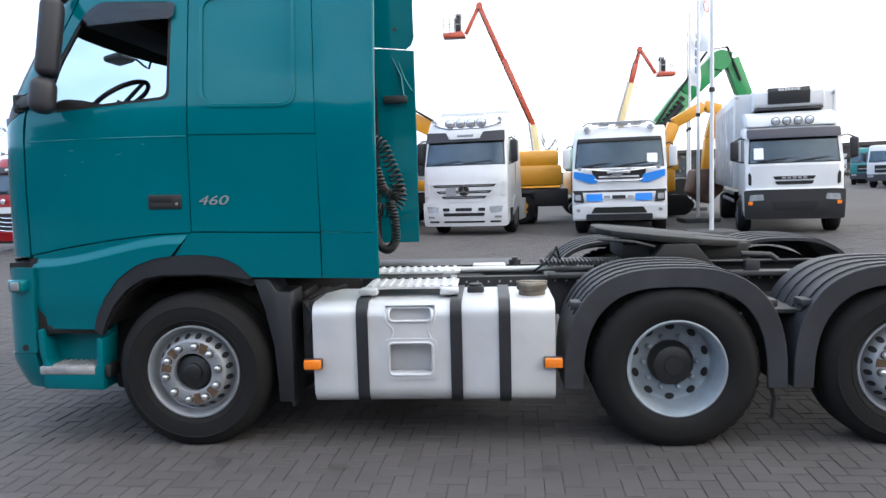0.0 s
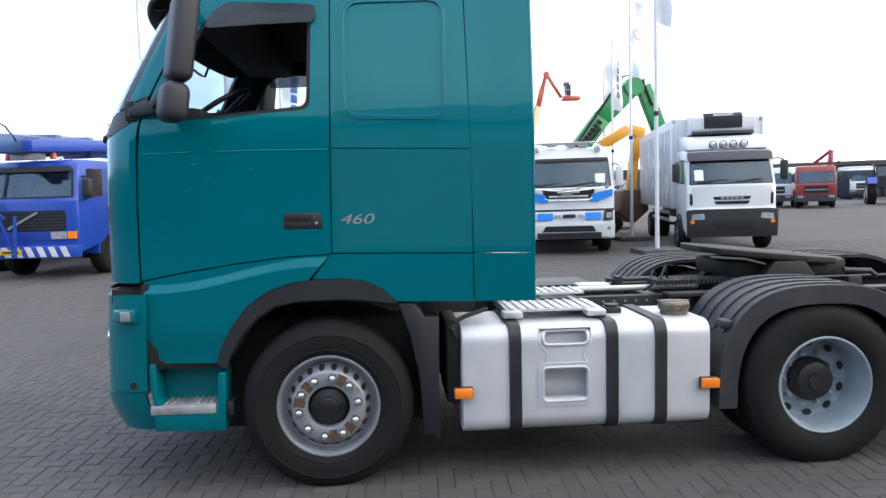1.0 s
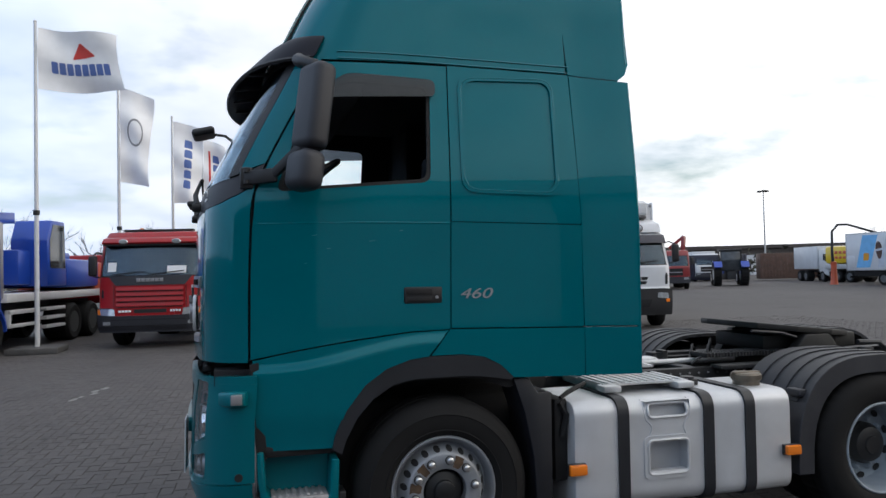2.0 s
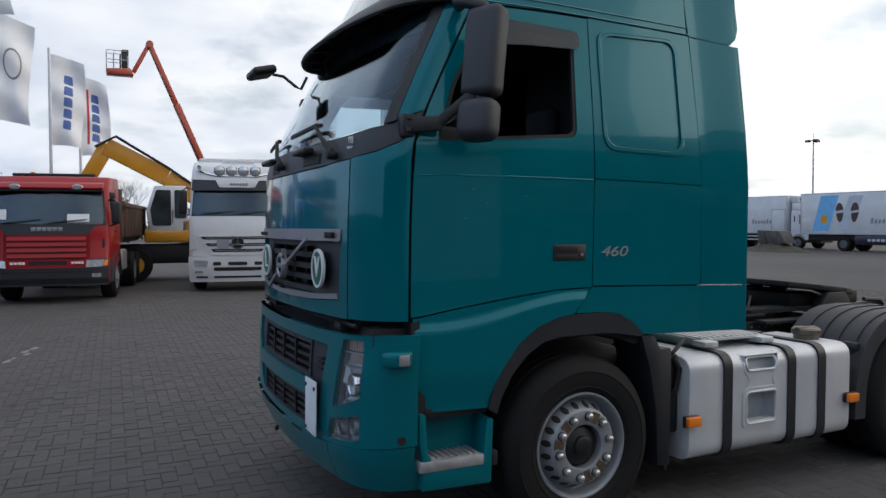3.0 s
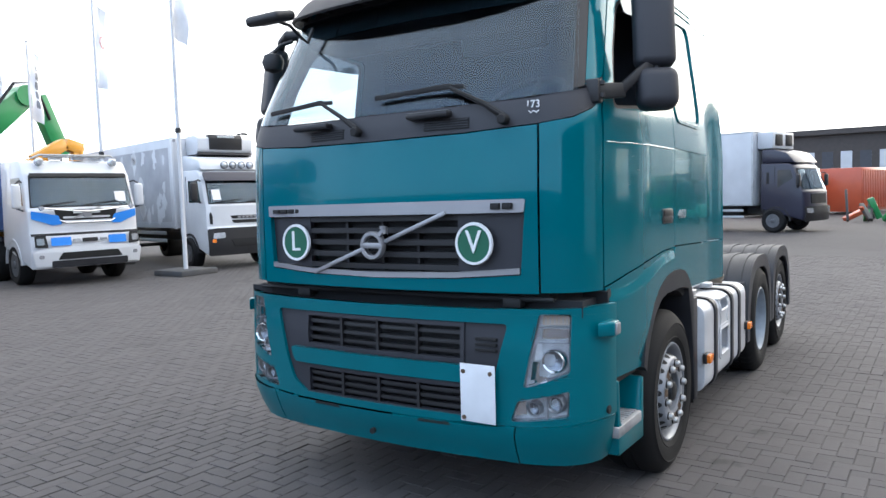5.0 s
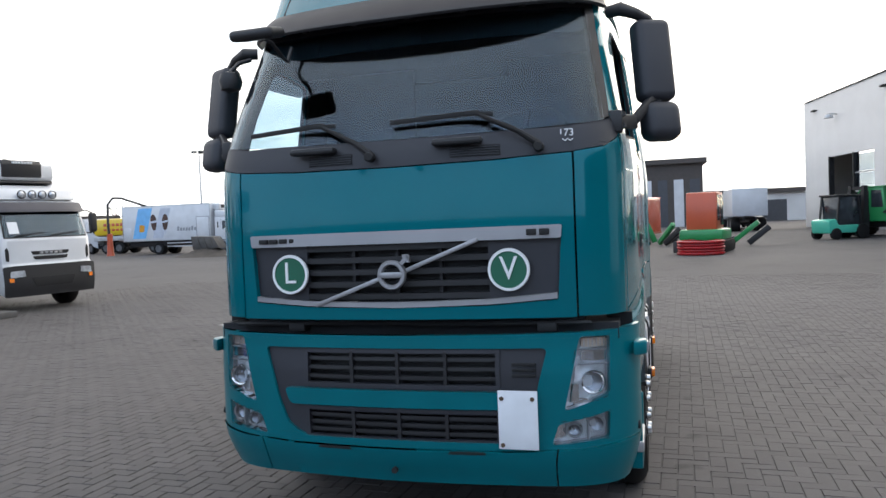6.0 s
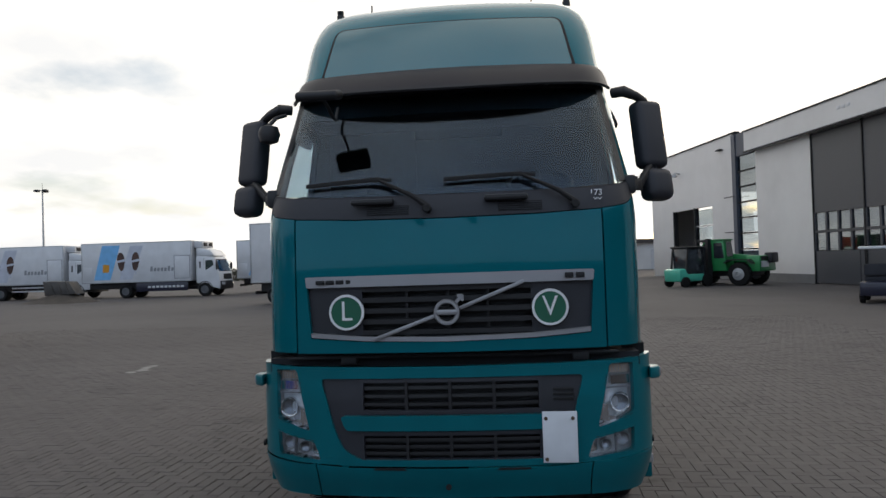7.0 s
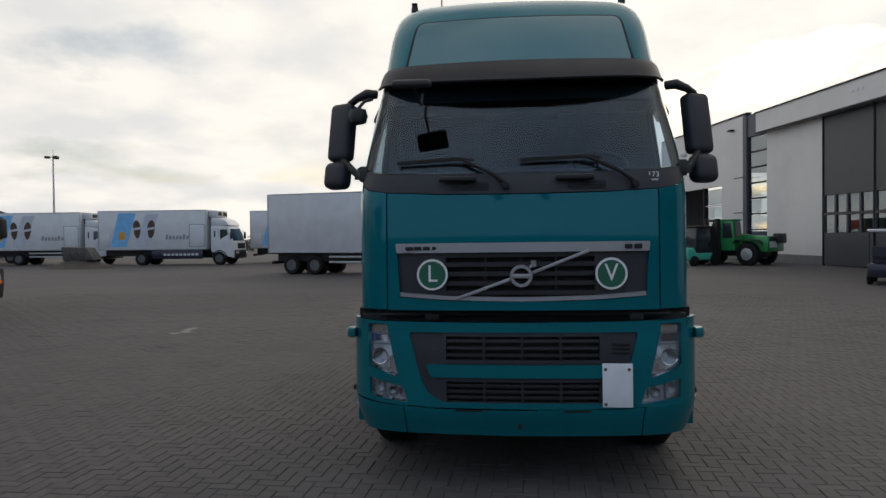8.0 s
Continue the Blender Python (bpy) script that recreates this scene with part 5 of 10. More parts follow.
b = B(); box(b, 2.60, 2.866, -1.238, -1.18, 0.472, 0.486, 0.004)
part("step_lip", b, ALU, tank)
b = B(); cyl(b, (3.50, -0.98, 0.92), "z", 0.085, 0.03, 28); cyl(b, (3.50, -0.98, 0.95), "z", 0.098, 0.055, 20, bev=0.012); box(b, 3.40, 3.60, -1.0, -0.96, 0.99, 1.012, 0.008)
part("filler_cap", b, mat("tarnished_cap", (0.17, 0.145, 0.115), 0.5, metal=0.6, var=0.35, scale=14, dirt=0.5, dirtcol=(0.10, 0.06, 0.03)), tank, "tarnished filler cap")
b = B(); box(b, 3.08, 3.19, -0.90, -0.80, 0.92, 0.965, 0.012); cyl(b, (3.135, -0.85, 0.96), "z", 0.045, 0.02, 20)
part("tank_sender", b, BLACK, tank)
b = B(); box(b, 2.03, 2.12, -1.14, -0.6, 0.45, 0.94, 0.02); tube(b, [(2.06, -1.15, 0.92), (2.10, -1.16, 0.85), (2.07, -1.16, 0.72)], 0.018, 6); tube(b, [(2.08, -1.12, 0.94), (2.14, -1.10, 0.97), (2.3, -1.0, 1.0)], 0.014, 6)
part("tank_bracket", b, SEAM, tank)
for x in (2.118, 3.612):
    b = B(); box(b, x - 0.054, x + 0.054, -1.285, -1.24, 0.515, 0.575, 0.008)
    lampm = part("side_marker", b, AMBER, truck, "amber side marker lamp")
    b = B(); box(b, x - 0.058, x + 0.058, -1.262, -1.232, 0.511, 0.579, 0.006)
    part("marker_base", b, BLACK, lampm)
# box on the far side
b = B(); box(b, 2.15, 3.5, 0.56, 1.22, 0.32, 0.92, 0.05)
part("air_tank_box", b, FENDER, truck)

# ---- rear mudguards with ribs ----
GUARDM = mat("dusty_mudguard_plastic", (0.020, 0.021, 0.027), 0.55, var=0.22, bump=0.12, bscale=120, dirt=0.45, dirtcol=(0.060, 0.060, 0.064))


def mudguard(x0, x1, xc, s):
    half, zc, r = (x1 - x0) / 2, 0.472, 0.64
    def arc(d, w=1.0):
        pts = []
        for k in range(25):
            a = math.pi * k / 24
            c, sn = math.cos(a), math.sin(a)
            e = 0.72
            pts.append((xc - math.copysign(abs(c) ** e, c) * (half - d), zc - 0.10 + (r + 0.10 - d) * abs(sn) ** e))
        return pts
    yo, yi = s * 1.245, s * 0.62
    b = B(); o, i = arc(0.0), arc(0.028)
    prism(b, o + i[::-1], "y", min(yo * 0.985, yi), max(yo * 0.985, yi))
    guard = part("mudguard", b, GUARDM, truck, "weathered black plastic mudguard")
    b = B(); o, i = arc(-0.004), arc(0.115)
    prism(b, o + i[::-1], "y", min(yo, yo - s * 0.022), max(yo, yo - s * 0.022), 0.004, 1)
    part("mudguard_lip", b, GUARDM, guard)
    for j in range(4):
        y = s * (1.14 - 0.135 * j)
        b = B(); o, i = arc(-0.009)[4:21], arc(0.01)[4:21]
        prism(b, o + i[::-1], "y", y - 0.026, y + 0.026)
        part("rib", b, GUARDM, guard)
    for q in (5, 19):
        p = arc(-0.006)[q]
        b = B(); box(b, p[0] - 0.05, p[0] + 0.05, min(s * 1.08, s * 1.20), max(s * 1.08, s * 1.20), p[1] - 0.035, p[1] + 0.012, 0.01)
        part("fixing", b, GUARDM, guard)


for s in (-1, 1):
    mudguard(3.69, 5.02, 4.345, s)
    mudguard(5.05, 6.37, 5.71, s)
    b = B(); box(b, 4.86, 5.22, min(s * 0.42, s * 1.1), max(s * 0.42, s * 1.1), 0.80, 0.83, 0.006)
    part("mudguard_bridge", b, STEEL, truck)
    b = B(); tube(b, [(4.94, s * 1.15, 0.40), (4.97, s * 1.15, 0.28), (4.96, s * 1.15, 0.16)], 0.014, 6)
    part("chain_strap", b, BLACK, truck)
b = B(); box(b, 6.42, 6.55, -1.2, 1.2, 0.55, 0.72, 0.02)
part("rear_beam", b, STEEL, truck)
for s in (-1, 1):
    b = B(); box(b, 6.54, 6.60, min(s * 0.75, s * 1.15), max(s * 0.75, s * 1.15), 0.57, 0.70, 0.015)
    part("tail_lamp", b, REDL, truck)

# ---- coiled air lines behind the cab ----
def coil(name, path, r, turns, m, lab):
    """A helix wound along a sagging line."""
    path = [Vector(p) for p in path]
    def at(q):
        q = min(q, 0.9999) * (len(path) - 1)
        k = int(q)
        p0, p1, p2, p3 = path[max(0, k - 1)], path[k], path[k + 1], path[min(len(path) - 1, k + 2)]
        q -= k
        return 0.5 * (2 * p1 + (p2 - p0) * q + (2 * p0 - 5 * p1 + 4 * p2 - p3) * q * q + (3 * p1 - p0 - 3 * p2 + p3) * q ** 3)
    n, pts = turns * 12, []
    for k in range(n + 1):
        q = k / n
        p, d = at(q), (at(min(1, q + 0.01)) - at(max(0, q - 0.01))).normalized()
        side = d.cross(Vector((0, 1, 0))).normalized()
        a = 2 * math.pi * k / 12
        pts.append(p + side * (r * math.cos(a)) + Vector((0, r * math.sin(a), 0)))
    b = B(); tube(b, pts, 0.0085, 6)
    part(name, b, m, truck, lab)


HOSEBR = mat("brown_hose", (0.030, 0.017, 0.013), 0.4, var=0.2)
coil("coiled_air_line", [(2.27, 0.32, 2.00), (2.36, 0.32, 1.96), (2.42, 0.32, 1.82), (2.48, 0.32, 1.66), (2.50, 0.32, 1.52), (2.42, 0.32, 1.43), (2.30, 0.32, 1.44)], 0.050, 24, BLACK, "black coiled air line")
coil("coiled_air_line", [(2.28, 0.42, 1.78), (2.34, 0.42, 1.60), (2.44, 0.42, 1.54), (2.50, 0.42, 1.62)], 0.045, 20, HOSEBR, "brown coiled air line")
coil("coiled_air_line", [(2.30, 0.24, 1.46), (2.29, 0.24, 1.28), (2.33, 0.24, 1.15), (2.40, 0.24, 1.11), (2.46, 0.24, 1.18), (2.46, 0.24, 1.34), (2.43, 0.24, 1.50)], 0.032, 42, BLACK, "black coiled air line")
for x0, x1, z0, z1, y in ((2.20, 2.42, 3.02, 3.09, 1.10), (2.27, 2.49, 2.38, 2.45, 1.13), (2.20, 2.24, 2.02, 2.12, 0.5)):
    b = B(); box(b, x0, x1, y, y + 0.05, z0, z1, 0.014)
    part("hinge_bracket", b, BLACK, truck)
b = B()
tube(b, [(2.22, 1.14, 2.80), (2.36, 1.14, 2.79), (2.44, 1.14, 2.62), (2.46, 1.14, 2.44)], 0.011, 6)
tube(b, [(2.40, 1.15, 2.80), (2.47, 1.15, 2.60), (2.54, 1.15, 2.48)], 0.008, 6)
part("fairing_stay", b, TEAL, truck)
for z in (1.73, 1.65, 1.36):
    b = B(); beam(b, (2.22, 1.15, z), (2.54, 1.17, z), 0.016, 0.02)
    part("fairing_rib", b, TEAL, truck)


# wheels, frame and tank follow the fall of the yard
for ob in truck.children:
    if ob.name not in CAB_PARTS:
        ob.matrix_basis = Matrix.Rotation(radians(0.56), 4, "Y") @ ob.matrix_basis


# ---- parked lorries: shared builders ----
def paint(name, col, rough=0.35, dirt=0.15, dirtcol=None):
    return mat(name, col, rough, var=0.07, coat=0.25, dirt=dirt, dirtcol=dirtcol or tuple(0.6 * c + 0.04 for c in col), scale=1.5)


P_WHITE = paint("white_lorry_paint", (0.57, 0.58, 0.60), dirt=0.12, dirtcol=(0.50, 0.49, 0.47))
P_WHITE2 = paint("dull_white_panel", (0.52, 0.53, 0.55), 0.5, dirt=0.2, dirtcol=(0.42, 0.42, 0.41))
P_RED = mat("red_lorry_paint", (0.27, 0.003, 0.006), 0.35, var=0.08, spec=0.3, coat=0.12, dirt=0.08, dirtcol=(0.16, 0.02, 0.02), scale=1.5)
P_BLUE = paint("blue_lorry_paint", (0.012, 0.055, 0.36))
P_BLUE2 = paint("pale_blue_steel", (0.040, 0.095, 0.25), 0.5)
P_SKY = paint("bright_blue_stripe", (0.02, 0.22, 0.72))
P_NAVY = paint("dark_navy_paint", (0.012, 0.013, 0.030))
P_YELLOW = paint("yellow_paint", (0.62, 0.42, 0.01))
P_ORANGE = paint("machine_orange_yellow", (0.58, 0.26, 0.012))
P_LIFT = paint("orange_red_boom", (0.40, 0.058, 0.024))
P_LIFTC = paint("cream_boom_base", (0.62, 0.52, 0.28))
P_GREEN = paint("bright_green_paint", (0.018, 0.225, 0.065))
P_MINT = paint("mint_green_paint", (0.06, 0.42, 0.30))
P_RUSTRED = paint("faded_red_orange", (0.46, 0.08, 0.03))
P_BROWN = mat("brown_tipper_steel", (0.10, 0.055, 0.038), 0.7, var=0.25, bump=0.2, dirt=0.4, dirtcol=(0.16, 0.12, 0.10))
P_TEALF = paint("faded_teal_paint", (0.01, 0.16, 0.17))
GALV = mat("galvanised_steel", (0.42, 0.43, 0.44), 0.5, metal=0.6, var=0.15, dirt=0.2)
LAMPM = mat("lamp_glass_far", (0.55, 0.57, 0.60), 0.15, metal=0.6, var=0.2, scale=14)
PAPER = mat("white_paper", (0.75, 0.76, 0.78), 0.7, var=0.03)
SKYBLUE = mat("sky_blue_print", (0.16, 0.42, 0.72), 0.5, var=0.1)
CHOC = mat("brown_print", (0.06, 0.028, 0.02), 0.5, var=0.3)
GREYPRINT = mat("grey_print", (0.24, 0.25, 0.27), 0.5, var=0.1)
LILAC = mat("pale_grey_blue_print", (0.46, 0.49, 0.56), 0.5, var=0.08)
CLOTH = mat("white_flag_cloth", (0.84, 0.85, 0.87), 0.85, var=0.05)
CLOTHB = mat("blue_flag_print", (0.10, 0.16, 0.40), 0.85, var=0.1)
CLOTHR = mat("red_flag_print", (0.55, 0.06, 0.05), 0.85, var=0.1)


def bx(root, name, m, x0, x1, y0, y1, z0, z1, bev=0.0, label=""):
    b = B(); box(b, min(x0, x1), max(x0, x1), min(y0, y1), max(y0, y1), min(z0, z1), max(z0, z1), bev)
    return part(name, b, m, root, label)


FARRIM = mat("dull_grey_rim", (0.10, 0.105, 0.115), 0.55, metal=0.3, var=0.3, dirt=0.3)
WHEELS = {}


def wheel(root, x, y, r=0.50, w=0.30, rim=None, twin=False):
    """One wheel with its rim, outer face towards the side on which it stands."""
    rim = rim or FARRIM
    key = (r, w, rim.name, twin)
    if key not in WHEELS:
        q = r * 0.56
        ww = w * (2.1 if twin else 1)
        b = B(); lathe(b, (0, 0, 0), "z", [(q, 0.0), (q + 0.04, 0.02), (r * 0.86, 0.02), (r * 0.97, -0.03), (r, -0.07), (r, -ww + 0.05), (r * 0.93, -ww), (q, -ww)], 60, cap=False)
        for v in b.verts:
            if math.hypot(v.co.x, v.co.y) > r * 0.99:
                grow = 1.0 + (0.016 if round(math.atan2(v.co.y, v.co.x) / (2 * math.pi) * 60) % 2 else 0.0)
                v.co.x, v.co.y = v.co.x * grow, v.co.y * grow
        d = -0.15 if twin else 0.0
        c = B(); lathe(c, (0, 0, 0), "z", [(q + 0.005, 0.008), (q * 0.92, -0.03), (q * 0.86, -0.06 + d), (q * 0.62, -0.01 + d), (q * 0.36, -0.005 + d), (q * 0.34, 0.03 + d), (q * 0.2, 0.05 + d), (0.004, 0.05 + d)], 28)
        for k in range(10):
            a = 2 * math.pi * k / 10
            cyl(c, (q * 0.52 * math.cos(a), q * 0.52 * math.sin(a), -0.012 + d), "z", 0.016, 0.035, 6)
        WHEELS[key] = (finish(b, "wheel", RUBBER), finish(c, "rim", rim))
    s = 1 if x > 0 else -1
    t = new("wheel", WHEELS[key][0]); t.parent = root
    t.matrix_basis = Matrix.Translation((x, y, r - 0.012)) @ Matrix.Rotation(radians(90 * s), 4, "Y")
    c = new("rim", WHEELS[key][1]); c.parent = t


def y_of(prof, z):
    """Where the front of a side profile lies at a height."""
    best = [p for p in prof]
    for (ya, za), (yb, zb) in zip(best, best[1:]):
        if za <= z <= zb and zb > za:
            return ya + (yb - ya) * (z - za) / (zb - za)
    return best[0][0]


def on_front(root, name, m, poly, prof, off=0.012, thick=0.012, bow=0.10, half=1.22, label="", holes=()):
    """A sheet on a cab's front; it bends back a little towards the corners."""
    f = lambda u, v: Vector((u, y_of(prof, v) - off + bow * (abs(u) / half) ** 3, v))
    return part(name, sheet(B(), poly, list(holes), f, thick, du=0.15, dv=0.15, core=(0, 3, 1.6)), m, root, label)


def on_side(root, name, m, poly, x, off=0.008, thick=0.01, label="", holes=()):
    s = 1 if x > 0 else -1
    f = lambda u, v: Vector((x + s * off, u, v))
    return part(name, sheet(B(), poly, list(holes), f, thick, du=0.5, dv=0.5, core=(0, 3, 1.6)), m, root, label)


def rect(u0, u1, v0, v1, r=0.0):
    p = [(u0, v0), (u1, v0), (u1, v1), (u0, v1)]
    return rounded(p, r) if r else p


def cab_shell(root, prof, rear, top, W, m, bow=0.10, label="", bottom=0.9):
    """A cab body from the front's side profile, closed to the rear, its face bowed in plan."""
    b = B()
    us = [-W / 2, -W / 2 + 0.14, -0.7 * W / 2, -0.35 * W / 2, 0, 0.35 * W / 2, 0.7 * W / 2, W / 2 - 0.14, W / 2]
    corner = lambda u: 0.03 if abs(u) > W / 2 - 0.01 else 0.0
    zs = sorted({p[1] for p in prof})
    grid = []
    for z in zs:
        grid.append([b.verts.new((u * (1 - 0.035 * max(0, (z - 1.9) / 1.2)), y_of(prof, z) + bow * (abs(u) / (W / 2)) ** 3 + corner(u), z)) for u in us])
    for r0, r1 in zip(grid, grid[1:]):
        for k in range(len(us) - 1):
            b.faces.new((r0[k], r0[k + 1], r1[k + 1], r1[k]))
    # flanks, roof, back
    for k, s in ((0, 1), (len(us) - 1, -1)):
        edge = [g[k] for g in grid]
        x0, x1 = edge[0].co.x, edge[-1].co.x
        a, c = b.verts.new((x0, rear, max(zs[0], bottom))), b.verts.new((x1, rear, top))
        loop = edge + [c, a]
        b.faces.new(loop if s > 0 else loop[::-1])
        if k == 0:
            la, lc = a, c
    b.faces.new([g for g in grid[-1]] + [c, lc])
    b.faces.new([la, lc, c, a])
    b.faces.new([g for g in grid[0]][::-1] + [la, a])
    bmesh.ops.recalc_face_normals(b, faces=b.faces[:])
    hard = [e for e in b.edges if len(e.link_faces) == 2 and e.calc_face_angle(0) > 0.55]
    bmesh.ops.bevel(b, geom=hard, offset=0.055, segments=3, affect="EDGES", profile=0.5, clamp_overlap=True)
    return part("cab", b, m, root, label)


def windscreen(root, prof, poly, bow=0.10, half=1.22):
    on_front(root, "windscreen_surround", SEAM, [(u * 1.03, v + (0.03 if v > 2.2 else -0.03)) for u, v in poly], prof, 0.004, 0.008, bow, half)
    # dark sheet on the solid shell stands in for the unlit cab inside
    on_front(root, "dark_pane_backing", DARKGL, poly, prof, 0.010, 0.004, bow, half)
    on_front(root, "windscreen", TINT, rounded(poly, 0.06), prof, 0.030, 0.006, bow, half)


def far_wiper(root, prof, x0, x1, z, bow=0.1, half=1.22):
    b = B(); beam(b, (x0, y_of(prof, z) - 0.045, z), (x1, y_of(prof, z + 0.08) - 0.045, z + 0.08), 0.02, 0.025)
    part("wiper", b, SEAM, root)


def side_mirror(root, s, y, z, W, h=0.55, m=None, out=0.16):
    b = B(); box(b, s * (W / 2 + out) - 0.10, s * (W / 2 + out) + 0.10, y - 0.06, y + 0.07, z, z + h, 0.05, 3)
    mir = part("mirror", b, m or BLACK, root)
    b = B(); tube(b, [(s * (W / 2 - 0.02), y + 0.15, z + h + 0.04), (s * (W / 2 + 0.08), y + 0.05, z + h + 0.07), (s * (W / 2 + out), y, z + h)], 0.02, 6)
    part("mirror_arm", b, BLACK, mir)
    b = B(); tube(b, [(s * (W / 2 - 0.02), y + 0.15, z - 0.05), (s * (W / 2 + out), y, z)], 0.02, 6)
    part("mirror_arm", b, BLACK, mir)


def chassis(root, y0, y1, z=0.78):
    for s in (-1, 1):
        bx(root, "frame_rail", STEEL, s * 0.36, s * 0.44, y0, y1, z, z + 0.26)


def cab_wheel_pair(root, y, r=0.50, rim=None, twin=False, track=1.20):
    for s in (-1, 1):
        wheel(root, s * track, y, r, 0.30, rim, twin)
    b = B(); cyl(b, (-track + 0.2, y, r), "x", 0.06, 2 * track - 0.4, 12)
    part("axle", b, STEEL, root)


def arch(root, s, y, r, x, m, z=None):
    z = z or r
    b = B()
    pts = [(y - (r + 0.10) * math.cos(math.pi * k / 14), z + (r + 0.10) * math.sin(math.pi * k / 14)) for k in range(15)]
    inn = [(y - (r + 0.045) * math.cos(math.pi * k / 14), z + (r + 0.045) * math.sin(math.pi * k / 14)) for k in range(15)]
    prism(b, pts + inn[::-1], "x", min(s * (x - 0.35), s * x), max(s * (x - 0.35), s * x))
    part("wheel_arch", b, m, root)


def blocks(root, m, count, x0, x1, z0, z1, prof, off=0.03, gap=0.3, name="name_mark"):
    """Lettering that is not spelled out: a row of plain blocks."""
    b, w = B(), (x1 - x0) / count
    for k in range(count):
        box(b, x0 + k * w + gap * w / 2, x0 + (k + 1) * w - gap * w / 2, y_of(prof, z0) - off, y_of(prof, z0) - off + 0.03, z0, z1, 0.004)
    part(name, b, m, root)


# ---- white tractor unit with a star on its grille ----
def white_tractor(m):
    r = thing("white_tractor_unit", "white tractor unit with roof lamps, dark visor and round star badge", "truck", m)
    W = 2.46
    prof = [(0.02, 0.27), (-0.04, 0.62), (-0.02, 1.02), (0.0, 1.55), (0.05, 1.93), (0.09, 2.0), (0.30, 2.72), (0.38, 2.98), (0.66, 3.30), (1.0, 3.46)]
    cab_shell(r, prof, 2.3, 3.42, W, P_WHITE, 0.12)
    windscreen(r, prof, [(-1.13, 2.02), (1.13, 2.02), (1.08, 2.66), (-1.08, 2.66)], 0.12)
    on_front(r, "sun_visor", PLASTIC, [(-1.16, 2.66), (1.16, 2.66), (1.14, 2.95), (0.55, 2.93), (0.45, 2.74), (-0.45, 2.74), (-0.55, 2.93), (-1.14, 2.95)], prof, 0.13, 0.03, 0.12)
    on_front(r, "name_board", P_WHITE, rect(-0.36, 0.36, 2.74, 2.92, 0.04), prof, 0.16, 0.03, 0.12)
    blocks(r, GREYPRINT, 6, -0.2, 0.28, 2.80, 2.86, prof, 0.19)
    # grille mouth with silver bars
    on_front(r, "grille_panel", P_WHITE, [(-1.0, 1.47), (-0.66, 0.96), (0.66, 0.96), (1.0, 1.47)], prof, 0.03, 0.03, 0.12)
    for z, hw in ((1.375, 0.86), (1.20, 0.74), (1.05, 0.60)):
        on_front(r, "grille_slot", SEAM, rounded([(-hw, z), (hw, z), (hw + 0.08, z + 0.075), (-hw - 0.08, z + 0.075)], 0.02), prof, 0.042, 0.02, 0.12)
        on_front(r, "grille_bar", SILVER, [(-hw + 0.05, z + 0.03), (hw - 0.05, z + 0.03), (hw - 0.03, z + 0.045), (-hw + 0.03, z + 0.045)], prof, 0.055, 0.02, 0.12)
    b = B(); lathe(b, (0, -0.055, 1.28), "y", [(0.135, 0.0), (0.145, -0.02), (0.165, -0.02), (0.172, 0.02)], 32, cap=False)
    star = part("badge_ring", b, CHROME, r)
    b = B(); cyl(b, (0, -0.055, 1.28), "y", 0.15, 0.012, 32)
    part("badge_disc", b, SEAM, star)
    for a in (90, 210, 330):
        b = B(); beam(b, (0, -0.075, 1.28), (0.14 * math.cos(radians(a)), -0.075, 1.28 + 0.14 * math.sin(radians(a))), 0.02, 0.026)
        part("badge_spoke", b, CHROME, star)
    on_front(r, "blank_plate", GREYPRINT, rect(-0.52, -0.22, 1.16, 1.38, 0.01), prof, 0.075, 0.01, 0.12)
    # bumper
    on_front(r, "bumper", P_WHITE, rounded([(-1.22, 0.27), (1.22, 0.27), (1.24, 0.95), (0.68, 0.93), (-0.68, 0.93), (-1.24, 0.95)], 0.06), prof, 0.06, 0.05, 0.12)
    for x0, x1, z0, z1 in ((-0.62, -0.42, 0.70, 0.79), (0.42, 0.62, 0.70, 0.79), (-0.24, 0.24, 0.70, 0.79), (-0.60, 0.60, 0.56, 0.65)):
        on_front(r, "bumper_slot", SEAM, rect(x0, x1, z0, z1, 0.03), prof, 0.070, 0.02, 0.12)
    for x0, x1 in ((-1.05, -0.75), (-0.60, 0.60), (0.75, 1.05)):
        on_front(r, "lip_slot", SEAM, rect(x0, x1, 0.37, 0.42, 0.02), prof, 0.070, 0.02, 0.12)
    for s in (-1, 1):
        on_front(r, "headlight", LAMPM, rounded([(s * 0.78, 0.64), (s * 1.08, 0.67), (s * 1.12, 0.84), (s * 0.74, 0.82)], 0.03), prof, 0.075, 0.03, 0.12)
        on_front(r, "fog_light", LAMPM, rect(s * 0.98 - 0.10, s * 0.98 + 0.10, 0.50, 0.56, 0.02), prof, 0.075, 0.03, 0.12)
        on_front(r, "corner_vane", P_WHITE2, rounded([(s * 1.02, 1.15), (s * 1.2, 1.10), (s * 1.2, 1.50), (s * 1.08, 1.52)], 0.03), prof, 0.02, 0.02, 0.12)
        on_side(r, "side_window", DARKGL, rounded([(0.55, 2.05), (1.30, 2.05), (1.30, 2.70), (0.72, 2.70)], 0.05), s * W / 2 * 0.985)
        on_side(r, "door_seam", SEAM, [(1.42, 0.95), (1.435, 0.95), (1.435, 2.85), (1.42, 2.85)], s * W / 2 * 0.985, 0.004)
        bx(r, "side_skirt", P_WHITE, s * 0.95, s * 1.22, 1.95, 3.0, 0.30, 0.95, 0.04)
        bx(r, "step_well", SEAM, s * 1.12, s * 1.235, 0.45, 0.85, 0.35, 0.75, 0.01)
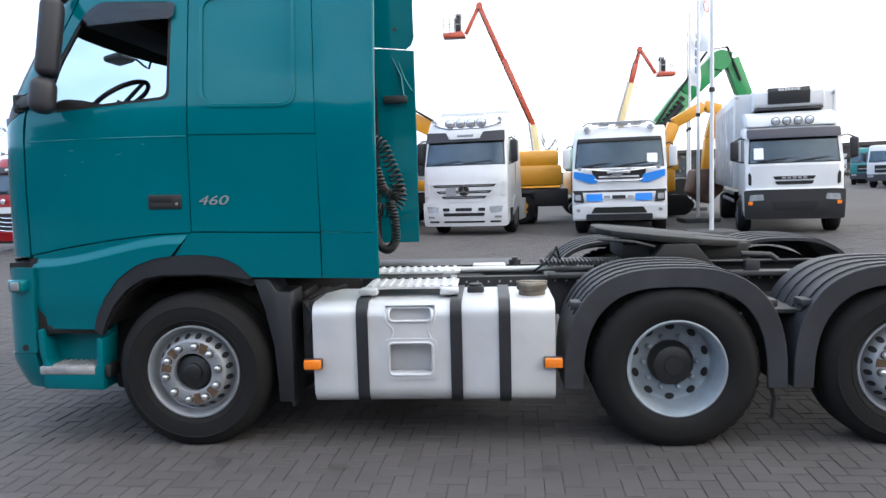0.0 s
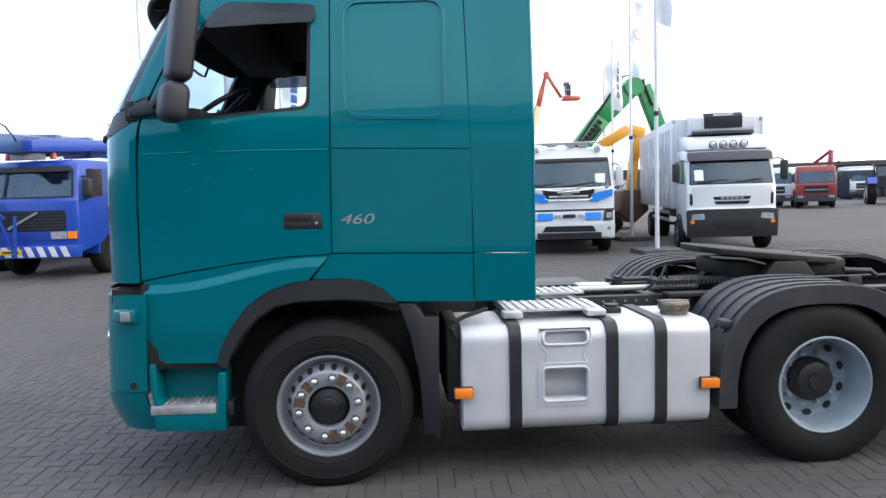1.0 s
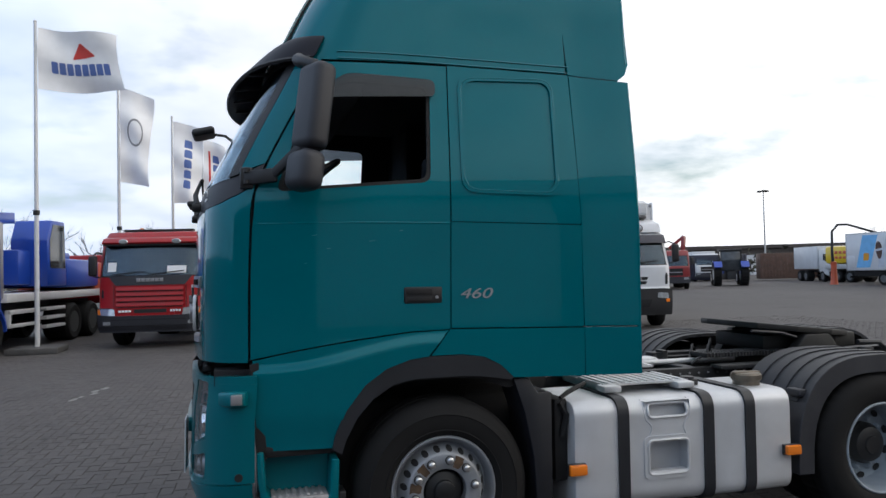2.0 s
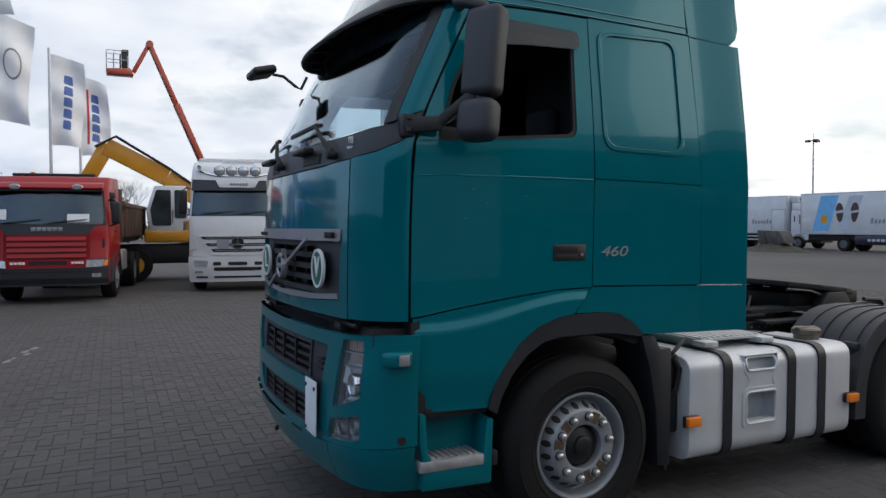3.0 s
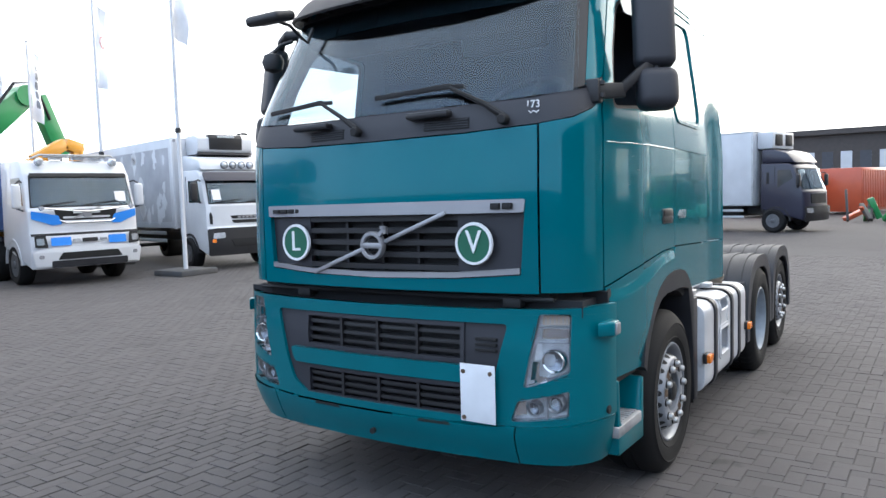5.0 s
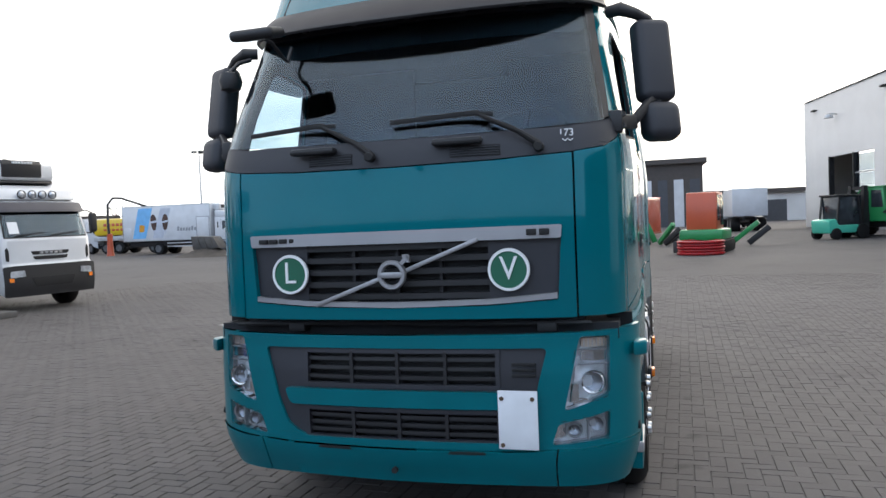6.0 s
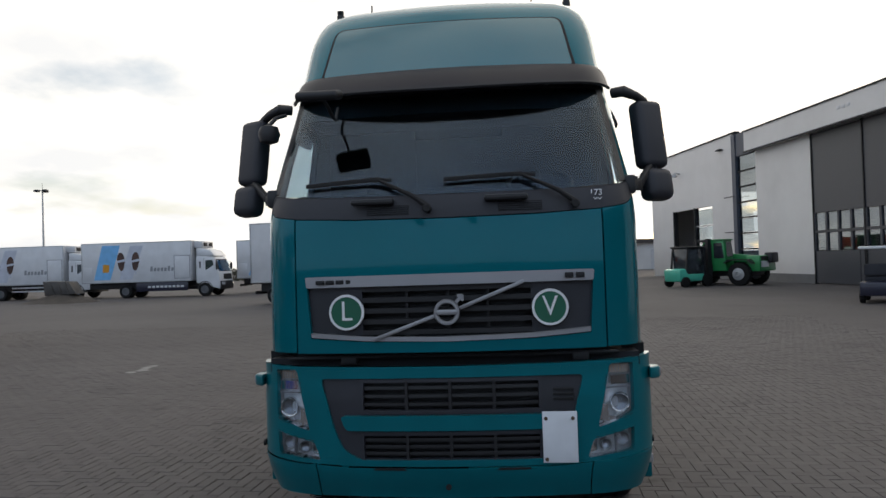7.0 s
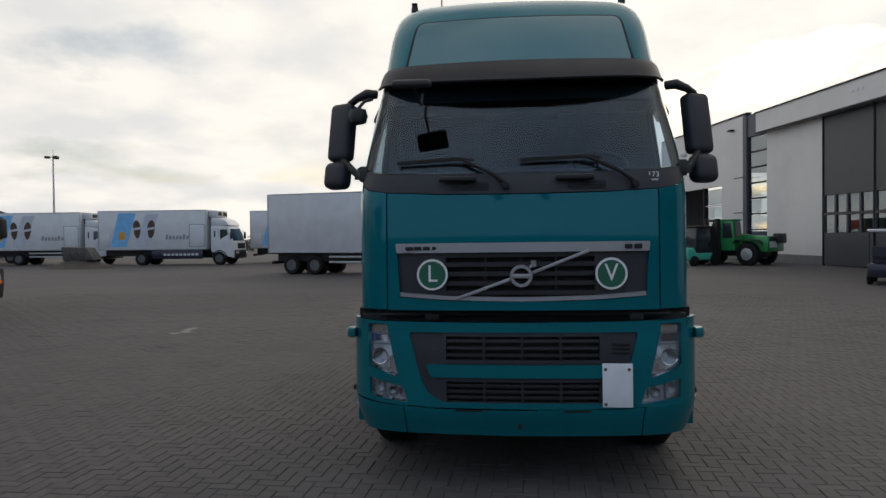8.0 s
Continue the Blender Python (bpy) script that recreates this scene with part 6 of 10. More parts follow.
        side_mirror(r, s, 0.42, 2.05, W, 0.62, BLACK)
        arch(r, s, 1.38, 0.50, 1.235, P_WHITE2)
        b = B(); lathe(b, (s * 0.98, 0.50, 3.28), "y", [(0.02, -0.08), (0.05, -0.09), (0.055, 0.0), (0.03, 0.2)], 16)
        part("roof_horn", b, SILVER, r)
        bx(r, "rear_mudguard", BLACK, s * 0.62, s * 1.22, 4.35, 5.45, 1.02, 1.06, 0.01)
    for x in (-0.42, -0.14, 0.14, 0.42):
        b = B(); lathe(b, (x * 1.1, 0.40, 3.20), "y", [(0.002, -0.05), (0.08, -0.04), (0.130, -0.005), (0.138, 0.04), (0.07, 0.14)], 24)
        lampo = part("roof_lamp", b, LAMPM, r)
        b = B(); lathe(b, (x * 1.1, 0.40, 3.20), "y", [(0.126, -0.014), (0.146, -0.012), (0.146, 0.03)], 24, cap=False)
        part("lamp_ring", b, CHROME, lampo)
    b = B(); tube(b, [(-1.02, 0.60, 3.20), (-0.80, 0.50, 3.12), (-0.5, 0.42, 3.05), (0.5, 0.42, 3.05), (0.80, 0.50, 3.12), (1.02, 0.60, 3.20)], 0.025, 8)
    part("lamp_bar", b, CHROME, r)
    bx(r, "roof_sign", P_WHITE, -0.42, 0.42, 0.95, 1.05, 3.40, 3.54, 0.03)
    bx(r, "air_deflector", P_WHITE2, -1.1, 1.1, 1.5, 2.25, 3.25, 3.62, 0.10)
    far_wiper(r, prof, -0.9, -0.1, 2.04); far_wiper(r, prof, 0.0, 0.8, 2.04)
    cab_wheel_pair(r, 1.38); cab_wheel_pair(r, 4.9, twin=True)
    chassis(r, 0.4, 5.9)
    b = B(); cyl(b, (0, 4.9, 1.16), "z", 0.45, 0.06, 20)
    part("fifth_wheel_plate", b, GREASE, r)
    return r


# ---- white and blue tipper lorry ----
def blue_white_tipper(m):
    r = thing("tipper_lorry", "white four-axle tipper lorry with bright blue stripes and a blue body", "truck", m)
    W = 2.44
    prof = [(-0.06, 0.42), (-0.10, 0.80), (-0.06, 1.18), (0.0, 1.22), (0.0, 1.74), (0.07, 1.82), (0.27, 2.55), (0.34, 2.62), (0.50, 2.84), (0.62, 2.90)]
    cab_shell(r, prof, 2.0, 2.92, W, P_WHITE, 0.10)
    windscreen(r, prof, [(-1.12, 1.84), (1.12, 1.84), (1.06, 2.52), (-1.06, 2.52)])
    on_front(r, "visor", SEAM, rect(-1.08, 1.08, 2.50, 2.60, 0.03), prof, 0.06, 0.03)
    # upper grille with blue flashes
    on_front(r, "grille", SEAM, rounded([(-0.62, 1.44), (0.62, 1.44), (0.70, 1.76), (-0.70, 1.76)], 0.04), prof, 0.012, 0.02)
    for z, hw in ((1.46, 0.55), (1.55, 0.52), (1.66, 0.30)):
        on_front(r, "grille_bar", P_WHITE, rect(-hw, hw, z, z + 0.045, 0.015), prof, 0.035, 0.03)
    b = B(); beam(b, (-0.30, -0.05, 1.55), (0.30, -0.05, 1.80), 0.03, 0.04); cyl(b, (0, -0.07, 1.66), "y", 0.10, 0.05, 20)
    part("emblem", b, SILVER, r)
    b = B(); tube(b, [(-0.95, -0.06, 1.80), (-0.5, -0.12, 1.74), (0, -0.14, 1.70), (0.5, -0.12, 1.74), (0.95, -0.06, 1.80)], 0.02, 6)
    tube(b, [(-0.62, -0.07, 1.52), (-0.5, -0.12, 1.46), (0.5, -0.12, 1.46), (0.62, -0.07, 1.52)], 0.015, 6)
    part("bull_bar", b, CHROME, r)
    for s in (-1, 1):
        on_front(r, "blue_flash", P_SKY, rounded([(s * 1.17, 1.74), (s * 0.62, 1.62), (s * 0.55, 1.42), (s * 0.75, 1.40), (s * 1.0, 1.50), (s * 1.17, 1.56)], 0.03), prof, 0.030, 0.01)
        on_front(r, "blue_flash", P_SKY, rect(min(s * 0.42, s * 0.84), max(s * 0.42, s * 0.84), 0.94, 1.13, 0.03), prof, 0.065, 0.02)
        on_front(r, "lamp_pod", SEAM, rounded([(s * 0.90, 0.90), (s * 1.16, 0.92), (s * 1.16, 1.18), (s * 0.94, 1.18)], 0.03), prof, 0.065, 0.02)
        on_front(r, "headlight", LAMPM, rect(min(s * 0.98, s * 1.13), max(s * 0.98, s * 1.13), 0.97, 1.12, 0.03), prof, 0.082, 0.02)
        on_front(r, "fog_light", LAMPM, rect(min(s * 1.00, s * 1.10), max(s * 1.00, s * 1.10), 0.66, 0.74, 0.03), prof, 0.075, 0.02)
        on_side(r, "side_window", DARKGL, rounded([(0.42, 1.86), (1.20, 1.86), (1.20, 2.50), (0.56, 2.50)], 0.05), s * W / 2 * 0.985)
        side_mirror(r, s, 0.28, 1.80, W, 0.55, P_WHITE)
        arch(r, s, 1.32, 0.50, 1.235, P_WHITE2)
        b = B(); lathe(b, (s * 0.82, 0.42, 2.86), "y", [(0.002, -0.08), (0.06, -0.075), (0.095, -0.04), (0.10, 0.03), (0.05, 0.08)], 20)
        part("roof_lamp", b, LAMPM, r)
        b = B(); lathe(b, (s * 1.0, -0.14, 1.80), "y", [(0.002, -0.03), (0.05, -0.025), (0.06, 0.03)], 14)
        part("bar_lamp", b, LAMPM, r)
    on_front(r, "gap_line", SEAM, rect(-1.2, 1.2, 1.185, 1.225), prof, 0.012, 0.02)
    on_front(r, "bumper", P_WHITE, rounded([(-1.16, 0.48), (1.16, 0.48), (1.22, 0.80), (1.10, 0.86), (0.88, 0.90), (-0.88, 0.90), (-1.10, 0.86), (-1.22, 0.80)], 0.05), prof, 0.06, 0.05)
    on_front(r, "bumper_slot", SEAM, rounded([(-0.72, 0.62), (0.72, 0.62), (0.62, 0.78), (-0.62, 0.78)], 0.03), prof, 0.072, 0.02)
    on_front(r, "bumper_underside", FENDER, rect(-0.85, 0.85, 0.44, 0.60, 0.03), prof, 0.074, 0.03)
    on_front(r, "plate_holder", SEAM, rect(-0.17, 0.17, 1.0, 1.09, 0.01), prof, 0.06, 0.02)
    for x in (-0.3, 0.3):
        on_front(r, "spot_lamp", LAMPM, rect(x - 0.08, x + 0.08, 1.02, 1.08, 0.02), prof, 0.07, 0.03)
    on_front(r, "paper_sheet", PAPER, rect(0.72, 0.98, 1.92, 2.16), prof, 0.038, 0.003)
    b = B(); tube(b, [(-0.95, 0.52, 2.94), (-0.8, 0.45, 3.02), (0.8, 0.45, 3.02), (0.95, 0.52, 2.94)], 0.025, 8); tube(b, [(-0.7, 0.5, 2.98), (0.7, 0.5, 2.98)], 0.02, 6)
    part("roof_bar", b, GALV, r)
    for x in (-0.4, 0.1, 0.45):
        bx(r, "beacon", P_WHITE, x - 0.14, x + 0.14, 0.55, 0.68, 2.92, 3.0, 0.02)
    far_wiper(r, prof, -0.95, -0.2, 1.86); far_wiper(r, prof, 0.0, 0.75, 1.86)
    for y, tw in ((1.32, False), (3.1, False), (5.9, True), (7.2, True)):
        cab_wheel_pair(r, y, twin=tw)
    chassis(r, 0.4, 8.3)
    # body with ribs and a sheet rail
    b = B(); prism(b, [(-1.05, 1.25), (1.05, 1.25), (1.24, 1.45), (1.24, 2.75), (1.18, 2.75), (1.18, 1.5), (-1.18, 1.5), (-1.18, 2.75), (-1.24, 2.75), (-1.24, 1.45)], "y", 2.35, 8.4)
    part("tipper_body", b, P_BLUE2, r, "faded blue steel tipper body")
    bx(r, "headboard", P_BLUE2, -1.22, 1.22, 2.30, 2.36, 1.3, 2.95, 0.01)
    for s in (-1, 1):
        bx(r, "top_rail", P_BLUE2, s * 1.17, s * 1.29, 2.32, 8.42, 2.68, 2.80, 0.02)
        bx(r, "bottom_rail", P_BLUE2, s * 1.10, s * 1.27, 2.32, 8.42, 1.36, 1.52, 0.02)
        for y in (2.4, 8.3):
            bx(r, "body_post", P_BLUE2, s * 1.235, s * 1.285, y - 0.08, y + 0.08, 1.4, 2.75, 0.01)
        on_side(r, "body_panel", P_TEALF, rect(2.75, 8.0, 1.65, 2.55), s * 1.242, 0.004, 0.006)
        bx(r, "chassis_box", GALV, s * 0.75, s * 1.15, 3.9, 4.8, 0.55, 1.1, 0.04)
    return r


# ---- box lorry with a refrigeration unit ----
def box_lorry(m):
    r = thing("box_lorry", "white box lorry with worn side and black refrigeration unit", "truck", m)
    W = 2.26
    prof = [(0.0, 0.40), (-0.04, 0.70), (-0.02, 1.12), (0.02, 1.16), (0.02, 1.72), (0.07, 1.80), (0.30, 2.46), (0.40, 2.62), (0.55, 2.70)]
    cab_shell(r, prof, 1.75, 2.72, W, P_WHITE, 0.10)
    windscreen(r, prof, [(-1.02, 1.80), (1.02, 1.80), (0.98, 2.42), (-0.98, 2.42)], 0.10, 1.13)
    on_front(r, "sun_visor", P_NAVY, rounded([(-1.08, 2.40), (1.08, 2.40), (1.08, 2.64), (-1.08, 2.64)], 0.05), prof, 0.13, 0.03, 0.1, 1.13)
    for z, hw in ((1.40, 0.44), (1.28, 0.40)):
        on_front(r, "grille_slot", SEAM, rounded([(-hw, z - 0.04), (hw, z - 0.04), (hw + 0.05, z + 0.045), (-hw - 0.05, z + 0.045)], 0.03), prof, 0.01, 0.02, 0.1, 1.13)
    blocks(r, SILVER, 5, -0.30, 0.30, 1.37, 1.43, prof, 0.03)
    on_front(r, "bumper", BLACK, rounded([(-1.14, 0.38), (1.14, 0.38), (1.16, 1.10), (0.9, 1.12), (-0.9, 1.12), (-1.16, 1.10)], 0.05), prof, 0.05, 0.05, 0.1, 1.13)
    on_front(r, "bumper_slot", SEAM, rounded([(-0.45, 0.60), (0.45, 0.60), (0.55, 0.82), (-0.55, 0.82)], 0.03), prof, 0.06, 0.02, 0.1, 1.13)
    for s in (-1, 1):
        on_front(r, "headlight", LAMPM, rounded([(s * 0.70, 0.86), (s * 1.04, 0.84), (s * 1.02, 0.99), (s * 0.72, 1.01)], 0.03), prof, 0.07, 0.03, 0.1, 1.13)
        on_front(r, "indicator", AMBER, rect(min(s * 0.96, s * 1.06), max(s * 0.96, s * 1.06), 0.74, 0.83, 0.02), prof, 0.07, 0.02, 0.1, 1.13)
        on_front(r, "corner_slot", SEAM, rounded([(s * 0.98, 1.22), (s * 1.05, 1.24), (s * 1.06, 1.50), (s * 1.02, 1.56), (s * 0.98, 1.46)], 0.02), prof, 0.008, 0.02, 0.1, 1.13)
        on_side(r, "side_window", DARKGL, rounded([(0.45, 1.82), (1.15, 1.82), (1.15, 2.42), (0.60, 2.42)], 0.05), s * W / 2 * 0.985)
        on_side(r, "door_seam", SEAM, [(1.28, 0.95), (1.295, 0.95), (1.295, 2.55), (1.28, 2.55)], s * W / 2 * 0.985, 0.004)
        side_mirror(r, s, 0.28, 1.86, W, 0.50, BLACK, 0.24)
        arch(r, s, 1.18, 0.44, 1.15, BLACK)
        for z in (0.70, 0.92):
            bx(r, "side_guard", GALV, s * 1.16, s * 1.20, 2.6, 6.2, z, z + 0.10, 0.01)
    on_front(r, "paper_sheet", PAPER, rect(-0.92, -0.70, 1.88, 2.16), prof, 0.038, 0.003, 0.1, 1.13)
    far_wiper(r, prof, -0.85, -0.1, 1.82); far_wiper(r, prof, 0.05, 0.75, 1.82)
    for x in (-0.39, -0.13, 0.13, 0.39):
        b = B(); lathe(b, (x, 0.42, 2.83), "y", [(0.002, -0.05), (0.06, -0.04), (0.095, 0.0), (0.09, 0.05), (0.04, 0.12)], 24)
        lampo = part("roof_lamp", b, LAMPM, r)
        b = B(); lathe(b, (x, 0.42, 2.83), "y", [(0.09, -0.012), (0.105, -0.012), (0.105, 0.02)], 24, cap=False)
        part("lamp_ring", b, SEAM, lampo)
    b = B(); prism(b, [(0.45, 2.70), (0.62, 2.98), (1.1, 3.10), (1.72, 3.14), (1.72, 2.70)], "x", -1.06, 1.06, 0.06)
    part("air_deflector", b, P_WHITE, r)
    # box
    bx(r, "box_body", P_WHITE2, -1.25, 1.25, 1.78, 9.3, 1.12, 3.66, 0.02, "white box with worn side panels")
    for s in (-1, 1):
        bx(r, "corner_post", P_WHITE, s * 1.20, s * 1.262, 1.755, 1.86, 1.10, 3.68, 0.015)
        b = B(); cyl(b, (s * 1.18, 1.75, 3.58), "y", 0.045, 0.03, 12)
        part("top_marker", b, LAMPM, r)
    # flaked print on the side: irregular patches
    rng = random.Random(7)
    for k in range(46):
        y, z = rng.uniform(2.1, 7.8), rng.uniform(1.35, 3.35)
        a = rng.uniform(0.08, 0.30)
        poly = [(y + a * rng.uniform(0.35, 1.0) * math.cos(2 * math.pi * j / 9), z + 1.5 * a * rng.uniform(0.35, 1.0) * math.sin(2 * math.pi * j / 9)) for j in range(9)]
        on_side(r, "flaked_patch", P_WHITE, poly, -1.25, 0.002 + 0.0004 * (k % 9), 0.001)
    on_side(r, "faded_print", GREYPRINT_LIGHT, rect(2.0, 8.2, 1.3, 3.4), -1.25, 0.0015, 0.001)
    # refrigeration unit
    b = B(); prism(b, [(1.15, 3.16), (1.02, 3.30), (1.02, 3.62), (1.25, 3.70), (1.75, 3.70), (1.75, 3.16)], "x", -0.84, 0.84, 0.04)
    unit = part("refrigeration_unit", b, P_WHITE, r)
    b = B(); prism(b, [(0.99, 3.30), (0.97, 3.62), (1.02, 3.72), (1.20, 3.72), (1.20, 3.28)], "x", -0.50, 0.50, 0.02)
    part("unit_front", b, BLACK, unit)
    bk = B()
    for k in range(7):
        box(bk, -0.26 + 0.076 * k, -0.20 + 0.076 * k, 0.955, 0.985, 3.63, 3.69, 0.003)
    part("name_mark", bk, P_WHITE, unit)
    b = B(); prism(b, [(1.0, 3.16), (1.35, 3.10), (1.7, 3.10), (1.7, 3.17), (1.05, 3.22)], "x", -0.82, 0.82, 0.02)
    part("unit_tray", b, BLACK, unit)
    cab_wheel_pair(r, 1.18, 0.44); cab_wheel_pair(r, 6.9, 0.44, twin=True)
    chassis(r, 0.4, 9.0, 0.70)
    return r


GREYPRINT_LIGHT = mat("faded_grey_print", (0.36, 0.36, 0.38), 0.6, var=0.2, scale=1.2, dirt=0.4, dirtcol=(0.52, 0.52, 0.53))


# ---- red tipper lorry ----
def red_tipper(m):
    r = thing("red_tipper_lorry", "red tipper lorry with a brown ribbed body and dark bumper", "truck", m)
    W = 2.46
    prof = [(0.02, 0.42), (-0.02, 0.80), (0.0, 1.0), (0.01, 1.02), (0.03, 1.52), (0.06, 1.74), (0.24, 2.50), (0.36, 2.62), (0.62, 2.84)]
    cab_shell(r, prof, 2.0, 2.88, W, P_RED, 0.12)
    windscreen(r, prof, [(-1.14, 1.76), (1.14, 1.76), (1.08, 2.48), (-1.08, 2.48)], 0.12)
    b = B()
    prism(b, [(0.26, 2.50), (0.10, 2.52), (0.06, 2.56), (0.20, 2.66), (0.40, 2.70), (0.40, 2.60)], "x", -1.12, 1.12, 0.012)
    vis = part("visor", b, P_RED, r)
    # black strip puts the shade under the visor into colour
    bx(r, "visor_shadow_strip", SEAM, -1.10, 1.10, 0.08, 0.26, 2.485, 2.515)
    for x in (-0.62, 0.62):
        b = B(); lathe(b, (x, 0.07, 2.575), "y", [(0.002, -0.02), (0.05, -0.018), (0.062, 0.0), (0.05, 0.06)], 16)
        for v in b.verts:
            v.co.x = x + (v.co.x - x) * 1.8
        part("visor_lamp", b, LAMPM, vis)
    # dark name panel in the middle, red shoulders beside it
    on_front(r, "name_panel", PLASTIC, rounded([(-0.80, 1.52), (0.80, 1.52), (1.0, 1.76), (-1.0, 1.76)], 0.02), prof, 0.014, 0.02, 0.12)
    blocks(r, SILVER, 6, -0.32, 0.32, 1.60, 1.69, prof, 0.03, 0.18)
    on_front(r, "grille_surround", P_RED, [(-0.84, 0.80), (0.84, 0.80), (0.82, 1.515), (-0.82, 1.515)], prof, 0.030, 0.03, 0.12)
    for k in range(4):
        z = 1.02 + 0.125 * k
        f = lambda u, v: Vector((u, y_of(prof, v) - 0.036 - 0.035 * step01(z + 0.095, z, v) + 0.12 * (abs(u) / 1.22) ** 3, v))
        part("grille_louvre", sheet(B(), rounded([(-0.78, z), (0.78, z), (0.78, z + 0.095), (-0.78, z + 0.095)], 0.015), [], f, 0.02, du=0.15, dv=0.03, core=(0, 3, 1.6)), P_RED, r)
        on_front(r, "grille_slot", SEAM, rect(-0.77, 0.77, z - 0.024, z + 0.002, 0.006), prof, 0.040, 0.02, 0.12)
    for x0, x1 in ((-0.72, -0.42), (0.48, 0.74)):
        blocks(r, PAPER, 4, x0, x1, 0.88, 0.93, prof, 0.045, 0.25, "type_mark")
    on_front(r, "grille_gap", SEAM, rect(-0.36, 0.40, 0.86, 0.95, 0.02), prof, 0.036, 0.02, 0.12)
    # dark bumper with a step and lamps at its ends
    bf = lambda u, v: Vector((u, y_of(prof, v) - 0.10 + 0.05 * step01(0.56, 0.42, v) + 0.16 * (abs(u) / 1.22) ** 4, v))
    part("bumper", sheet(B(), rounded([(-1.22, 0.40), (1.22, 0.40), (1.24, 0.99), (0.88, 0.99), (0.82, 0.80), (-0.82, 0.80), (-0.88, 0.99), (-1.24, 0.99)], 0.04), [], bf, 0.12, du=0.12, dv=0.05, core=(0, 3, 0.7)), PLASTIC, r, "dark plastic bumper")
    for z in (0.545, 0.70):
        part("bumper_groove", sheet(B(), rect(-0.86, 0.86, z, z + 0.016), [], lambda u, v: bf(u, v) + Vector((0, -0.003, 0)), 0.008, du=0.12, dv=0.05, core=(0, 3, 0.7)), SEAM, r)
    for s in (-1, 1):
        head = part("headlight", sheet(B(), rounded([(s * 0.78, 0.81), (s * 1.12, 0.82), (s * 1.16, 0.97), (s * 0.80, 0.965)], 0.02), [], lambda u, v: bf(u, v) + Vector((0, -0.012, 0)), 0.03, du=0.1, dv=0.05, core=(0, 3, 0.7)), LAMPM, r)
        part("turn_lamp", sheet(B(), rounded([(s * 1.13, 0.83), (s * 1.21, 0.84), (s * 1.22, 0.965), (s * 1.165, 0.965)], 0.015), [], lambda u, v: bf(u, v) + Vector((0, -0.012, 0)), 0.03, du=0.1, dv=0.05, core=(0, 3, 0.7)), AMBER, head)
        part("fog_light", sheet(B(), rounded([(s * 0.90, 0.585), (s * 1.08, 0.585), (s * 1.08, 0.665), (s * 0.90, 0.665)], 0.02), [], lambda u, v: bf(u, v) + Vector((0, -0.012, 0)), 0.03, du=0.1, dv=0.05, core=(0, 3, 0.7)), LAMPM, r)
        on_front(r, "corner_seam", SEAM, [(s * 0.835, 1.0), (s * 0.847, 1.0), (s * 0.847, 1.52), (s * 0.835, 1.52)], prof, 0.012, 0.02, 0.12)
        on_front(r, "corner_slot", SEAM, rounded([(s * 1.09, 1.22), (s * 1.15, 1.24), (s * 1.14, 1.44), (s * 1.10, 1.42)], 0.02), prof, 0.004, 0.02, 0.12)
        on_side(r, "side_window", DARKGL, rounded([(0.40, 1.80), (1.22, 1.80), (1.22, 2.46), (0.52, 2.46)], 0.05), s * W / 2 * 0.985)
        on_side(r, "window_seal", SEAM, rounded([(0.36, 1.76), (1.26, 1.76), (1.26, 2.50), (0.48, 2.50)], 0.06), s * W / 2 * 0.985, 0.004)
        on_side(r, "door_seam", SEAM, [(1.34, 0.95), (1.355, 0.95), (1.355, 2.6), (1.34, 2.6)], s * W / 2 * 0.985, 0.004)
        bx(r, "door_handle", SEAM, s * W / 2 * 0.985, s * W / 2, 1.12, 1.28, 1.56, 1.61, 0.01)
        side_mirror(r, s, 0.22, 1.76, W, 0.50, BLACK, 0.15)
        arch(r, s, 1.42, 0.50, 1.245, PLASTIC)
        bx(r, "step_box", PLASTIC, s * 1.10, s * 1.235, 0.22, 0.82, 0.42, 0.98, 0.04)
        bx(r, "tank", GALV, s * 0.70, s * 1.16, 2.75, 3.7, 0.55, 1.10, 0.06)
    on_front(r, "paper_sheet", PAPER, rect(-1.0, -0.80, 1.86, 2.08), prof, 0.038, 0.003, 0.12)
    on_front(r, "paper_sheet", PAPER, rect(0.40, 0.84, 1.80, 1.98), prof, 0.038, 0.003, 0.12)
    far_wiper(r, prof, -0.9, -0.1, 1.78); far_wiper(r, prof, 0.0, 0.8, 1.78)
    b = B(); cyl(b, (-0.45, 0.95, 2.82), "z", 0.06, 0.13, 14, 0.05)
    part("beacon", b, AMBER, r)
    bx(r, "roof_rack", BLACK, -0.85, 0.85, 0.85, 1.0, 2.86, 2.92, 0.01)
    for y, tw in ((1.42, False), (4.9, True), (6.25, True)):
        cab_wheel_pair(r, y, rim=WHEEL, twin=tw)
    chassis(r, 0.4, 7.4)
    b = B(); prism(b, [(-1.0, 1.25), (1.0, 1.25), (1.24, 1.45), (1.24, 2.25), (1.18, 2.25), (1.18, 1.5), (-1.18, 1.5), (-1.18, 2.25), (-1.24, 2.25), (-1.24, 1.45)], "y", 2.5, 7.5)
    part("tipper_body", b, P_BROWN, r, "brown ribbed steel body")
    bx(r, "headboard", P_BROWN, -1.22, 1.22, 2.42, 2.5, 1.3, 2.65, 0.01)
    for s in (-1, 1):
        bx(r, "top_rail", P_BROWN, s * 1.18, s * 1.30, 2.45, 7.5, 2.20, 2.32, 0.02)
        for k in range(16):
            bx(r, "rib", P_BROWN, s * 1.235, s * 1.28, 2.6 + 0.31 * k, 2.70 + 0.31 * k, 1.42, 2.22, 0.01)
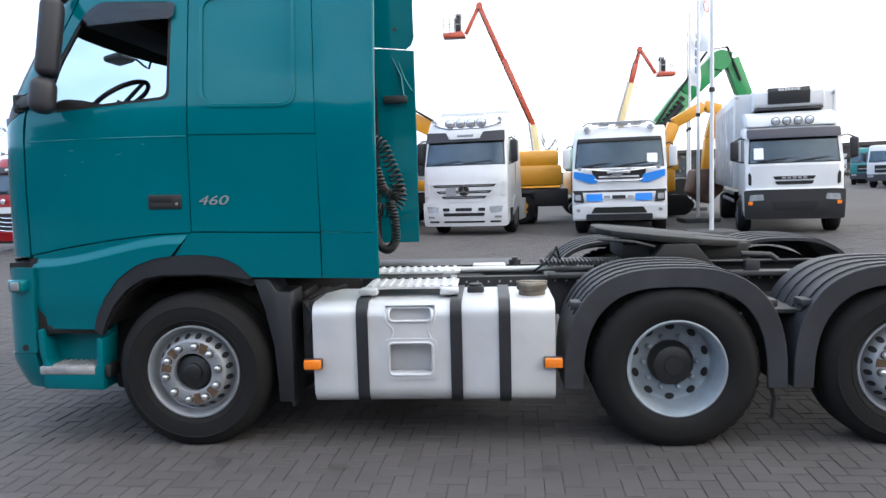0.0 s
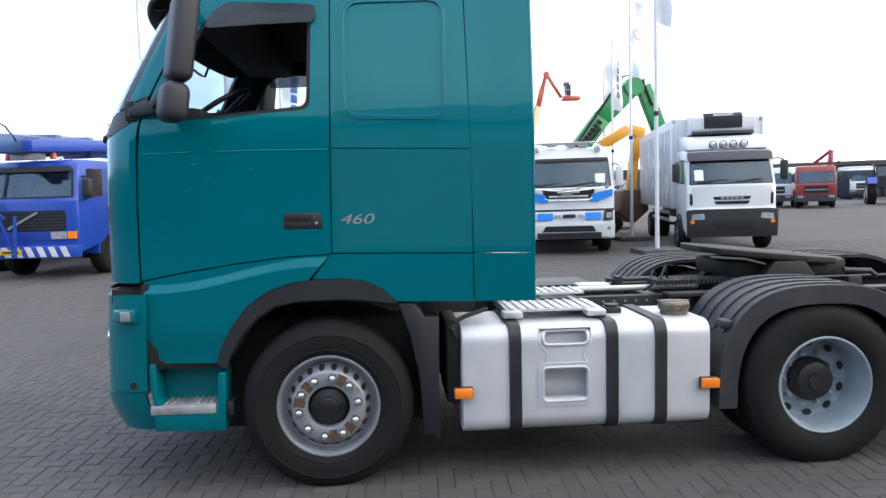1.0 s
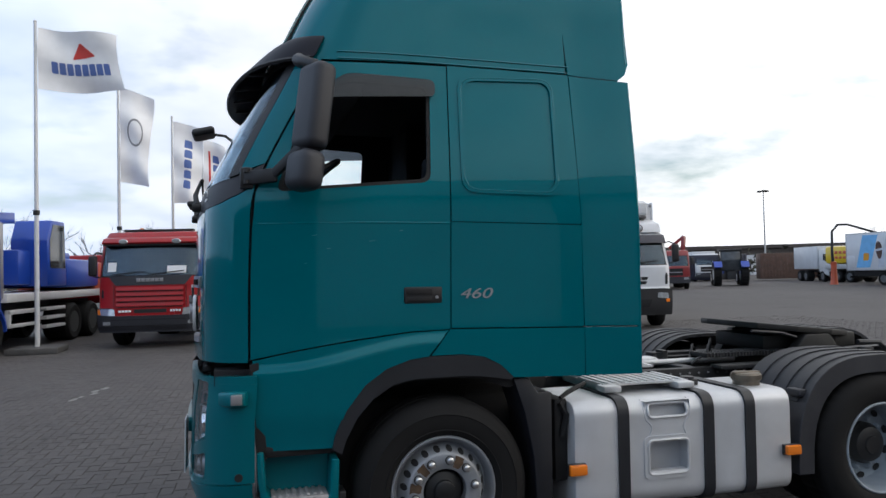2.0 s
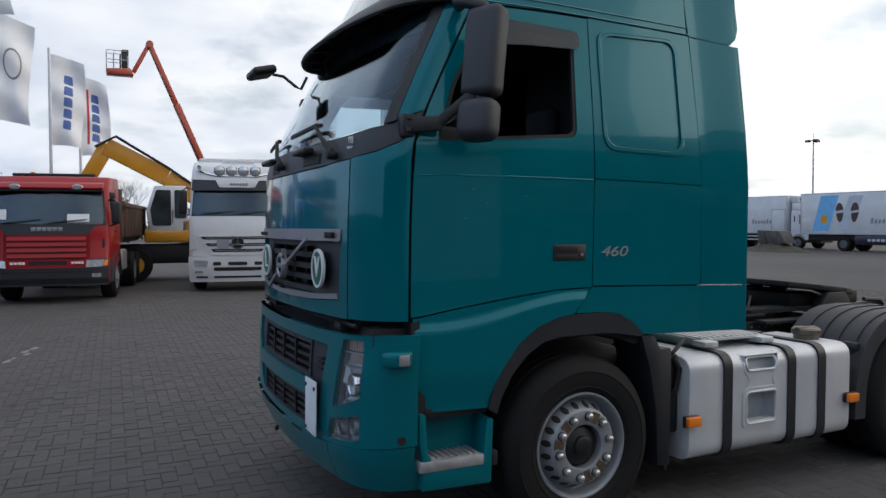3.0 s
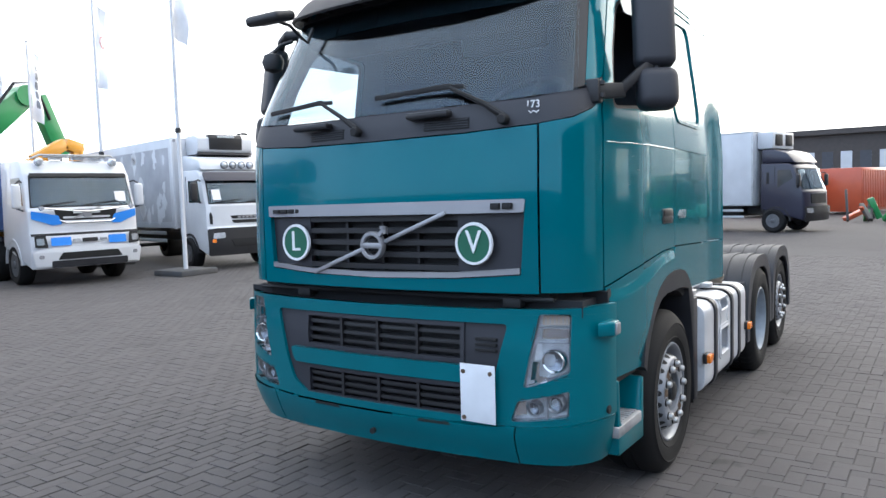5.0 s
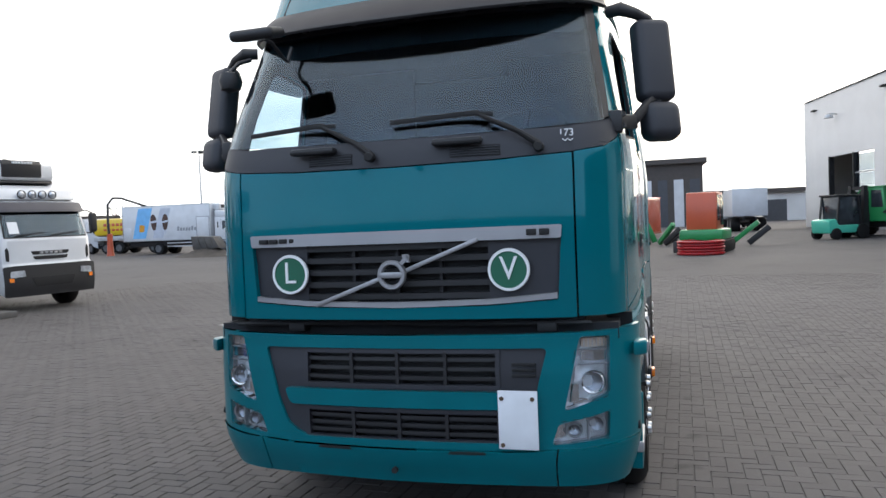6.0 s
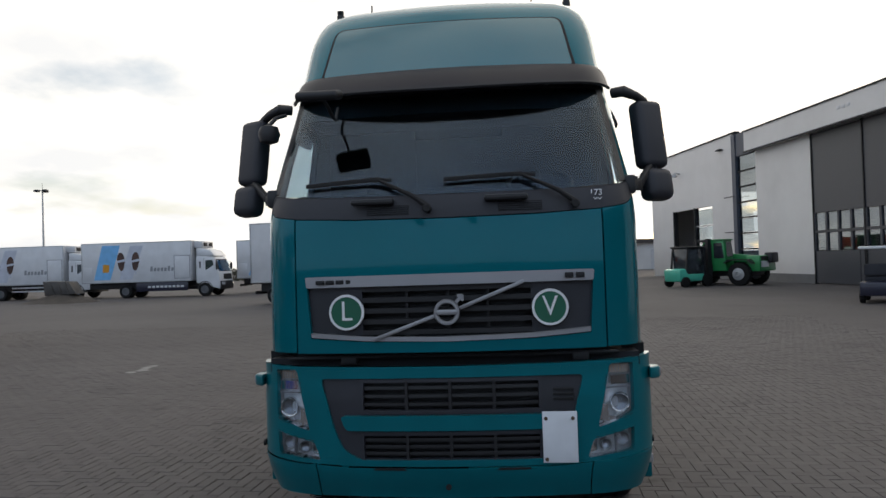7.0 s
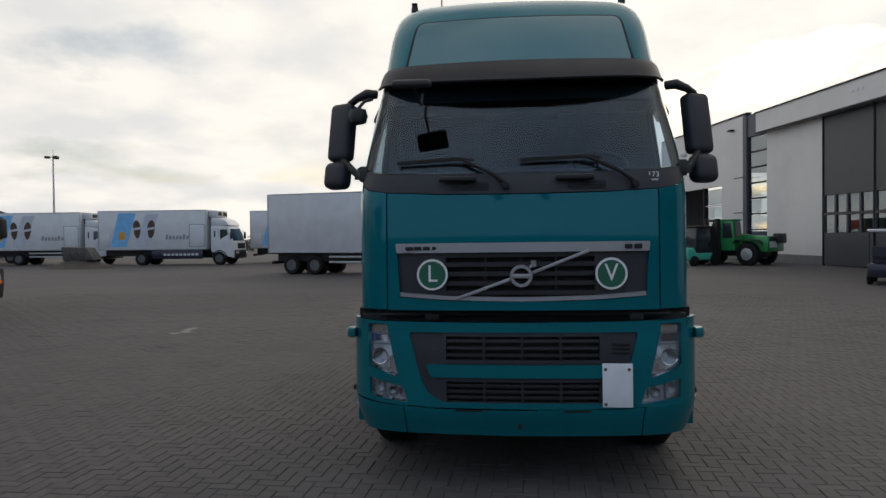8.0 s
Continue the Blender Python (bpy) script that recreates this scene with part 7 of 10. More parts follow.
    return r


# ---- blue crane lorry ----
def crane_lorry(m):
    r = thing("crane_lorry", "blue crane lorry with a folded boom, striped bumper and white chassis", "crane truck", m)
    W = 2.42
    prof = [(0.0, 0.55), (0.0, 1.72), (0.06, 1.78), (0.16, 2.44), (0.24, 2.56), (0.4, 2.60)]
    cab_shell(r, prof, 1.75, 2.60, W, P_BLUE, 0.05)
    windscreen(r, prof, [(-1.08, 1.80), (1.08, 1.80), (1.05, 2.36), (-1.05, 2.36)], 0.05)
    on_front(r, "visor", PLASTIC, rect(-1.12, 1.12, 2.34, 2.46, 0.03), prof, 0.12, 0.03, 0.05)
    on_front(r, "grille", SEAM, rect(-0.95, 0.95, 1.06, 1.50, 0.04), prof, 0.012, 0.02, 0.05)
    for k in range(6):
        on_front(r, "grille_bar", PLASTIC, rect(-0.92, 0.92, 1.09 + 0.07 * k, 1.12 + 0.07 * k), prof, 0.03, 0.02, 0.05)
    b = B(); beam(b, (-0.35, -0.05, 1.12), (0.35, -0.05, 1.46), 0.02, 0.05)
    part("emblem", b, SILVER, r)
    for k in range(3):
        on_front(r, "lower_bar", P_BLUE, rect(-1.0, 1.0, 0.86 + 0.06 * k, 0.90 + 0.06 * k), prof, 0.03, 0.02, 0.05)
    for s in (-1, 1):
        on_front(r, "headlight", LAMPM, rect(min(s * 0.62, s * 0.98), max(s * 0.62, s * 0.98), 0.88, 1.04, 0.03), prof, 0.05, 0.03, 0.05)
        on_front(r, "indicator", AMBER, rect(min(s * 1.0, s * 1.19), max(s * 1.0, s * 1.19), 0.88, 1.04, 0.02), prof, 0.05, 0.03, 0.05)
        on_side(r, "side_window", DARKGL, rounded([(0.42, 1.72), (0.9, 1.78), (1.12, 1.78), (1.12, 2.40), (0.50, 2.40)], 0.05), s * W / 2 * 0.985)
        on_side(r, "rear_side_window", P_BLUE2, rect(1.22, 1.5, 1.85, 2.40, 0.04), s * W / 2 * 0.985)
        arch(r, s, 1.35, 0.50, 1.22, P_BLUE)
        bx(r, "ladder_frame", P_WHITE, s * 1.08, s * 1.20, 2.1, 3.6, 0.85, 0.95, 0.02)
        bx(r, "ladder_frame", P_WHITE, s * 1.08, s * 1.20, 2.1, 3.6, 0.55, 0.63, 0.02)
        bx(r, "ladder_frame", P_WHITE, s * 1.08, s * 1.20, 2.1, 2.2, 0.55, 0.95, 0.02)
        side_mirror(r, s, 0.20, 1.75, W, 0.42, BLACK, 0.16)
    for k in range(9):
        b = B(); prism(b, [(-1.2 + 0.27 * k, 0.50), (-1.07 + 0.27 * k, 0.50), (-1.17 + 0.27 * k, 0.72), (-1.30 + 0.27 * k, 0.72)], "y", -0.14, -0.12)
        part("bumper_stripe", b, P_WHITE, r)
    bx(r, "bumper", P_BLUE, -1.24, 1.24, -0.12, 0.10, 0.48, 0.74, 0.02)
    bx(r, "plate", P_YELLOW, -0.52, 0.0, -0.155, -0.142, 0.56, 0.67, 0.004)
    bx(r, "plate_bars", SEAM, -0.45, -0.07, -0.160, -0.150, 0.595, 0.635, 0.002)
    b = B()
    for x0, x1, z0, z1 in ((-0.70, -0.62, 0.5, 2.62), (-0.52, -0.10, 1.6, 0.5), (-0.62, -0.30, 1.6, 1.35), (-0.05, -0.12, 1.4, 0.5)):
        beam(b, (x0, -0.22, z0), (x1, -0.20, z1), 0.05, 0.05)
    part("front_support", b, P_BLUE, r)
    for x in (-0.5, 0.55):
        b = B(); cyl(b, (x, 0.35, 2.62), "z", 0.075, 0.14, 14, 0.06)
        part("beacon", b, P_RUSTRED, r)
    bx(r, "roof_sign", P_WHITE, -0.4, 0.35, 0.25, 0.4, 2.62, 2.76, 0.02)
    # boom over the cab
    b = B(); beam(b, (0.1, 3.6, 3.0), (-0.35, -1.9, 2.92), 0.46, 0.40, 0.03); beam(b, (0.2, 3.6, 3.12), (0.25, 0.1, 2.98), 0.34, 0.22, 0.02)
    boom = part("boom", b, P_BLUE2, r)
    b = B()
    for y in (-1.3, -0.9):
        beam(b, (-0.56, y, 2.72), (-0.56, y - 0.15, 3.10), 0.02, 0.12); beam(b, (0.0, y, 2.72), (-0.02, y - 0.15, 3.12), 0.02, 0.12)
    part("boom_stripe", b, P_WHITE, boom)
    b = B()
    for dx in (0.0, 0.25):
        tube(b, [(-0.5 + dx, -0.6, 3.0), (-0.5 + dx, -0.55, 3.3), (-0.4 + dx, -0.45, 3.42), (-0.3 + dx, -0.3, 3.3), (-0.2 + dx, -0.1, 3.0)], 0.018, 6)
    part("hydraulic_hose", b, BLACK, boom)
    for y, z in ((-1.5, 3.18), (0.9, 3.22), (2.2, 3.24)):
        bx(r, "boom_bracket", P_BLUE2, -0.42, 0.28, y, y + 0.22, z - 0.5, z, 0.02)
    b = B(); tube(b, [(-0.55, -1.7, 3.05), (-0.5, 1.0, 3.22), (-0.3, 3.2, 3.3)], 0.05, 8)
    part("boom_ram", b, SILVER, boom)
    b = B(); beam(b, (0.62, 3.4, 3.1), (0.55, -0.5, 2.86), 0.22, 0.26, 0.02)
    part("fly_jib", b, P_BLUE, boom)
    bx(r, "exhaust_stack", SILVER, 0.95, 1.12, 1.9, 2.05, 1.2, 2.9, 0.04)
    bx(r, "slew_turret", P_BLUE, -0.8, 0.8, 3.4, 6.4, 1.5, 2.35, 0.06)
    # crane cab and engine cover at the back
    b = B(); prism(b, [(4.0, 1.45), (3.95, 2.6), (4.2, 3.1), (5.0, 3.1), (5.1, 1.45)], "x", 0.35, 1.22, 0.04)
    ccab = part("crane_cab", b, P_BLUE, r)
    b = B(); prism(b, rounded([(4.1, 1.9), (4.08, 2.6), (4.28, 3.0), (4.92, 3.0), (4.98, 1.9)], 0.04), "x", 1.215, 1.232)
    part("crane_cab_window", b, DARKGL, ccab)
    bx(r, "engine_cover", P_BLUE, -1.0, 1.2, 5.15, 7.4, 1.4, 2.15, 0.08)
    bx(r, "counterweight", P_RUSTRED, -1.1, 1.1, 7.4, 8.0, 1.3, 2.1, 0.06)
    bx(r, "deck", P_WHITE, -1.2, 1.2, 2.0, 8.6, 1.12, 1.32, 0.02)
    for y, tw in ((1.35, False), (5.6, True), (6.9, True)):
        cab_wheel_pair(r, y, rim=HUBM, twin=tw)
    for k in range(3):
        bx(r, "deck_step", P_WHITE, 1.02, 1.22, 3.9, 5.0, 0.42 + 0.22 * k, 0.50 + 0.22 * k, 0.01)
    chassis(r, 0.3, 8.6)
    return r


# ---- red lorry with a chrome-barred grille and a crane folded over its cab ----
def red_crane_lorry(m):
    r = thing("red_crane_lorry", "red lorry with chrome grille bars and folded red crane", "truck", m)
    W = 2.44
    prof = [(0.0, 0.34), (-0.04, 0.55), (0.0, 1.05), (0.04, 1.58), (0.22, 2.22), (0.30, 2.40), (0.5, 2.62)]
    cab_shell(r, prof, 2.0, 2.66, W, P_RED, 0.10)
    windscreen(r, prof, [(-1.12, 1.62), (1.12, 1.62), (1.07, 2.16), (-1.07, 2.16)])
    on_front(r, "sun_visor", PLASTIC, rect(-1.12, 1.12, 2.19, 2.36, 0.03), prof, 0.12, 0.03)
    blocks(r, PAPER, 8, -0.55, 0.55, 2.25, 2.31, prof, 0.15, 0.2)
    on_front(r, "name_bar", P_WHITE, rect(-1.14, 1.14, 1.07, 1.24, 0.02), prof, 0.03, 0.03)
    blocks(r, SEAM, 3, 0.55, 0.95, 1.11, 1.19, prof, 0.05, 0.25)
    on_front(r, "grille", SEAM, rounded([(-0.95, 0.52), (0.95, 0.52), (1.08, 1.05), (-1.08, 1.05)], 0.05), prof, 0.02, 0.02)
    for k in range(4):
        b = B(); tube(b, [(-0.98, 0.01, 0.62 + 0.12 * k), (-0.5, -0.06, 0.57 + 0.12 * k), (0.5, -0.06, 0.57 + 0.12 * k), (0.98, 0.01, 0.62 + 0.12 * k)], 0.018, 8)
        part("chrome_bar", b, CHROME, r)
    on_front(r, "bumper", P_RED, rounded([(-1.2, 0.30), (1.2, 0.30), (1.22, 0.54), (-1.22, 0.54)], 0.05), prof, 0.08, 0.08)
    on_front(r, "bumper_underside", SEAM, rect(-1.1, 1.1, 0.22, 0.31, 0.02), prof, 0.02, 0.08)
    for x in (-0.6, 0.62):
        b = B(); lathe(b, (x, -0.04, 1.40), "y", [(0.002, -0.03), (0.06, -0.02), (0.08, 0.02), (0.06, 0.06)], 18)
        part("spot_lamp", b, LAMPM, r)
    far_wiper(r, prof, -0.9, -0.1, 1.64); far_wiper(r, prof, 0.0, 0.8, 1.64)
    for s in (-1, 1):
        side_mirror(r, s, 0.22, 1.60, W, 0.50, BLACK, 0.15)
        on_side(r, "side_window", DARKGL, rounded([(0.40, 1.64), (1.22, 1.64), (1.22, 2.20), (0.52, 2.20)], 0.05), s * W / 2 * 0.985)
        arch(r, s, 1.35, 0.50, 1.235, PLASTIC)
    b = B(); tube(b, [(-1.0, 0.35, 2.70), (-0.4, 0.30, 2.74), (0.4, 0.30, 2.74), (1.0, 0.35, 2.70)], 0.022, 8)
    bar = part("lamp_bar", b, CHROME, r)
    for k in range(6):
        b = B(); lathe(b, (-0.75 + 0.3 * k, 0.26, 2.76), "y", [(0.002, -0.02), (0.05, -0.015), (0.062, 0.02), (0.04, 0.06)], 14)
        part("roof_lamp", b, LAMPM, bar)
    b = B(); beam(b, (0.0, 2.4, 2.9), (-0.9, 0.7, 2.98), 0.34, 0.26, 0.03); beam(b, (0.2, 2.4, 3.1), (0.95, 0.7, 3.0), 0.22, 0.20, 0.02)
    boom = part("crane_boom", b, P_RED, r)
    b = B(); tube(b, [(0.3, 0.9, 3.02), (0.55, 0.6, 3.12), (0.85, 0.6, 3.06), (1.0, 0.8, 2.9)], 0.035, 6); box(b, 0.55, 1.05, 0.6, 0.9, 2.82, 3.02, 0.04)
    part("valve_block", b, GREASE, boom)
    bx(r, "load_bed", P_BROWN, -1.22, 1.22, 2.9, 7.5, 1.05, 1.7, 0.03)
    cab_wheel_pair(r, 1.35); cab_wheel_pair(r, 5.6, twin=True)
    chassis(r, 0.4, 7.4)
    return r


# ---- white box lorries with a printed side, and one with a dark cab ----
def delivery_lorry(m, L=7.6, top=3.72, cabm=None, plain=False, rail=True, label="", axles=(1.15, 6.6), unit=True, reefer=True):
    r = thing("delivery_lorry", label, "truck", m, group="delivery lorries")
    cabm = cabm or P_WHITE
    W, y0 = 2.30, 2.0
    prof = [(0.02, 0.45), (-0.03, 0.70), (0.0, 1.05), (0.02, 1.55), (0.08, 1.62), (0.36, 2.45), (0.52, 2.62)]
    cab_shell(r, prof, 1.75, 2.66, W, cabm, 0.14)
    windscreen(r, prof, [(-1.06, 1.64), (1.06, 1.64), (1.0, 2.40), (-1.0, 2.40)], 0.14, 1.15)
    on_front(r, "bumper", BLACK, rounded([(-1.12, 0.42), (1.12, 0.42), (1.14, 0.98), (-1.14, 0.98)], 0.05), prof, 0.06, 0.05, 0.14, 1.15)
    on_front(r, "grille", SEAM, rect(-0.7, 0.7, 1.08, 1.45, 0.05), prof, 0.015, 0.02, 0.14, 1.15)
    for s in (-1, 1):
        on_front(r, "headlight", LAMPM, rect(min(s * 0.72, s * 1.06), max(s * 0.72, s * 1.06), 0.74, 0.92, 0.04), prof, 0.075, 0.03, 0.14, 1.15)
        on_side(r, "side_window", DARKGL, rounded([(0.42, 1.62), (0.75, 1.50), (1.10, 1.58), (1.10, 2.38), (0.62, 2.38)], 0.06), s * W / 2 * 0.985)
        on_side(r, "door_seam", SEAM, [(1.2, 0.95), (1.215, 0.95), (1.215, 2.5), (1.2, 2.5)], s * W / 2 * 0.985, 0.004)
        on_side(r, "vent", SEAM, rect(1.42, 1.52, 1.7, 2.3), s * W / 2 * 0.985, 0.004)
        side_mirror(r, s, 0.25, 1.75, W, 0.45, BLACK)
        arch(r, s, 1.15, 0.45, 1.16, BLACK)
    b = B(); prism(b, [(0.45, 2.64), (0.8, 3.05), (1.3, 3.18), (1.75, 3.20), (1.75, 2.64)], "x", -1.08, 1.08, 0.08)
    part("air_deflector", b, cabm if not plain else P_NAVY, r)
    if reefer:
        bx(r, "refrigeration_unit", P_WHITE2, -0.95, 0.95, 1.35, 1.98, 3.22, top - 0.04, 0.06)
        for x in (-0.45, 0.45):
            bx(r, "unit_fan", SEAM, x - 0.3, x + 0.3, 1.32, 1.36, 3.34, top - 0.14, 0.05)
    bx(r, "box_body", P_WHITE if not plain else P_WHITE2, -1.25, 1.25, y0, y0 + L, 1.08, top, 0.02)
    for y in (y0 + 0.02, y0 + L - 0.02):
        for s in (-1, 1):
            bx(r, "corner_post", GALV, s * 1.235, s * 1.262, y - 0.04, y + 0.04, 1.06, top, 0.006)
    bx(r, "floor_rail", GALV, -1.258, 1.258, y0, y0 + L, 1.04, 1.12, 0.01)
    bx(r, "roof_rail", GALV, -1.258, 1.258, y0, y0 + L, top - 0.05, top + 0.01, 0.01)
    for s in (-1, 1):
        if rail:
            for z in (0.55, 0.80):
                bx(r, "side_guard", GALV, s * 1.16, s * 1.20, 2.4, axles[1] - 0.8, z, z + 0.10, 0.01)
        else:
            bx(r, "side_skirt", P_NAVY, s * 1.16, s * 1.20, 2.3, axles[1] - 0.75, 0.42, 1.0, 0.01)
            for k in range(9):
                bx(r, "skirt_mark", P_WHITE2, s * 1.199, s * 1.206, 2.6 + 0.28 * k, 2.80 + 0.28 * k, 0.64, 0.78, 0.004)
    if not plain:
        x = -1.25
        for s in (-1, 1):
            x = s * 1.25
            e = y0 + L
            on_side(r, "blue_band", SKYBLUE, [(e - 0.85, 1.25), (e - 2.0, 1.25), (e - 2.7, 3.55), (e - 1.45, 3.55)], x, 0.003, 0.001)
            on_side(r, "pale_band", LILAC, [(e - 2.6, 1.25), (e - 3.5, 1.25), (e - 4.3, 3.5), (e - 3.4, 3.5)], x, 0.003, 0.001)
            for c, tilt in ((e - 2.75, 0.03), (e - 3.75, -0.03)):
                shape = [(c + 0.28 * math.cos(a) * (1.0 if math.sin(a) > 0 else 0.85) + tilt * math.sin(a), 2.45 + 0.62 * math.sin(a)) for a in [2 * math.pi * k / 24 for k in range(24)]]
                on_side(r, "ice_cream_print", CHOC, shape, x, 0.006, 0.001)
                on_side(r, "ice_cream_middle", LILAC, rounded([(c - 0.27, 2.45), (c + 0.27, 2.38), (c + 0.27, 2.52), (c - 0.27, 2.62)], 0.04), x, 0.009, 0.001)
                on_side(r, "stick_print", LILAC, rounded([(c - 0.05, 1.58), (c + 0.05, 1.58), (c + 0.05, 1.84), (c - 0.05, 1.84)], 0.03), x, 0.006, 0.001)
            on_side(r, "wafer_print", P_ORANGE, rounded([(e - 1.45, 1.75), (e - 1.9, 1.75), (e - 1.95, 2.25), (e - 1.5, 2.3)], 0.1), x, 0.006, 0.001)
            b = B()
            for k in range(7):
                on_side(r, "lettering", GREYPRINT, rounded([(e - 4.75 - 0.24 * k, 1.74), (e - 4.92 - 0.24 * k, 1.74), (e - 4.95 - 0.24 * k, 1.98 + 0.1 * (k in (0, 5))), (e - 4.78 - 0.24 * k, 1.98 + 0.1 * (k in (0, 5)))], 0.05), x, 0.006, 0.001)
            b.free()
            bx(r, "side_door", P_WHITE, s * 1.25, s * 1.275, y0 + 0.15, y0 + 1.15, 1.25, 2.72, 0.01)
            on_side(r, "door_frame", GREYPRINT, rect(y0 + 0.10, y0 + 1.20, 1.22, 2.76), x, 0.012, 0.004, holes=[rect(y0 + 0.15, y0 + 1.15, 1.26, 2.72)])
            bx(r, "hatch", P_WHITE2, s * 1.25, s * 1.27, e - 0.75, e - 0.08, 1.2, 2.1, 0.01)
    for y in axles:
        cab_wheel_pair(r, y, 0.46, twin=y > 2)
    chassis(r, 0.4, y0 + L - 0.3, 0.70)
    bx(r, "under_box", SEAM, -1.0, 1.0, y0 + 0.6, y0 + L - 0.4, 0.62, 1.04, 0.02)
    bx(r, "rear_bumper", SEAM, -1.15, 1.15, y0 + L - 0.25, y0 + L - 0.15, 0.5, 0.65, 0.01)
    return r


white_tractor(pose(2.50, 14.95, 0, 0, 0, -13))
blue_white_tipper(pose(6.62, 13.75, 0, 0, 0, -11))
box_lorry(pose(10.78, 12.95, 0, 0, 0, -13))
red_tipper(pose(-1.85, 13.55, 0, 0, 0, -10))
crane_lorry(pose(-6.6, 12.0, 0, 0, 0, -10) @ Matrix.Scale(1.06, 4))
red_crane_lorry(pose(-9.75, 13.7, 0, 0, 0, -10))
delivery_lorry(pose(43.35, 18.7, 0, 0, 0, 1), label="white delivery lorry with ice cream advert and navy skirt", rail=False)
delivery_lorry(pose(44.65, 28.5, 0, 0, 0, 2), label="white delivery lorry with ice cream advert and guard rails")
delivery_lorry(pose(46.6, 9.2, 0, 0, 0, 1), label="white delivery lorry with ice cream advert, half hidden")
delivery_lorry(pose(27.9, 0.45, 0, 0, 0, -15.5), L=9.8, top=3.92, cabm=P_NAVY, plain=True, label="plain white box lorry with a dark navy cab", axles=(1.25, 9.2, 10.5))


# ---- machines behind the row ----
def aerial_lift(m, elbow, basket, foot, knee, label):
    """A boom lift seen over the lorries; the points are given from its own base."""
    r = thing("boom_lift", label, "boom lift", m, group="boom lifts")
    b = B(); beam(b, foot, knee, 0.55, 0.50, 0.04)
    part("lower_boom", b, P_LIFTC, r, "cream lower boom")
    k, e = Vector(knee), Vector(elbow)
    b = B(); beam(b, k, k.lerp(e, 0.55), 0.38, 0.40, 0.03)
    part("middle_boom", b, P_LIFT, r)
    b = B(); beam(b, k.lerp(e, 0.5), e, 0.28, 0.30, 0.03)
    part("upper_boom", b, P_LIFT, r)
    b = B(); beam(b, e + Vector((0, 0, 0.05)), basket, 0.24, 0.26, 0.03); cyl(b, e + Vector((0, -0.2, 0)), "y", 0.22, 0.4, 16)
    part("jib", b, P_LIFT, r)
    b = B(); tube(b, [Vector(foot) + Vector((-0.3, -0.3, 0.6)), k + Vector((-0.25, -0.3, 0.1))], 0.09, 10)
    part("ram", b, SILVER, r)
    b = B(); tube(b, [k + Vector((-0.2, -0.25, 0.15)), k.lerp(e, 0.5) + Vector((-0.25, -0.2, 0.1)), e + Vector((-0.1, -0.2, -0.2))], 0.035, 6)
    part("cable_run", b, SEAM, r)
    c = Vector(basket)
    s = -1 if c.x < e.x else 1
    b = B(); prism(b, [(c.x, c.z - 0.25), (c.x + s * 1.5, c.z - 0.25), (c.x + s * 1.55, c.z + 0.05), (c.x + s * 0.2, c.z + 0.15)], "y", c.y - 0.5, c.y + 0.5, 0.04)
    bask = part("basket_floor", b, P_LIFT, r)
    for dx in (0.3, 0.7, 1.1, 1.5):
        for dy in (-0.48, 0.48):
            b = B(); tube(b, [(c.x + s * dx, c.y + dy, c.z), (c.x + s * dx, c.y + dy, c.z + 1.15)], 0.025, 6)
            part("post", b, GALV, bask)
    for dz in (0.6, 1.15):
        b = B(); tube(b, [(c.x + s * 0.3, c.y - 0.48, c.z + dz), (c.x + s * 1.5, c.y - 0.48, c.z + dz), (c.x + s * 1.5, c.y + 0.48, c.z + dz), (c.x + s * 0.3, c.y + 0.48, c.z + dz)], 0.025, 6)
        part("rail", b, GALV, bask)
    b = B(); box(b, c.x + s * 0.55 - 0.22, c.x + s * 0.55 + 0.22, c.y - 0.3, c.y + 0.3, c.z + 0.1, c.z + 1.05, 0.08); box(b, c.x + s * 0.45 - 0.2, c.x + s * 0.45 + 0.2, c.y - 0.25, c.y + 0.25, c.z + 1.0, c.z + 1.3, 0.05)
    part("control_console", b, BLACK, bask)
    f = Vector(foot)
    bx(r, "turntable", P_LIFTC, f.x - 1.0, f.x + 1.2, f.y - 1.1, f.y + 1.1, 1.1, f.z + 0.3, 0.10)
    bx(r, "undercarriage", P_ORANGE, f.x - 1.3, f.x + 1.3, f.y - 1.8, f.y + 1.8, 0.55, 1.1, 0.06)
    for sy in (-1.2, 1.2):
        for sx in (-1.25, 1.25):
            b = B(); lathe(b, (f.x + sx - 0.18, f.y + sy, 0.5), "x", [(0.3, 0), (0.48, 0.02), (0.50, 0.08), (0.50, 0.28), (0.48, 0.34), (0.3, 0.36)], 24)
            part("wheel", b, RUBBER, r)
    return r


aerial_lift(pose(5.2, 44.3, 0), (-2.38, 0, 13.0), (-3.33, 0, 11.2), (1.3, 0, 2.6), (1.0, 0, 5.0), "orange boom lift with raised arm and empty basket")
aerial_lift(pose(13.6, 56.4, 0), (2.2, 0, 11.6), (3.5, 0, 9.6), (-0.2, 0, 2.6), (1.47, 0, 8.9), "red and cream boom lift with folded jib, far off")


def lattice_arm(b, pts, w, h):
    for p, q in zip(pts, pts[1:]):
        beam(b, p, q, w, h, 0.03)


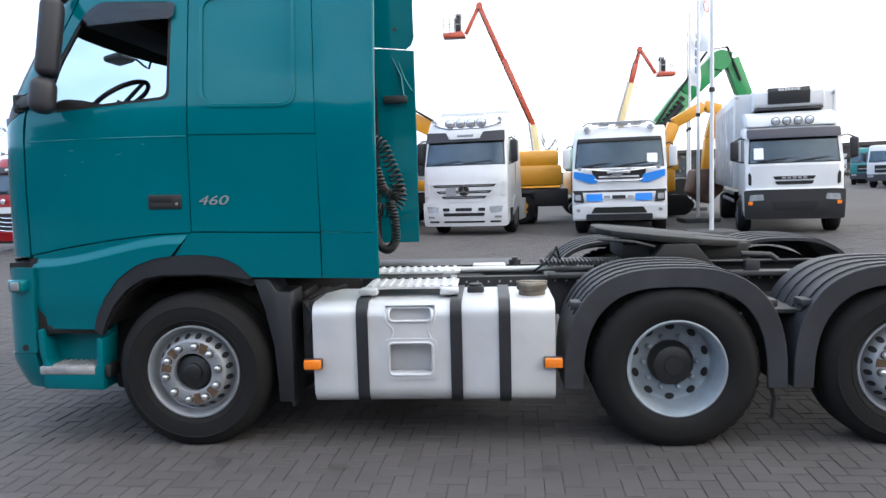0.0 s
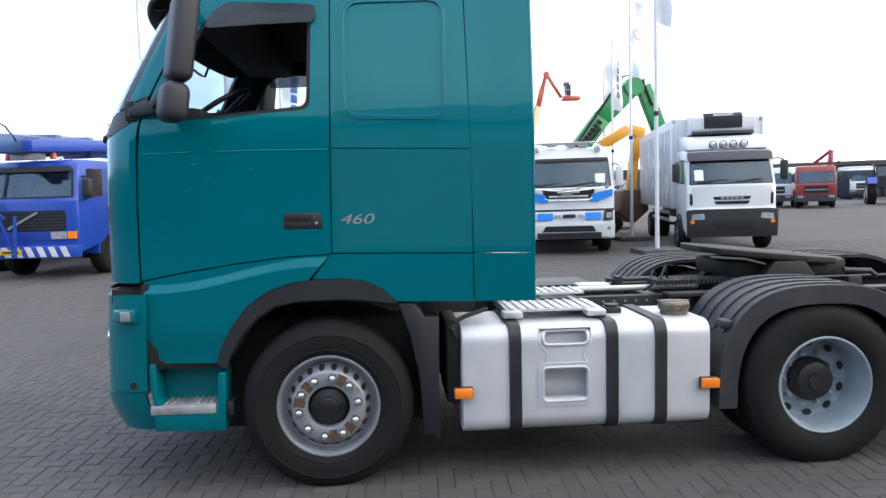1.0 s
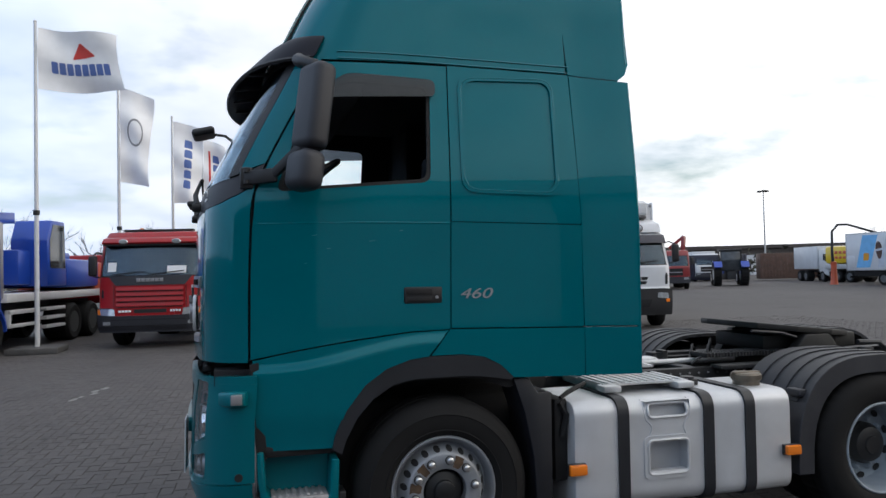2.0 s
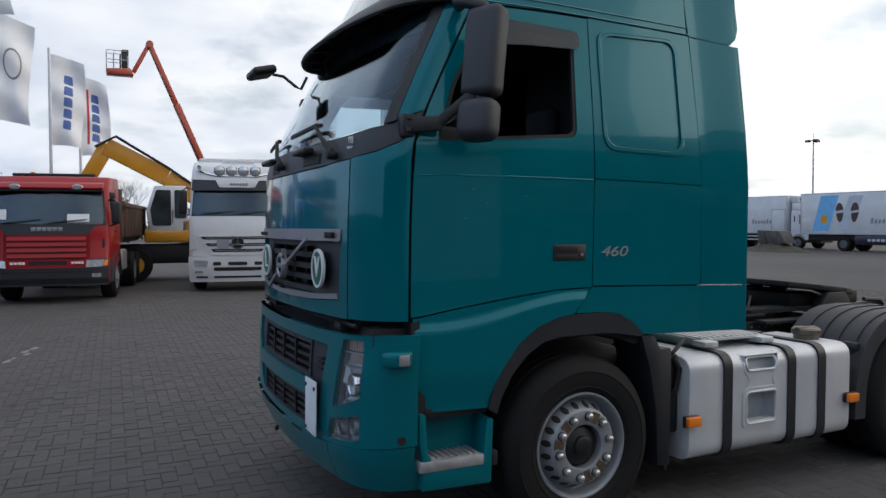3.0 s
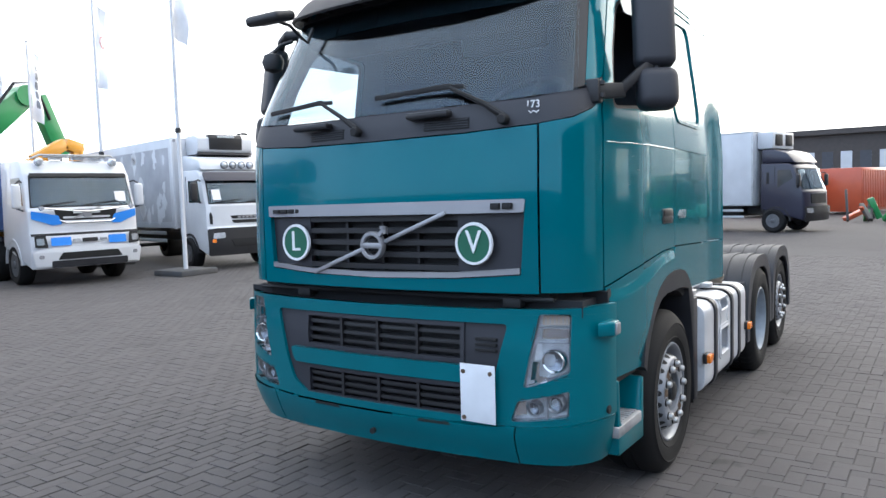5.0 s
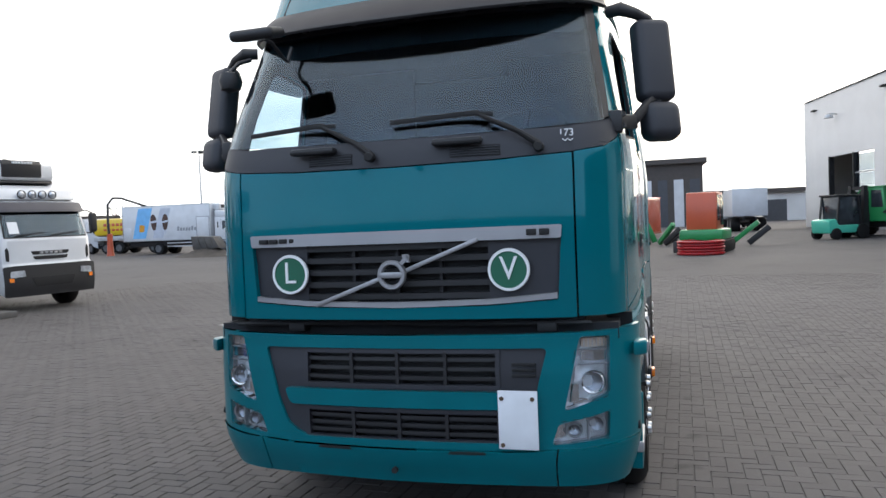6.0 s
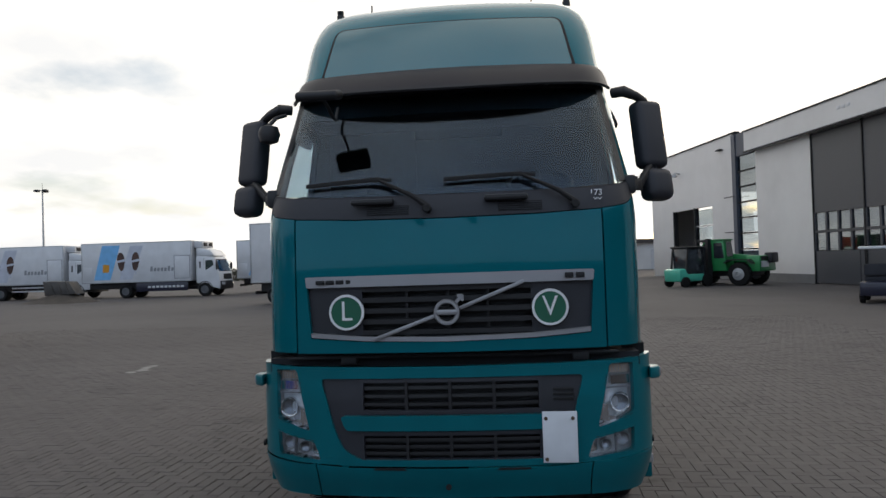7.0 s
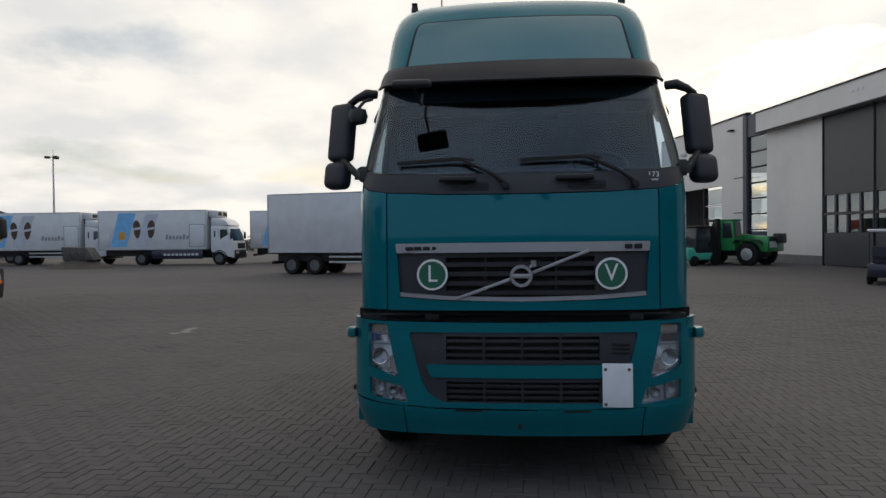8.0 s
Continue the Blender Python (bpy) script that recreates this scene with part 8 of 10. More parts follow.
def wheeled_excavator(m):
    r = thing("wheeled_excavator", "orange-yellow wheeled excavator with white cab, boom folded forward", "excavator", m)
    bx(r, "undercarriage", BLACK, -1.2, 5.2, -1.1, 1.1, 0.55, 1.15, 0.05)
    for x in (-0.4, 3.6):
        for y in (-1.12, 1.12):
            b = B(); lathe(b, (x, y - 0.2, 0.52), "y", [(0.28, 0), (0.5, 0.02), (0.52, 0.08), (0.52, 0.32), (0.5, 0.4), (0.28, 0.4)], 28)
            part("wheel", b, RUBBER, r)
            b = B(); lathe(b, (x, y - 0.205, 0.52), "y", [(0.27, 0.0), (0.2, 0.03), (0.05, 0.02)], 20)
            part("rim", b, P_ORANGE, r)
    bx(r, "upper_body", P_ORANGE, 0.9, 5.0, -1.25, 1.25, 1.25, 1.95, 0.10, "orange-yellow engine house")
    bx(r, "engine_cover", P_ORANGE, 2.4, 4.9, -1.2, 1.2, 1.9, 2.45, 0.12)
    for k in range(5):
        bx(r, "louvre", SEAM, 1.75 + 0.0, 2.1, -1.262, -1.25, 1.35 + 0.1 * k, 1.41 + 0.1 * k)
    bx(r, "cab_plinth", P_ORANGE, -0.12, 1.35, -1.28, -0.2, 1.20, 1.58, 0.06)
    b = B(); prism(b, [(0.02, 1.5), (-0.05, 2.2), (0.18, 2.95), (1.12, 2.95), (1.2, 1.5)], "y", -1.25, -0.25, 0.05)
    cab = part("cab", b, P_WHITE, r, "white cab")
    for poly in ([(0.12, 1.72), (0.06, 2.22), (0.24, 2.82), (0.66, 2.82), (0.66, 1.72)], [(0.76, 1.95), (0.76, 2.82), (1.06, 2.82), (1.10, 1.95)]):
        b = B(); sheet(b, rounded(poly, 0.06), [], lambda u, v: Vector((u, -1.262, v)), 0.008, du=0.5, core=(0, 2, 2))
        part("cab_window", b, DARKGL, cab)
    b = B(); tube(b, [(0.70, -1.27, 1.80), (0.70, -1.31, 1.85), (0.70, -1.31, 2.15), (0.70, -1.27, 2.20)], 0.014, 6)
    part("grab_rail", b, BLACK, cab)
    b = B(); lattice_arm(b, [(2.6, 0.4, 1.9), (0.6, 0.4, 3.3), (-1.2, 0.4, 4.25)], 0.42, 0.55)
    boom = part("boom", b, P_ORANGE, r)
    b = B(); lattice_arm(b, [(-1.15, 0.4, 4.3), (-1.75, 0.4, 3.2), (-1.6, 0.4, 2.2)], 0.34, 0.45)
    part("stick", b, P_ORANGE, boom)
    b = B(); tube(b, [(2.2, 0.12, 2.5), (0.6, 0.1, 3.62), (-0.9, 0.1, 4.55), (-1.5, 0.1, 4.2)], 0.05, 6); tube(b, [(1.9, 0.68, 1.7), (0.4, 0.68, 2.9)], 0.09, 8)
    part("hydraulic_hose", b, SEAM, boom)
    b = B(); prism(b, [(-1.75, 2.2), (-1.3, 2.15), (-1.0, 1.5), (-1.5, 1.2), (-2.0, 1.6)], "y", 0.0, 0.8, 0.04)
    part("bucket", b, P_BROWN, boom)
    return r


wheeled_excavator(pose(0.75, 20.6, 0, 0, 0, -4))


def material_handler(m):
    r = thing("material_handler", "bright green material handler with raised boom and dark lettering", "excavator", m)
    bx(r, "undercarriage", BLACK, -1.5, 3.4, -1.3, 1.3, 0.6, 1.2, 0.06)
    for x in (-0.9, 2.8):
        for y in (-1.3, 1.3):
            b = B(); lathe(b, (x, y - 0.2, 0.6), "y", [(0.3, 0), (0.57, 0.02), (0.6, 0.1), (0.6, 0.32), (0.57, 0.4), (0.3, 0.4)], 28)
            part("wheel", b, RUBBER, r)
    bx(r, "upper_body", P_GREEN, -1.7, 1.75, -1.3, 1.3, 1.4, 2.75, 0.10, "bright green engine house")
    for k in range(6):
        bx(r, "louvre", mat("dark_green_slot", (0.006, 0.10, 0.02), 0.5), -0.9, 0.2, -1.312, -1.30, 1.6 + 0.14 * k, 1.67 + 0.14 * k)
    b = B(); prism(b, [(-1.6, 2.7), (-1.5, 3.1), (-1.1, 3.1), (-1.0, 2.7)], "y", -0.6, 0.2, 0.03)
    part("exhaust", b, BLACK, r)
    b = B(); lattice_arm(b, [(0.9, 0, 1.8), (3.3, 0, 5.0), (4.75, 0, 6.45)], 0.55, 0.82)
    cyl(b, (4.75, -0.4, 6.45), "y", 0.45, 0.8, 16)
    boom = part("boom", b, P_GREEN, r)
    b = B()
    for k in range(9):
        p = Vector((1.9, -0.34, 3.2)).lerp(Vector((3.2, -0.34, 4.9)), (k + 0.5) / 9)
        box(b, -0.075, 0.075, -0.01, 0.02, -0.13, 0.13, 0.01, 1, Matrix.Translation(p) @ Matrix.Rotation(radians(-52), 4, "Y"))
    part("name_mark", b, SEAM, boom)
    b = B(); lattice_arm(b, [(4.75, 0, 6.6), (5.25, 0, 6.5), (6.15, 0, 4.0)], 0.5, 0.62)
    part("stick", b, P_GREEN, boom)
    b = B(); tube(b, [(1.3, -0.45, 2.6), (2.6, -0.4, 4.6), (4.2, -0.4, 6.9), (5.0, -0.4, 7.0), (5.6, -0.3, 5.5)], 0.06, 6); tube(b, [(0.9, -0.5, 2.0), (3.1, -0.45, 4.5)], 0.12, 8)
    part("hydraulic_hose", b, SEAM, boom)
    b = B(); prism(b, [(5.6, 1.2), (6.6, 1.2), (6.8, 2.6), (5.5, 2.6)], "y", -0.5, 0.5, 0.1)
    part("grab", b, STEEL, boom)
    tube_b = B(); tube(tube_b, [(6.1, 0, 4.2), (6.12, 0, 2.6)], 0.05, 6)
    part("grab_chain", tube_b, STEEL, boom)
    return r


material_handler(pose(9.1, 31.0, 0) @ Matrix.Diagonal((1.12, 1.12, 1.06, 1)))


def orange_excavator(m):
    r = thing("tracked_excavator", "orange tracked excavator with curled arm behind the tipper", "excavator", m)
    for y in (-1.1, 1.1):
        b = B(); prism(b, rounded([(-2.0, 0.05), (2.0, 0.05), (2.3, 0.5), (1.9, 0.9), (-1.9, 0.9), (-2.3, 0.5)], 0.2), "y", y - 0.3, y + 0.3, 0.03)
        part("track", b, RUBBER, r)
    bx(r, "upper_body", P_ORANGE, -2.2, 1.6, -1.3, 1.3, 1.0, 2.0, 0.1)
    b = B(); prism(b, [(0.3, 1.9), (0.3, 2.9), (1.4, 2.9), (1.7, 2.3), (1.7, 1.9)], "y", -1.3, -0.3, 0.05)
    part("cab", b, P_ORANGE, r)
    b = B(); lattice_arm(b, [(1.2, 0.2, 1.9), (1.9, 0.2, 3.9), (3.0, 0.2, 4.6), (3.6, 0.2, 4.4)], 0.35, 0.45)
    boom = part("boom", b, P_ORANGE, r)
    b = B(); lattice_arm(b, [(3.5, 0.2, 4.5), (3.2, 0.2, 3.2), (3.1, 0.2, 1.9)], 0.3, 0.36)
    part("stick", b, P_ORANGE, boom)
    b = B(); prism(b, rounded([(2.6, 1.9), (3.4, 1.9), (3.6, 1.0), (3.0, 0.4), (2.4, 0.9)], 0.1), "y", -0.4, 0.8, 0.04)
    part("bucket", b, P_BROWN, boom)
    return r


orange_excavator(pose(8.35, 22.5, 0) @ Matrix.Diagonal((1, 1, 0.88, 1)))


# ---- flags on poles ----
def flag_pole(m, height, label, flag=None, wide=1.0, tall=2.8, mark="blocks", col=None, base=True, top_off=0.1, swing=1, wind=0.12, phase=0.0):
    r = thing("flag_pole", label, "flag pole", m, group="flag poles")
    b = B(); tube(b, [(0, 0, 0.1), (0, 0, height * 0.5), (0, 0, height)], [0.058, 0.05, 0.036], 12)
    lathe(b, (0, 0, height), "z", [(0.036, 0), (0.045, 0.02), (0.02, 0.06)], 12)
    part("pole", b, P_WHITE, r)
    if base:
        bx(r, "concrete_base", mat("dark_concrete", (0.07, 0.07, 0.072), 0.9, var=0.2, bump=0.3, dirt=0.3), -0.55, 0.55, -0.55, 0.55, 0.0, 0.14, 0.02)
    if flag:
        z1 = height - top_off
        def cloth(off):
            return lambda u, v: Vector((swing * (0.05 + u * (0.94 - 0.10 * math.sin(v * 1.3 + phase))), wind * math.sin(3.4 * u / wide + 1.6 * v + phase) * min(1, u / wide * 1.6) + 0.05 * math.sin(5.0 * v + 2 * u + phase) + off, z1 - tall + v - 0.10 * tall * max(0.0, u / wide) ** 1.6 - 0.05 * math.sin(2.2 * u + phase)))
        f = part("flag", sheet(B(), [(0, 0), (wide, 0.12), (wide, tall - 0.05), (0, tall)], [], cloth(0.0), 0.004, du=0.06, dv=0.08, core=(0, 30, 5)), CLOTH, r, "white cloth flag")
        for off in (-0.008, 0.010):
            bm = B()
            if mark == "blocks":
                for k in range(5):
                    v0 = tall * (0.80 - 0.125 * k)
                    sheet(bm, rounded([(0.36 * wide, v0 - tall * 0.10), (0.64 * wide, v0 - tall * 0.10), (0.62 * wide, v0), (0.38 * wide, v0)], 0.05), [], cloth(off), 0.002, du=0.06, dv=0.06, core=(0, 30, 5))
            elif mark == "ring":
                ring_o = [((0.5 + 0.26 * math.cos(a)) * wide, tall * 0.56 + 0.34 * wide * 1.3 * math.sin(a)) for a in [2 * math.pi * k / 20 for k in range(20)]]
                ring_i = [((0.5 + 0.22 * math.cos(a)) * wide, tall * 0.56 + 0.29 * wide * 1.3 * math.sin(a)) for a in [2 * math.pi * k / 20 for k in range(20)]]
                sheet(bm, ring_o, [ring_i], cloth(off), 0.002, du=0.06, dv=0.06, core=(0, 30, 5))
            else:
                for k in range(8):
                    sheet(bm, rounded([(wide * (0.16 + 0.092 * k), tall * 0.30), (wide * (0.235 + 0.092 * k), tall * 0.30), (wide * (0.235 + 0.092 * k), tall * 0.48), (wide * (0.16 + 0.092 * k), tall * 0.48)], 0.03), [], cloth(off), 0.002, du=0.06, dv=0.06, core=(0, 30, 5))
            part("flag_mark", bm, col or CLOTHB, f)
            if mark == "wide" or mark == "stripe":
                bm = B(); sheet(bm, rounded([(wide * 0.42, tall * 0.55), (wide * 0.72, tall * 0.60), (wide * 0.52, tall * 0.82)], 0.06), [], cloth(off), 0.002, du=0.06, dv=0.06, core=(0, 30, 5))
                part("flag_mark", bm, CLOTHR, f)
        if flag == "red_edge":
            bm = B(); sheet(bm, [(wide * 0.20, tall * 0.15), (wide * 0.28, tall * 0.15), (wide * 0.28, tall * 0.85), (wide * 0.20, tall * 0.85)], [], cloth(-0.008), 0.002, du=0.06, dv=0.06, core=(0, 30, 5))
            part("flag_mark", bm, CLOTHR, f)
    b = B(); lathe(b, (0, 0, height * 0.42), "z", [(0.06, -0.06), (0.075, -0.05), (0.075, 0.05), (0.06, 0.06)], 12)
    part("collar", b, BLACK, r)
    return r


flag_pole(pose(-4.36, 13.9, 0), 7.85, "white flag pole with a wide white flag, blue lettering blocks", "w", 2.1, 1.5, "wide", CLOTHB, wind=0.22)
flag_pole(pose(-3.25, 18.6, 0), 7.65, "white flag pole, upright flag with a dark ring mark", "w", 0.95, 2.9, "ring", GREYPRINT, base=False, phase=0.7)
flag_pole(pose(-2.0, 22.0, 0), 7.35, "white flag pole, upright flag with blue lettering blocks", "w", 0.95, 2.9, "blocks", CLOTHB, base=False, phase=1.9)
flag_pole(pose(-1.15, 25.5, 0), 7.30, "white flag pole, upright flag with blue blocks, red edge", "red_edge", 0.95, 2.9, "blocks", CLOTHB, base=False, phase=3.1)
flag_pole(pose(8.83, 13.15, 0), 8.7, "white flag pole on a dark base, limp flag", "w", 0.40, 2.6, "ring", CLOTHB, phase=0.4)
flag_pole(pose(9.9, 18.2, 0), 8.1, "white flag pole on a dark base, limp flag with red print", "w", 0.38, 2.6, "ring", CLOTHR, phase=2.2)
flag_pole(pose(11.4, 24.8, 0), 7.9, "white flag pole, limp flag with dark blocks", "w", 0.42, 2.7, "blocks", GREYPRINT, phase=1.2)
flag_pole(pose(12.95, 31.0, 0), 8.5, "white flag pole, limp plain flag", "w", 0.55, 3.0, "ring", CLOTH, phase=4.0, base=False)


P_DKRED = paint("dark_red_paint", (0.20, 0.012, 0.014))

# ---- far corner of the yard ----
def generic_far_lorry(m, cabm, label, body):
    r = thing("far_lorry", label, "truck", m, group="far lorries")
    prof = [(0.0, 0.5), (0.0, 1.6), (0.1, 1.7), (0.3, 2.5), (0.5, 2.8)]
    cab_shell(r, prof, 2.0, 2.85, 2.4, cabm, 0.1)
    windscreen(r, prof, [(-1.08, 1.7), (1.08, 1.7), (1.02, 2.4), (-1.02, 2.4)])
    on_front(r, "grille", SEAM, rect(-0.7, 0.7, 1.0, 1.5, 0.04), prof, 0.015, 0.02)
    on_front(r, "grille_bar", SILVER, rect(-0.65, 0.65, 1.2, 1.26, 0.01), prof, 0.03, 0.02)
    on_front(r, "bumper", PLASTIC, rect(-1.2, 1.2, 0.45, 0.9, 0.05), prof, 0.07, 0.05)
    for s in (-1, 1):
        on_front(r, "headlight", LAMPM, rect(min(s * 0.75, s * 1.1), max(s * 0.75, s * 1.1), 0.7, 0.86, 0.03), prof, 0.08, 0.03)
        on_side(r, "side_window", DARKGL, rounded([(0.45, 1.75), (1.2, 1.75), (1.2, 2.4), (0.6, 2.4)], 0.05), s * 1.18)
        side_mirror(r, s, 0.25, 1.75, 2.4)
    for y, tw in ((1.35, False), (4.8, True), (6.1, True)):
        cab_wheel_pair(r, y, twin=tw)
    chassis(r, 0.4, 7.2)
    if body == "tank":
        b = B(); lathe(b, (0, 2.4, 1.95), "y", [(0.3, 0), (0.85, 0.12), (0.95, 0.5), (0.95, 4.4), (0.85, 4.8), (0.3, 4.95)], 32)
        part("tank", b, P_ORANGE, r, "yellow tank")
    elif body == "crane":
        bx(r, "deck", P_RUSTRED, -1.2, 1.2, 2.4, 7.2, 1.1, 1.3, 0.02)
        b = B(); lattice_arm(b, [(0.9, 2.4, 1.3), (1.0, 2.5, 2.9), (1.1, 2.6, 3.9)], 0.26, 0.26)
        lattice_arm(b, [(1.1, 2.7, 3.9), (0.0, 2.6, 3.0)], 0.2, 0.22)
        part("loader_crane", b, P_DKRED, r)
        b = B(); lathe(b, (-0.9, 3.0, 1.9), "y", [(0.3, 0), (0.7, 0.2), (0.7, 2.2), (0.3, 2.4)], 20)
        part("drum", b, P_YELLOW, r)
    elif body == "yellow":
        bx(r, "vessel", P_YELLOW, -1.2, 1.2, 2.4, 7.3, 1.55, 3.0, 0.2, "yellow covered vessel")
        for k in range(8):
            bx(r, "lettering", P_RUSTRED, -1.212, -1.20, 3.0 + 0.42 * k, 3.3 + 0.42 * k, 2.35, 2.6, 0.01)
            bx(r, "lettering", P_RUSTRED, -1.212, -1.20, 3.0 + 0.42 * k, 3.3 + 0.42 * k, 1.95, 2.15, 0.01)
        bx(r, "side_lockers", GALV, -1.2, 1.2, 2.4, 7.3, 1.1, 1.5, 0.03)
    else:
        bx(r, "body", P_WHITE2, -1.2, 1.2, 2.3, 7.3, 1.1, 3.1, 0.05)
    return r


generic_far_lorry(pose(31.9, 51.8, 0, 0, 0, -32), P_TEALF, "faded teal lorry with yellow tank, far off", "tank")
generic_far_lorry(pose(29.2, 44.0, 0, 0, 0, -40), P_WHITE2, "lorry with a yellow tank behind its cab", "tank")
generic_far_lorry(pose(30.2, 40.6, 0, 0, 0, -28), P_DKRED, "dark red lorry with loader crane and yellow drum", "crane")
generic_far_lorry(pose(46.0, 58.5, 0, 0, 0, -25), P_WHITE, "white lorry in the far row", "box")
generic_far_lorry(pose(49.2, 44.5, 0, 0, 0, -20), P_WHITE2, "pale grey lorry beyond the delivery lorries", "box")
generic_far_lorry(pose(49.1, 37.8, 0, 0, 0, 1), P_YELLOW, "yellow vacuum lorry with red lettering blocks", "yellow")


def farm_tractor(m):
    r = thing("farm_tractor", "blue farm tractor with large rear wheels", "tractor", m)
    for s in (-1, 1):
        for y, rad, w in ((0.0, 0.62, 0.45), (2.4, 0.90, 0.6)):
            b = B(); x0 = s * 1.0 - w / 2
            lathe(b, (x0, y, rad), "x", [(rad * 0.5, 0), (rad * 0.93, 0.02), (rad, 0.1), (rad, w - 0.1), (rad * 0.93, w - 0.02), (rad * 0.5, w)], 30)
            for k in range(22):
                box(b, rad - 0.02, rad + 0.04, -0.03, 0.03, 0.03, w - 0.03, m=Matrix.Translation((x0, y, rad)) @ AXES["x"] @ Matrix.Rotation(2 * math.pi * k / 22, 4, "Z"))
            t = part("wheel", b, RUBBER, r)
            b = B(); lathe(b, (s * 1.0, y, rad), "x", [(rad * 0.48, -w / 2 - 0.005), (rad * 0.35, -w / 4), (rad * 0.35, w / 4), (rad * 0.48, w / 2 + 0.005)], 24)
            part("rim", b, P_WHITE, t)
        b = B(); prism(b, [(1.5 - 0.1, 1.6), (1.8, 1.95), (3.0, 1.95), (3.4, 1.5), (3.3, 1.45), (2.9, 1.85), (1.9, 1.85), (1.55, 1.55)], "x", min(s * 0.7, s * 1.3), max(s * 0.7, s * 1.3))
        part("mudguard", b, P_BLUE, r)
    b = B(); prism(b, [(-0.6, 0.9), (-0.6, 1.55), (1.3, 1.85), (1.3, 0.9)], "x", -0.4, 0.4, 0.08)
    part("bonnet", b, P_BLUE, r)
    b = B(); prism(b, [(1.25, 1.2), (1.4, 2.75), (2.9, 2.8), (3.0, 1.2)], "x", -0.75, 0.75, 0.05)
    part("cab", b, DARKGL, r)
    bx(r, "cab_roof", BLACK, -0.85, 0.85, 1.3, 3.0, 2.74, 2.9, 0.05)
    for s in (-1, 1):
        for y in (1.4, 2.95):
            bx(r, "cab_post", BLACK, s * 0.72, s * 0.79, y - 0.05, y + 0.05, 1.2, 2.8)
    bx(r, "chassis", STEEL, -0.35, 0.35, -0.3, 2.9, 0.5, 1.2, 0.05)
    b = B(); tube(b, [(0.45, 0.9, 1.6), (0.45, 0.9, 2.7)], 0.05, 8)
    part("exhaust", b, BLACK, r)
    return r


farm_tractor(pose(39.0, 46.3, 0, 0, 0, 150))


def lamp_mast(m, h):
    r = thing("lamp_mast", "tall grey floodlight mast", "street lamp", m, group="lamp masts")
    b = B(); tube(b, [(0, 0, 0), (0, 0, h)], [0.12, 0.07], 12)
    part("mast", b, GALV, r)
    for a in (0, 120, 240):
        c, s = math.cos(radians(a)), math.sin(radians(a))
        b = B(); beam(b, (0, 0, h - 0.05), (0.5 * c, 0.5 * s, h), 0.06, 0.06); box(b, 0.5 * c - 0.22, 0.5 * c + 0.22, 0.5 * s - 0.22, 0.5 * s + 0.22, h - 0.18, h + 0.05, 0.04)
        part("floodlight", b, STEEL, r)
    b = B(); tube(b, [(0, 0, h), (0, 0, h + 0.7)], 0.02, 6)
    part("spike", b, STEEL, r)


lamp_mast(pose(99, 69.6, 0) @ Matrix.Scale(1.5, 4), 9.6)
lamp_mast(pose(65, 73, 0), 11.0)


def hose_pole(m):
    r = thing("filling_hose_pole", "black arched filling hose on an orange post", "hose", m)
    b = B(); tube(b, [(0, 0, 0.2), (-0.1, 0, 2.5), (-0.05, 0, 4.0), (0.3, -0.2, 4.5), (0.9, -0.5, 4.5), (2.8, -2.0, 3.6)], [0.12, 0.10, 0.09, 0.09, 0.08, 0.10], 10)
    part("hose", b, BLACK, r)
    b = B(); lathe(b, (0, 0, 0), "z", [(0.30, 0), (0.26, 0.2), (0.20, 1.2), (0.22, 1.7), (0.1, 1.75)], 14)
    part("post", b, P_RUSTRED, r)


hose_pole(pose(43.4, 39.6, 0))


def sand_bucket(m):
    r = thing("loader_bucket", "worn steel loader bucket standing on a sand heap", "bucket", m)
    b = B(); prism(b, [(-0.95, 0.52), (-0.55, 1.28), (0.85, 1.34), (0.75, 0.45)], "x", -0.4, 0.4, 0.03)
    for y in (-0.45, -0.05, 0.35):
        beam(b, (-0.43, y - 0.12, 0.50), (-0.40, y + 0.10, 1.30), 0.05, 0.07)
    part("bucket", b, mat("worn_grey_steel", (0.075, 0.07, 0.066), 0.6, metal=0.3, var=0.3, dirt=0.5), r)
    b = B()
    n, rings = 26, []
    rng = random.Random(3)
    for j in range(7):
        q = j / 6
        rings.append([b.verts.new(((1.7 * (1 - q) + 0.03) * math.cos(2 * math.pi * k / n) * 0.8 * rng.uniform(0.9, 1.1), (2.0 * (1 - q) + 0.03) * math.sin(2 * math.pi * k / n) * rng.uniform(0.9, 1.1), 0.72 * q ** 1.2 + (rng.uniform(0, 0.05) if j else -0.02))) for k in range(n)])
    for a, c in zip(rings, rings[1:]):
        for k in range(n):
            b.faces.new((a[k], a[(k + 1) % n], c[(k + 1) % n], c[k]))
    b.faces.new(rings[-1])
    part("sand_mound", b, mat("damp_sand", (0.055, 0.046, 0.038), 0.95, var=0.3, bump=0.6, bscale=30), r)


sand_bucket(pose(38.2, 27.2, 0) @ Matrix.Diagonal((1.2, 1.2, 1.0, 1)))


# ---- grey hall at the yard's end ----
CLAD = mat("grey_cladding", (0.62, 0.615, 0.61), 0.5, metal=0.15, var=0.06, scale=0.4, dirt=0.15, dirtcol=(0.28, 0.28, 0.29))
SLATE = mat("slate_blue_cladding", (0.05, 0.06, 0.085), 0.5, var=0.08)
DOORM = mat("anthracite_door", (0.048, 0.051, 0.060), 0.45, var=0.08)


PANE = glass("hall_window_glass", (0.62, 0.66, 0.68), ior=2.2)


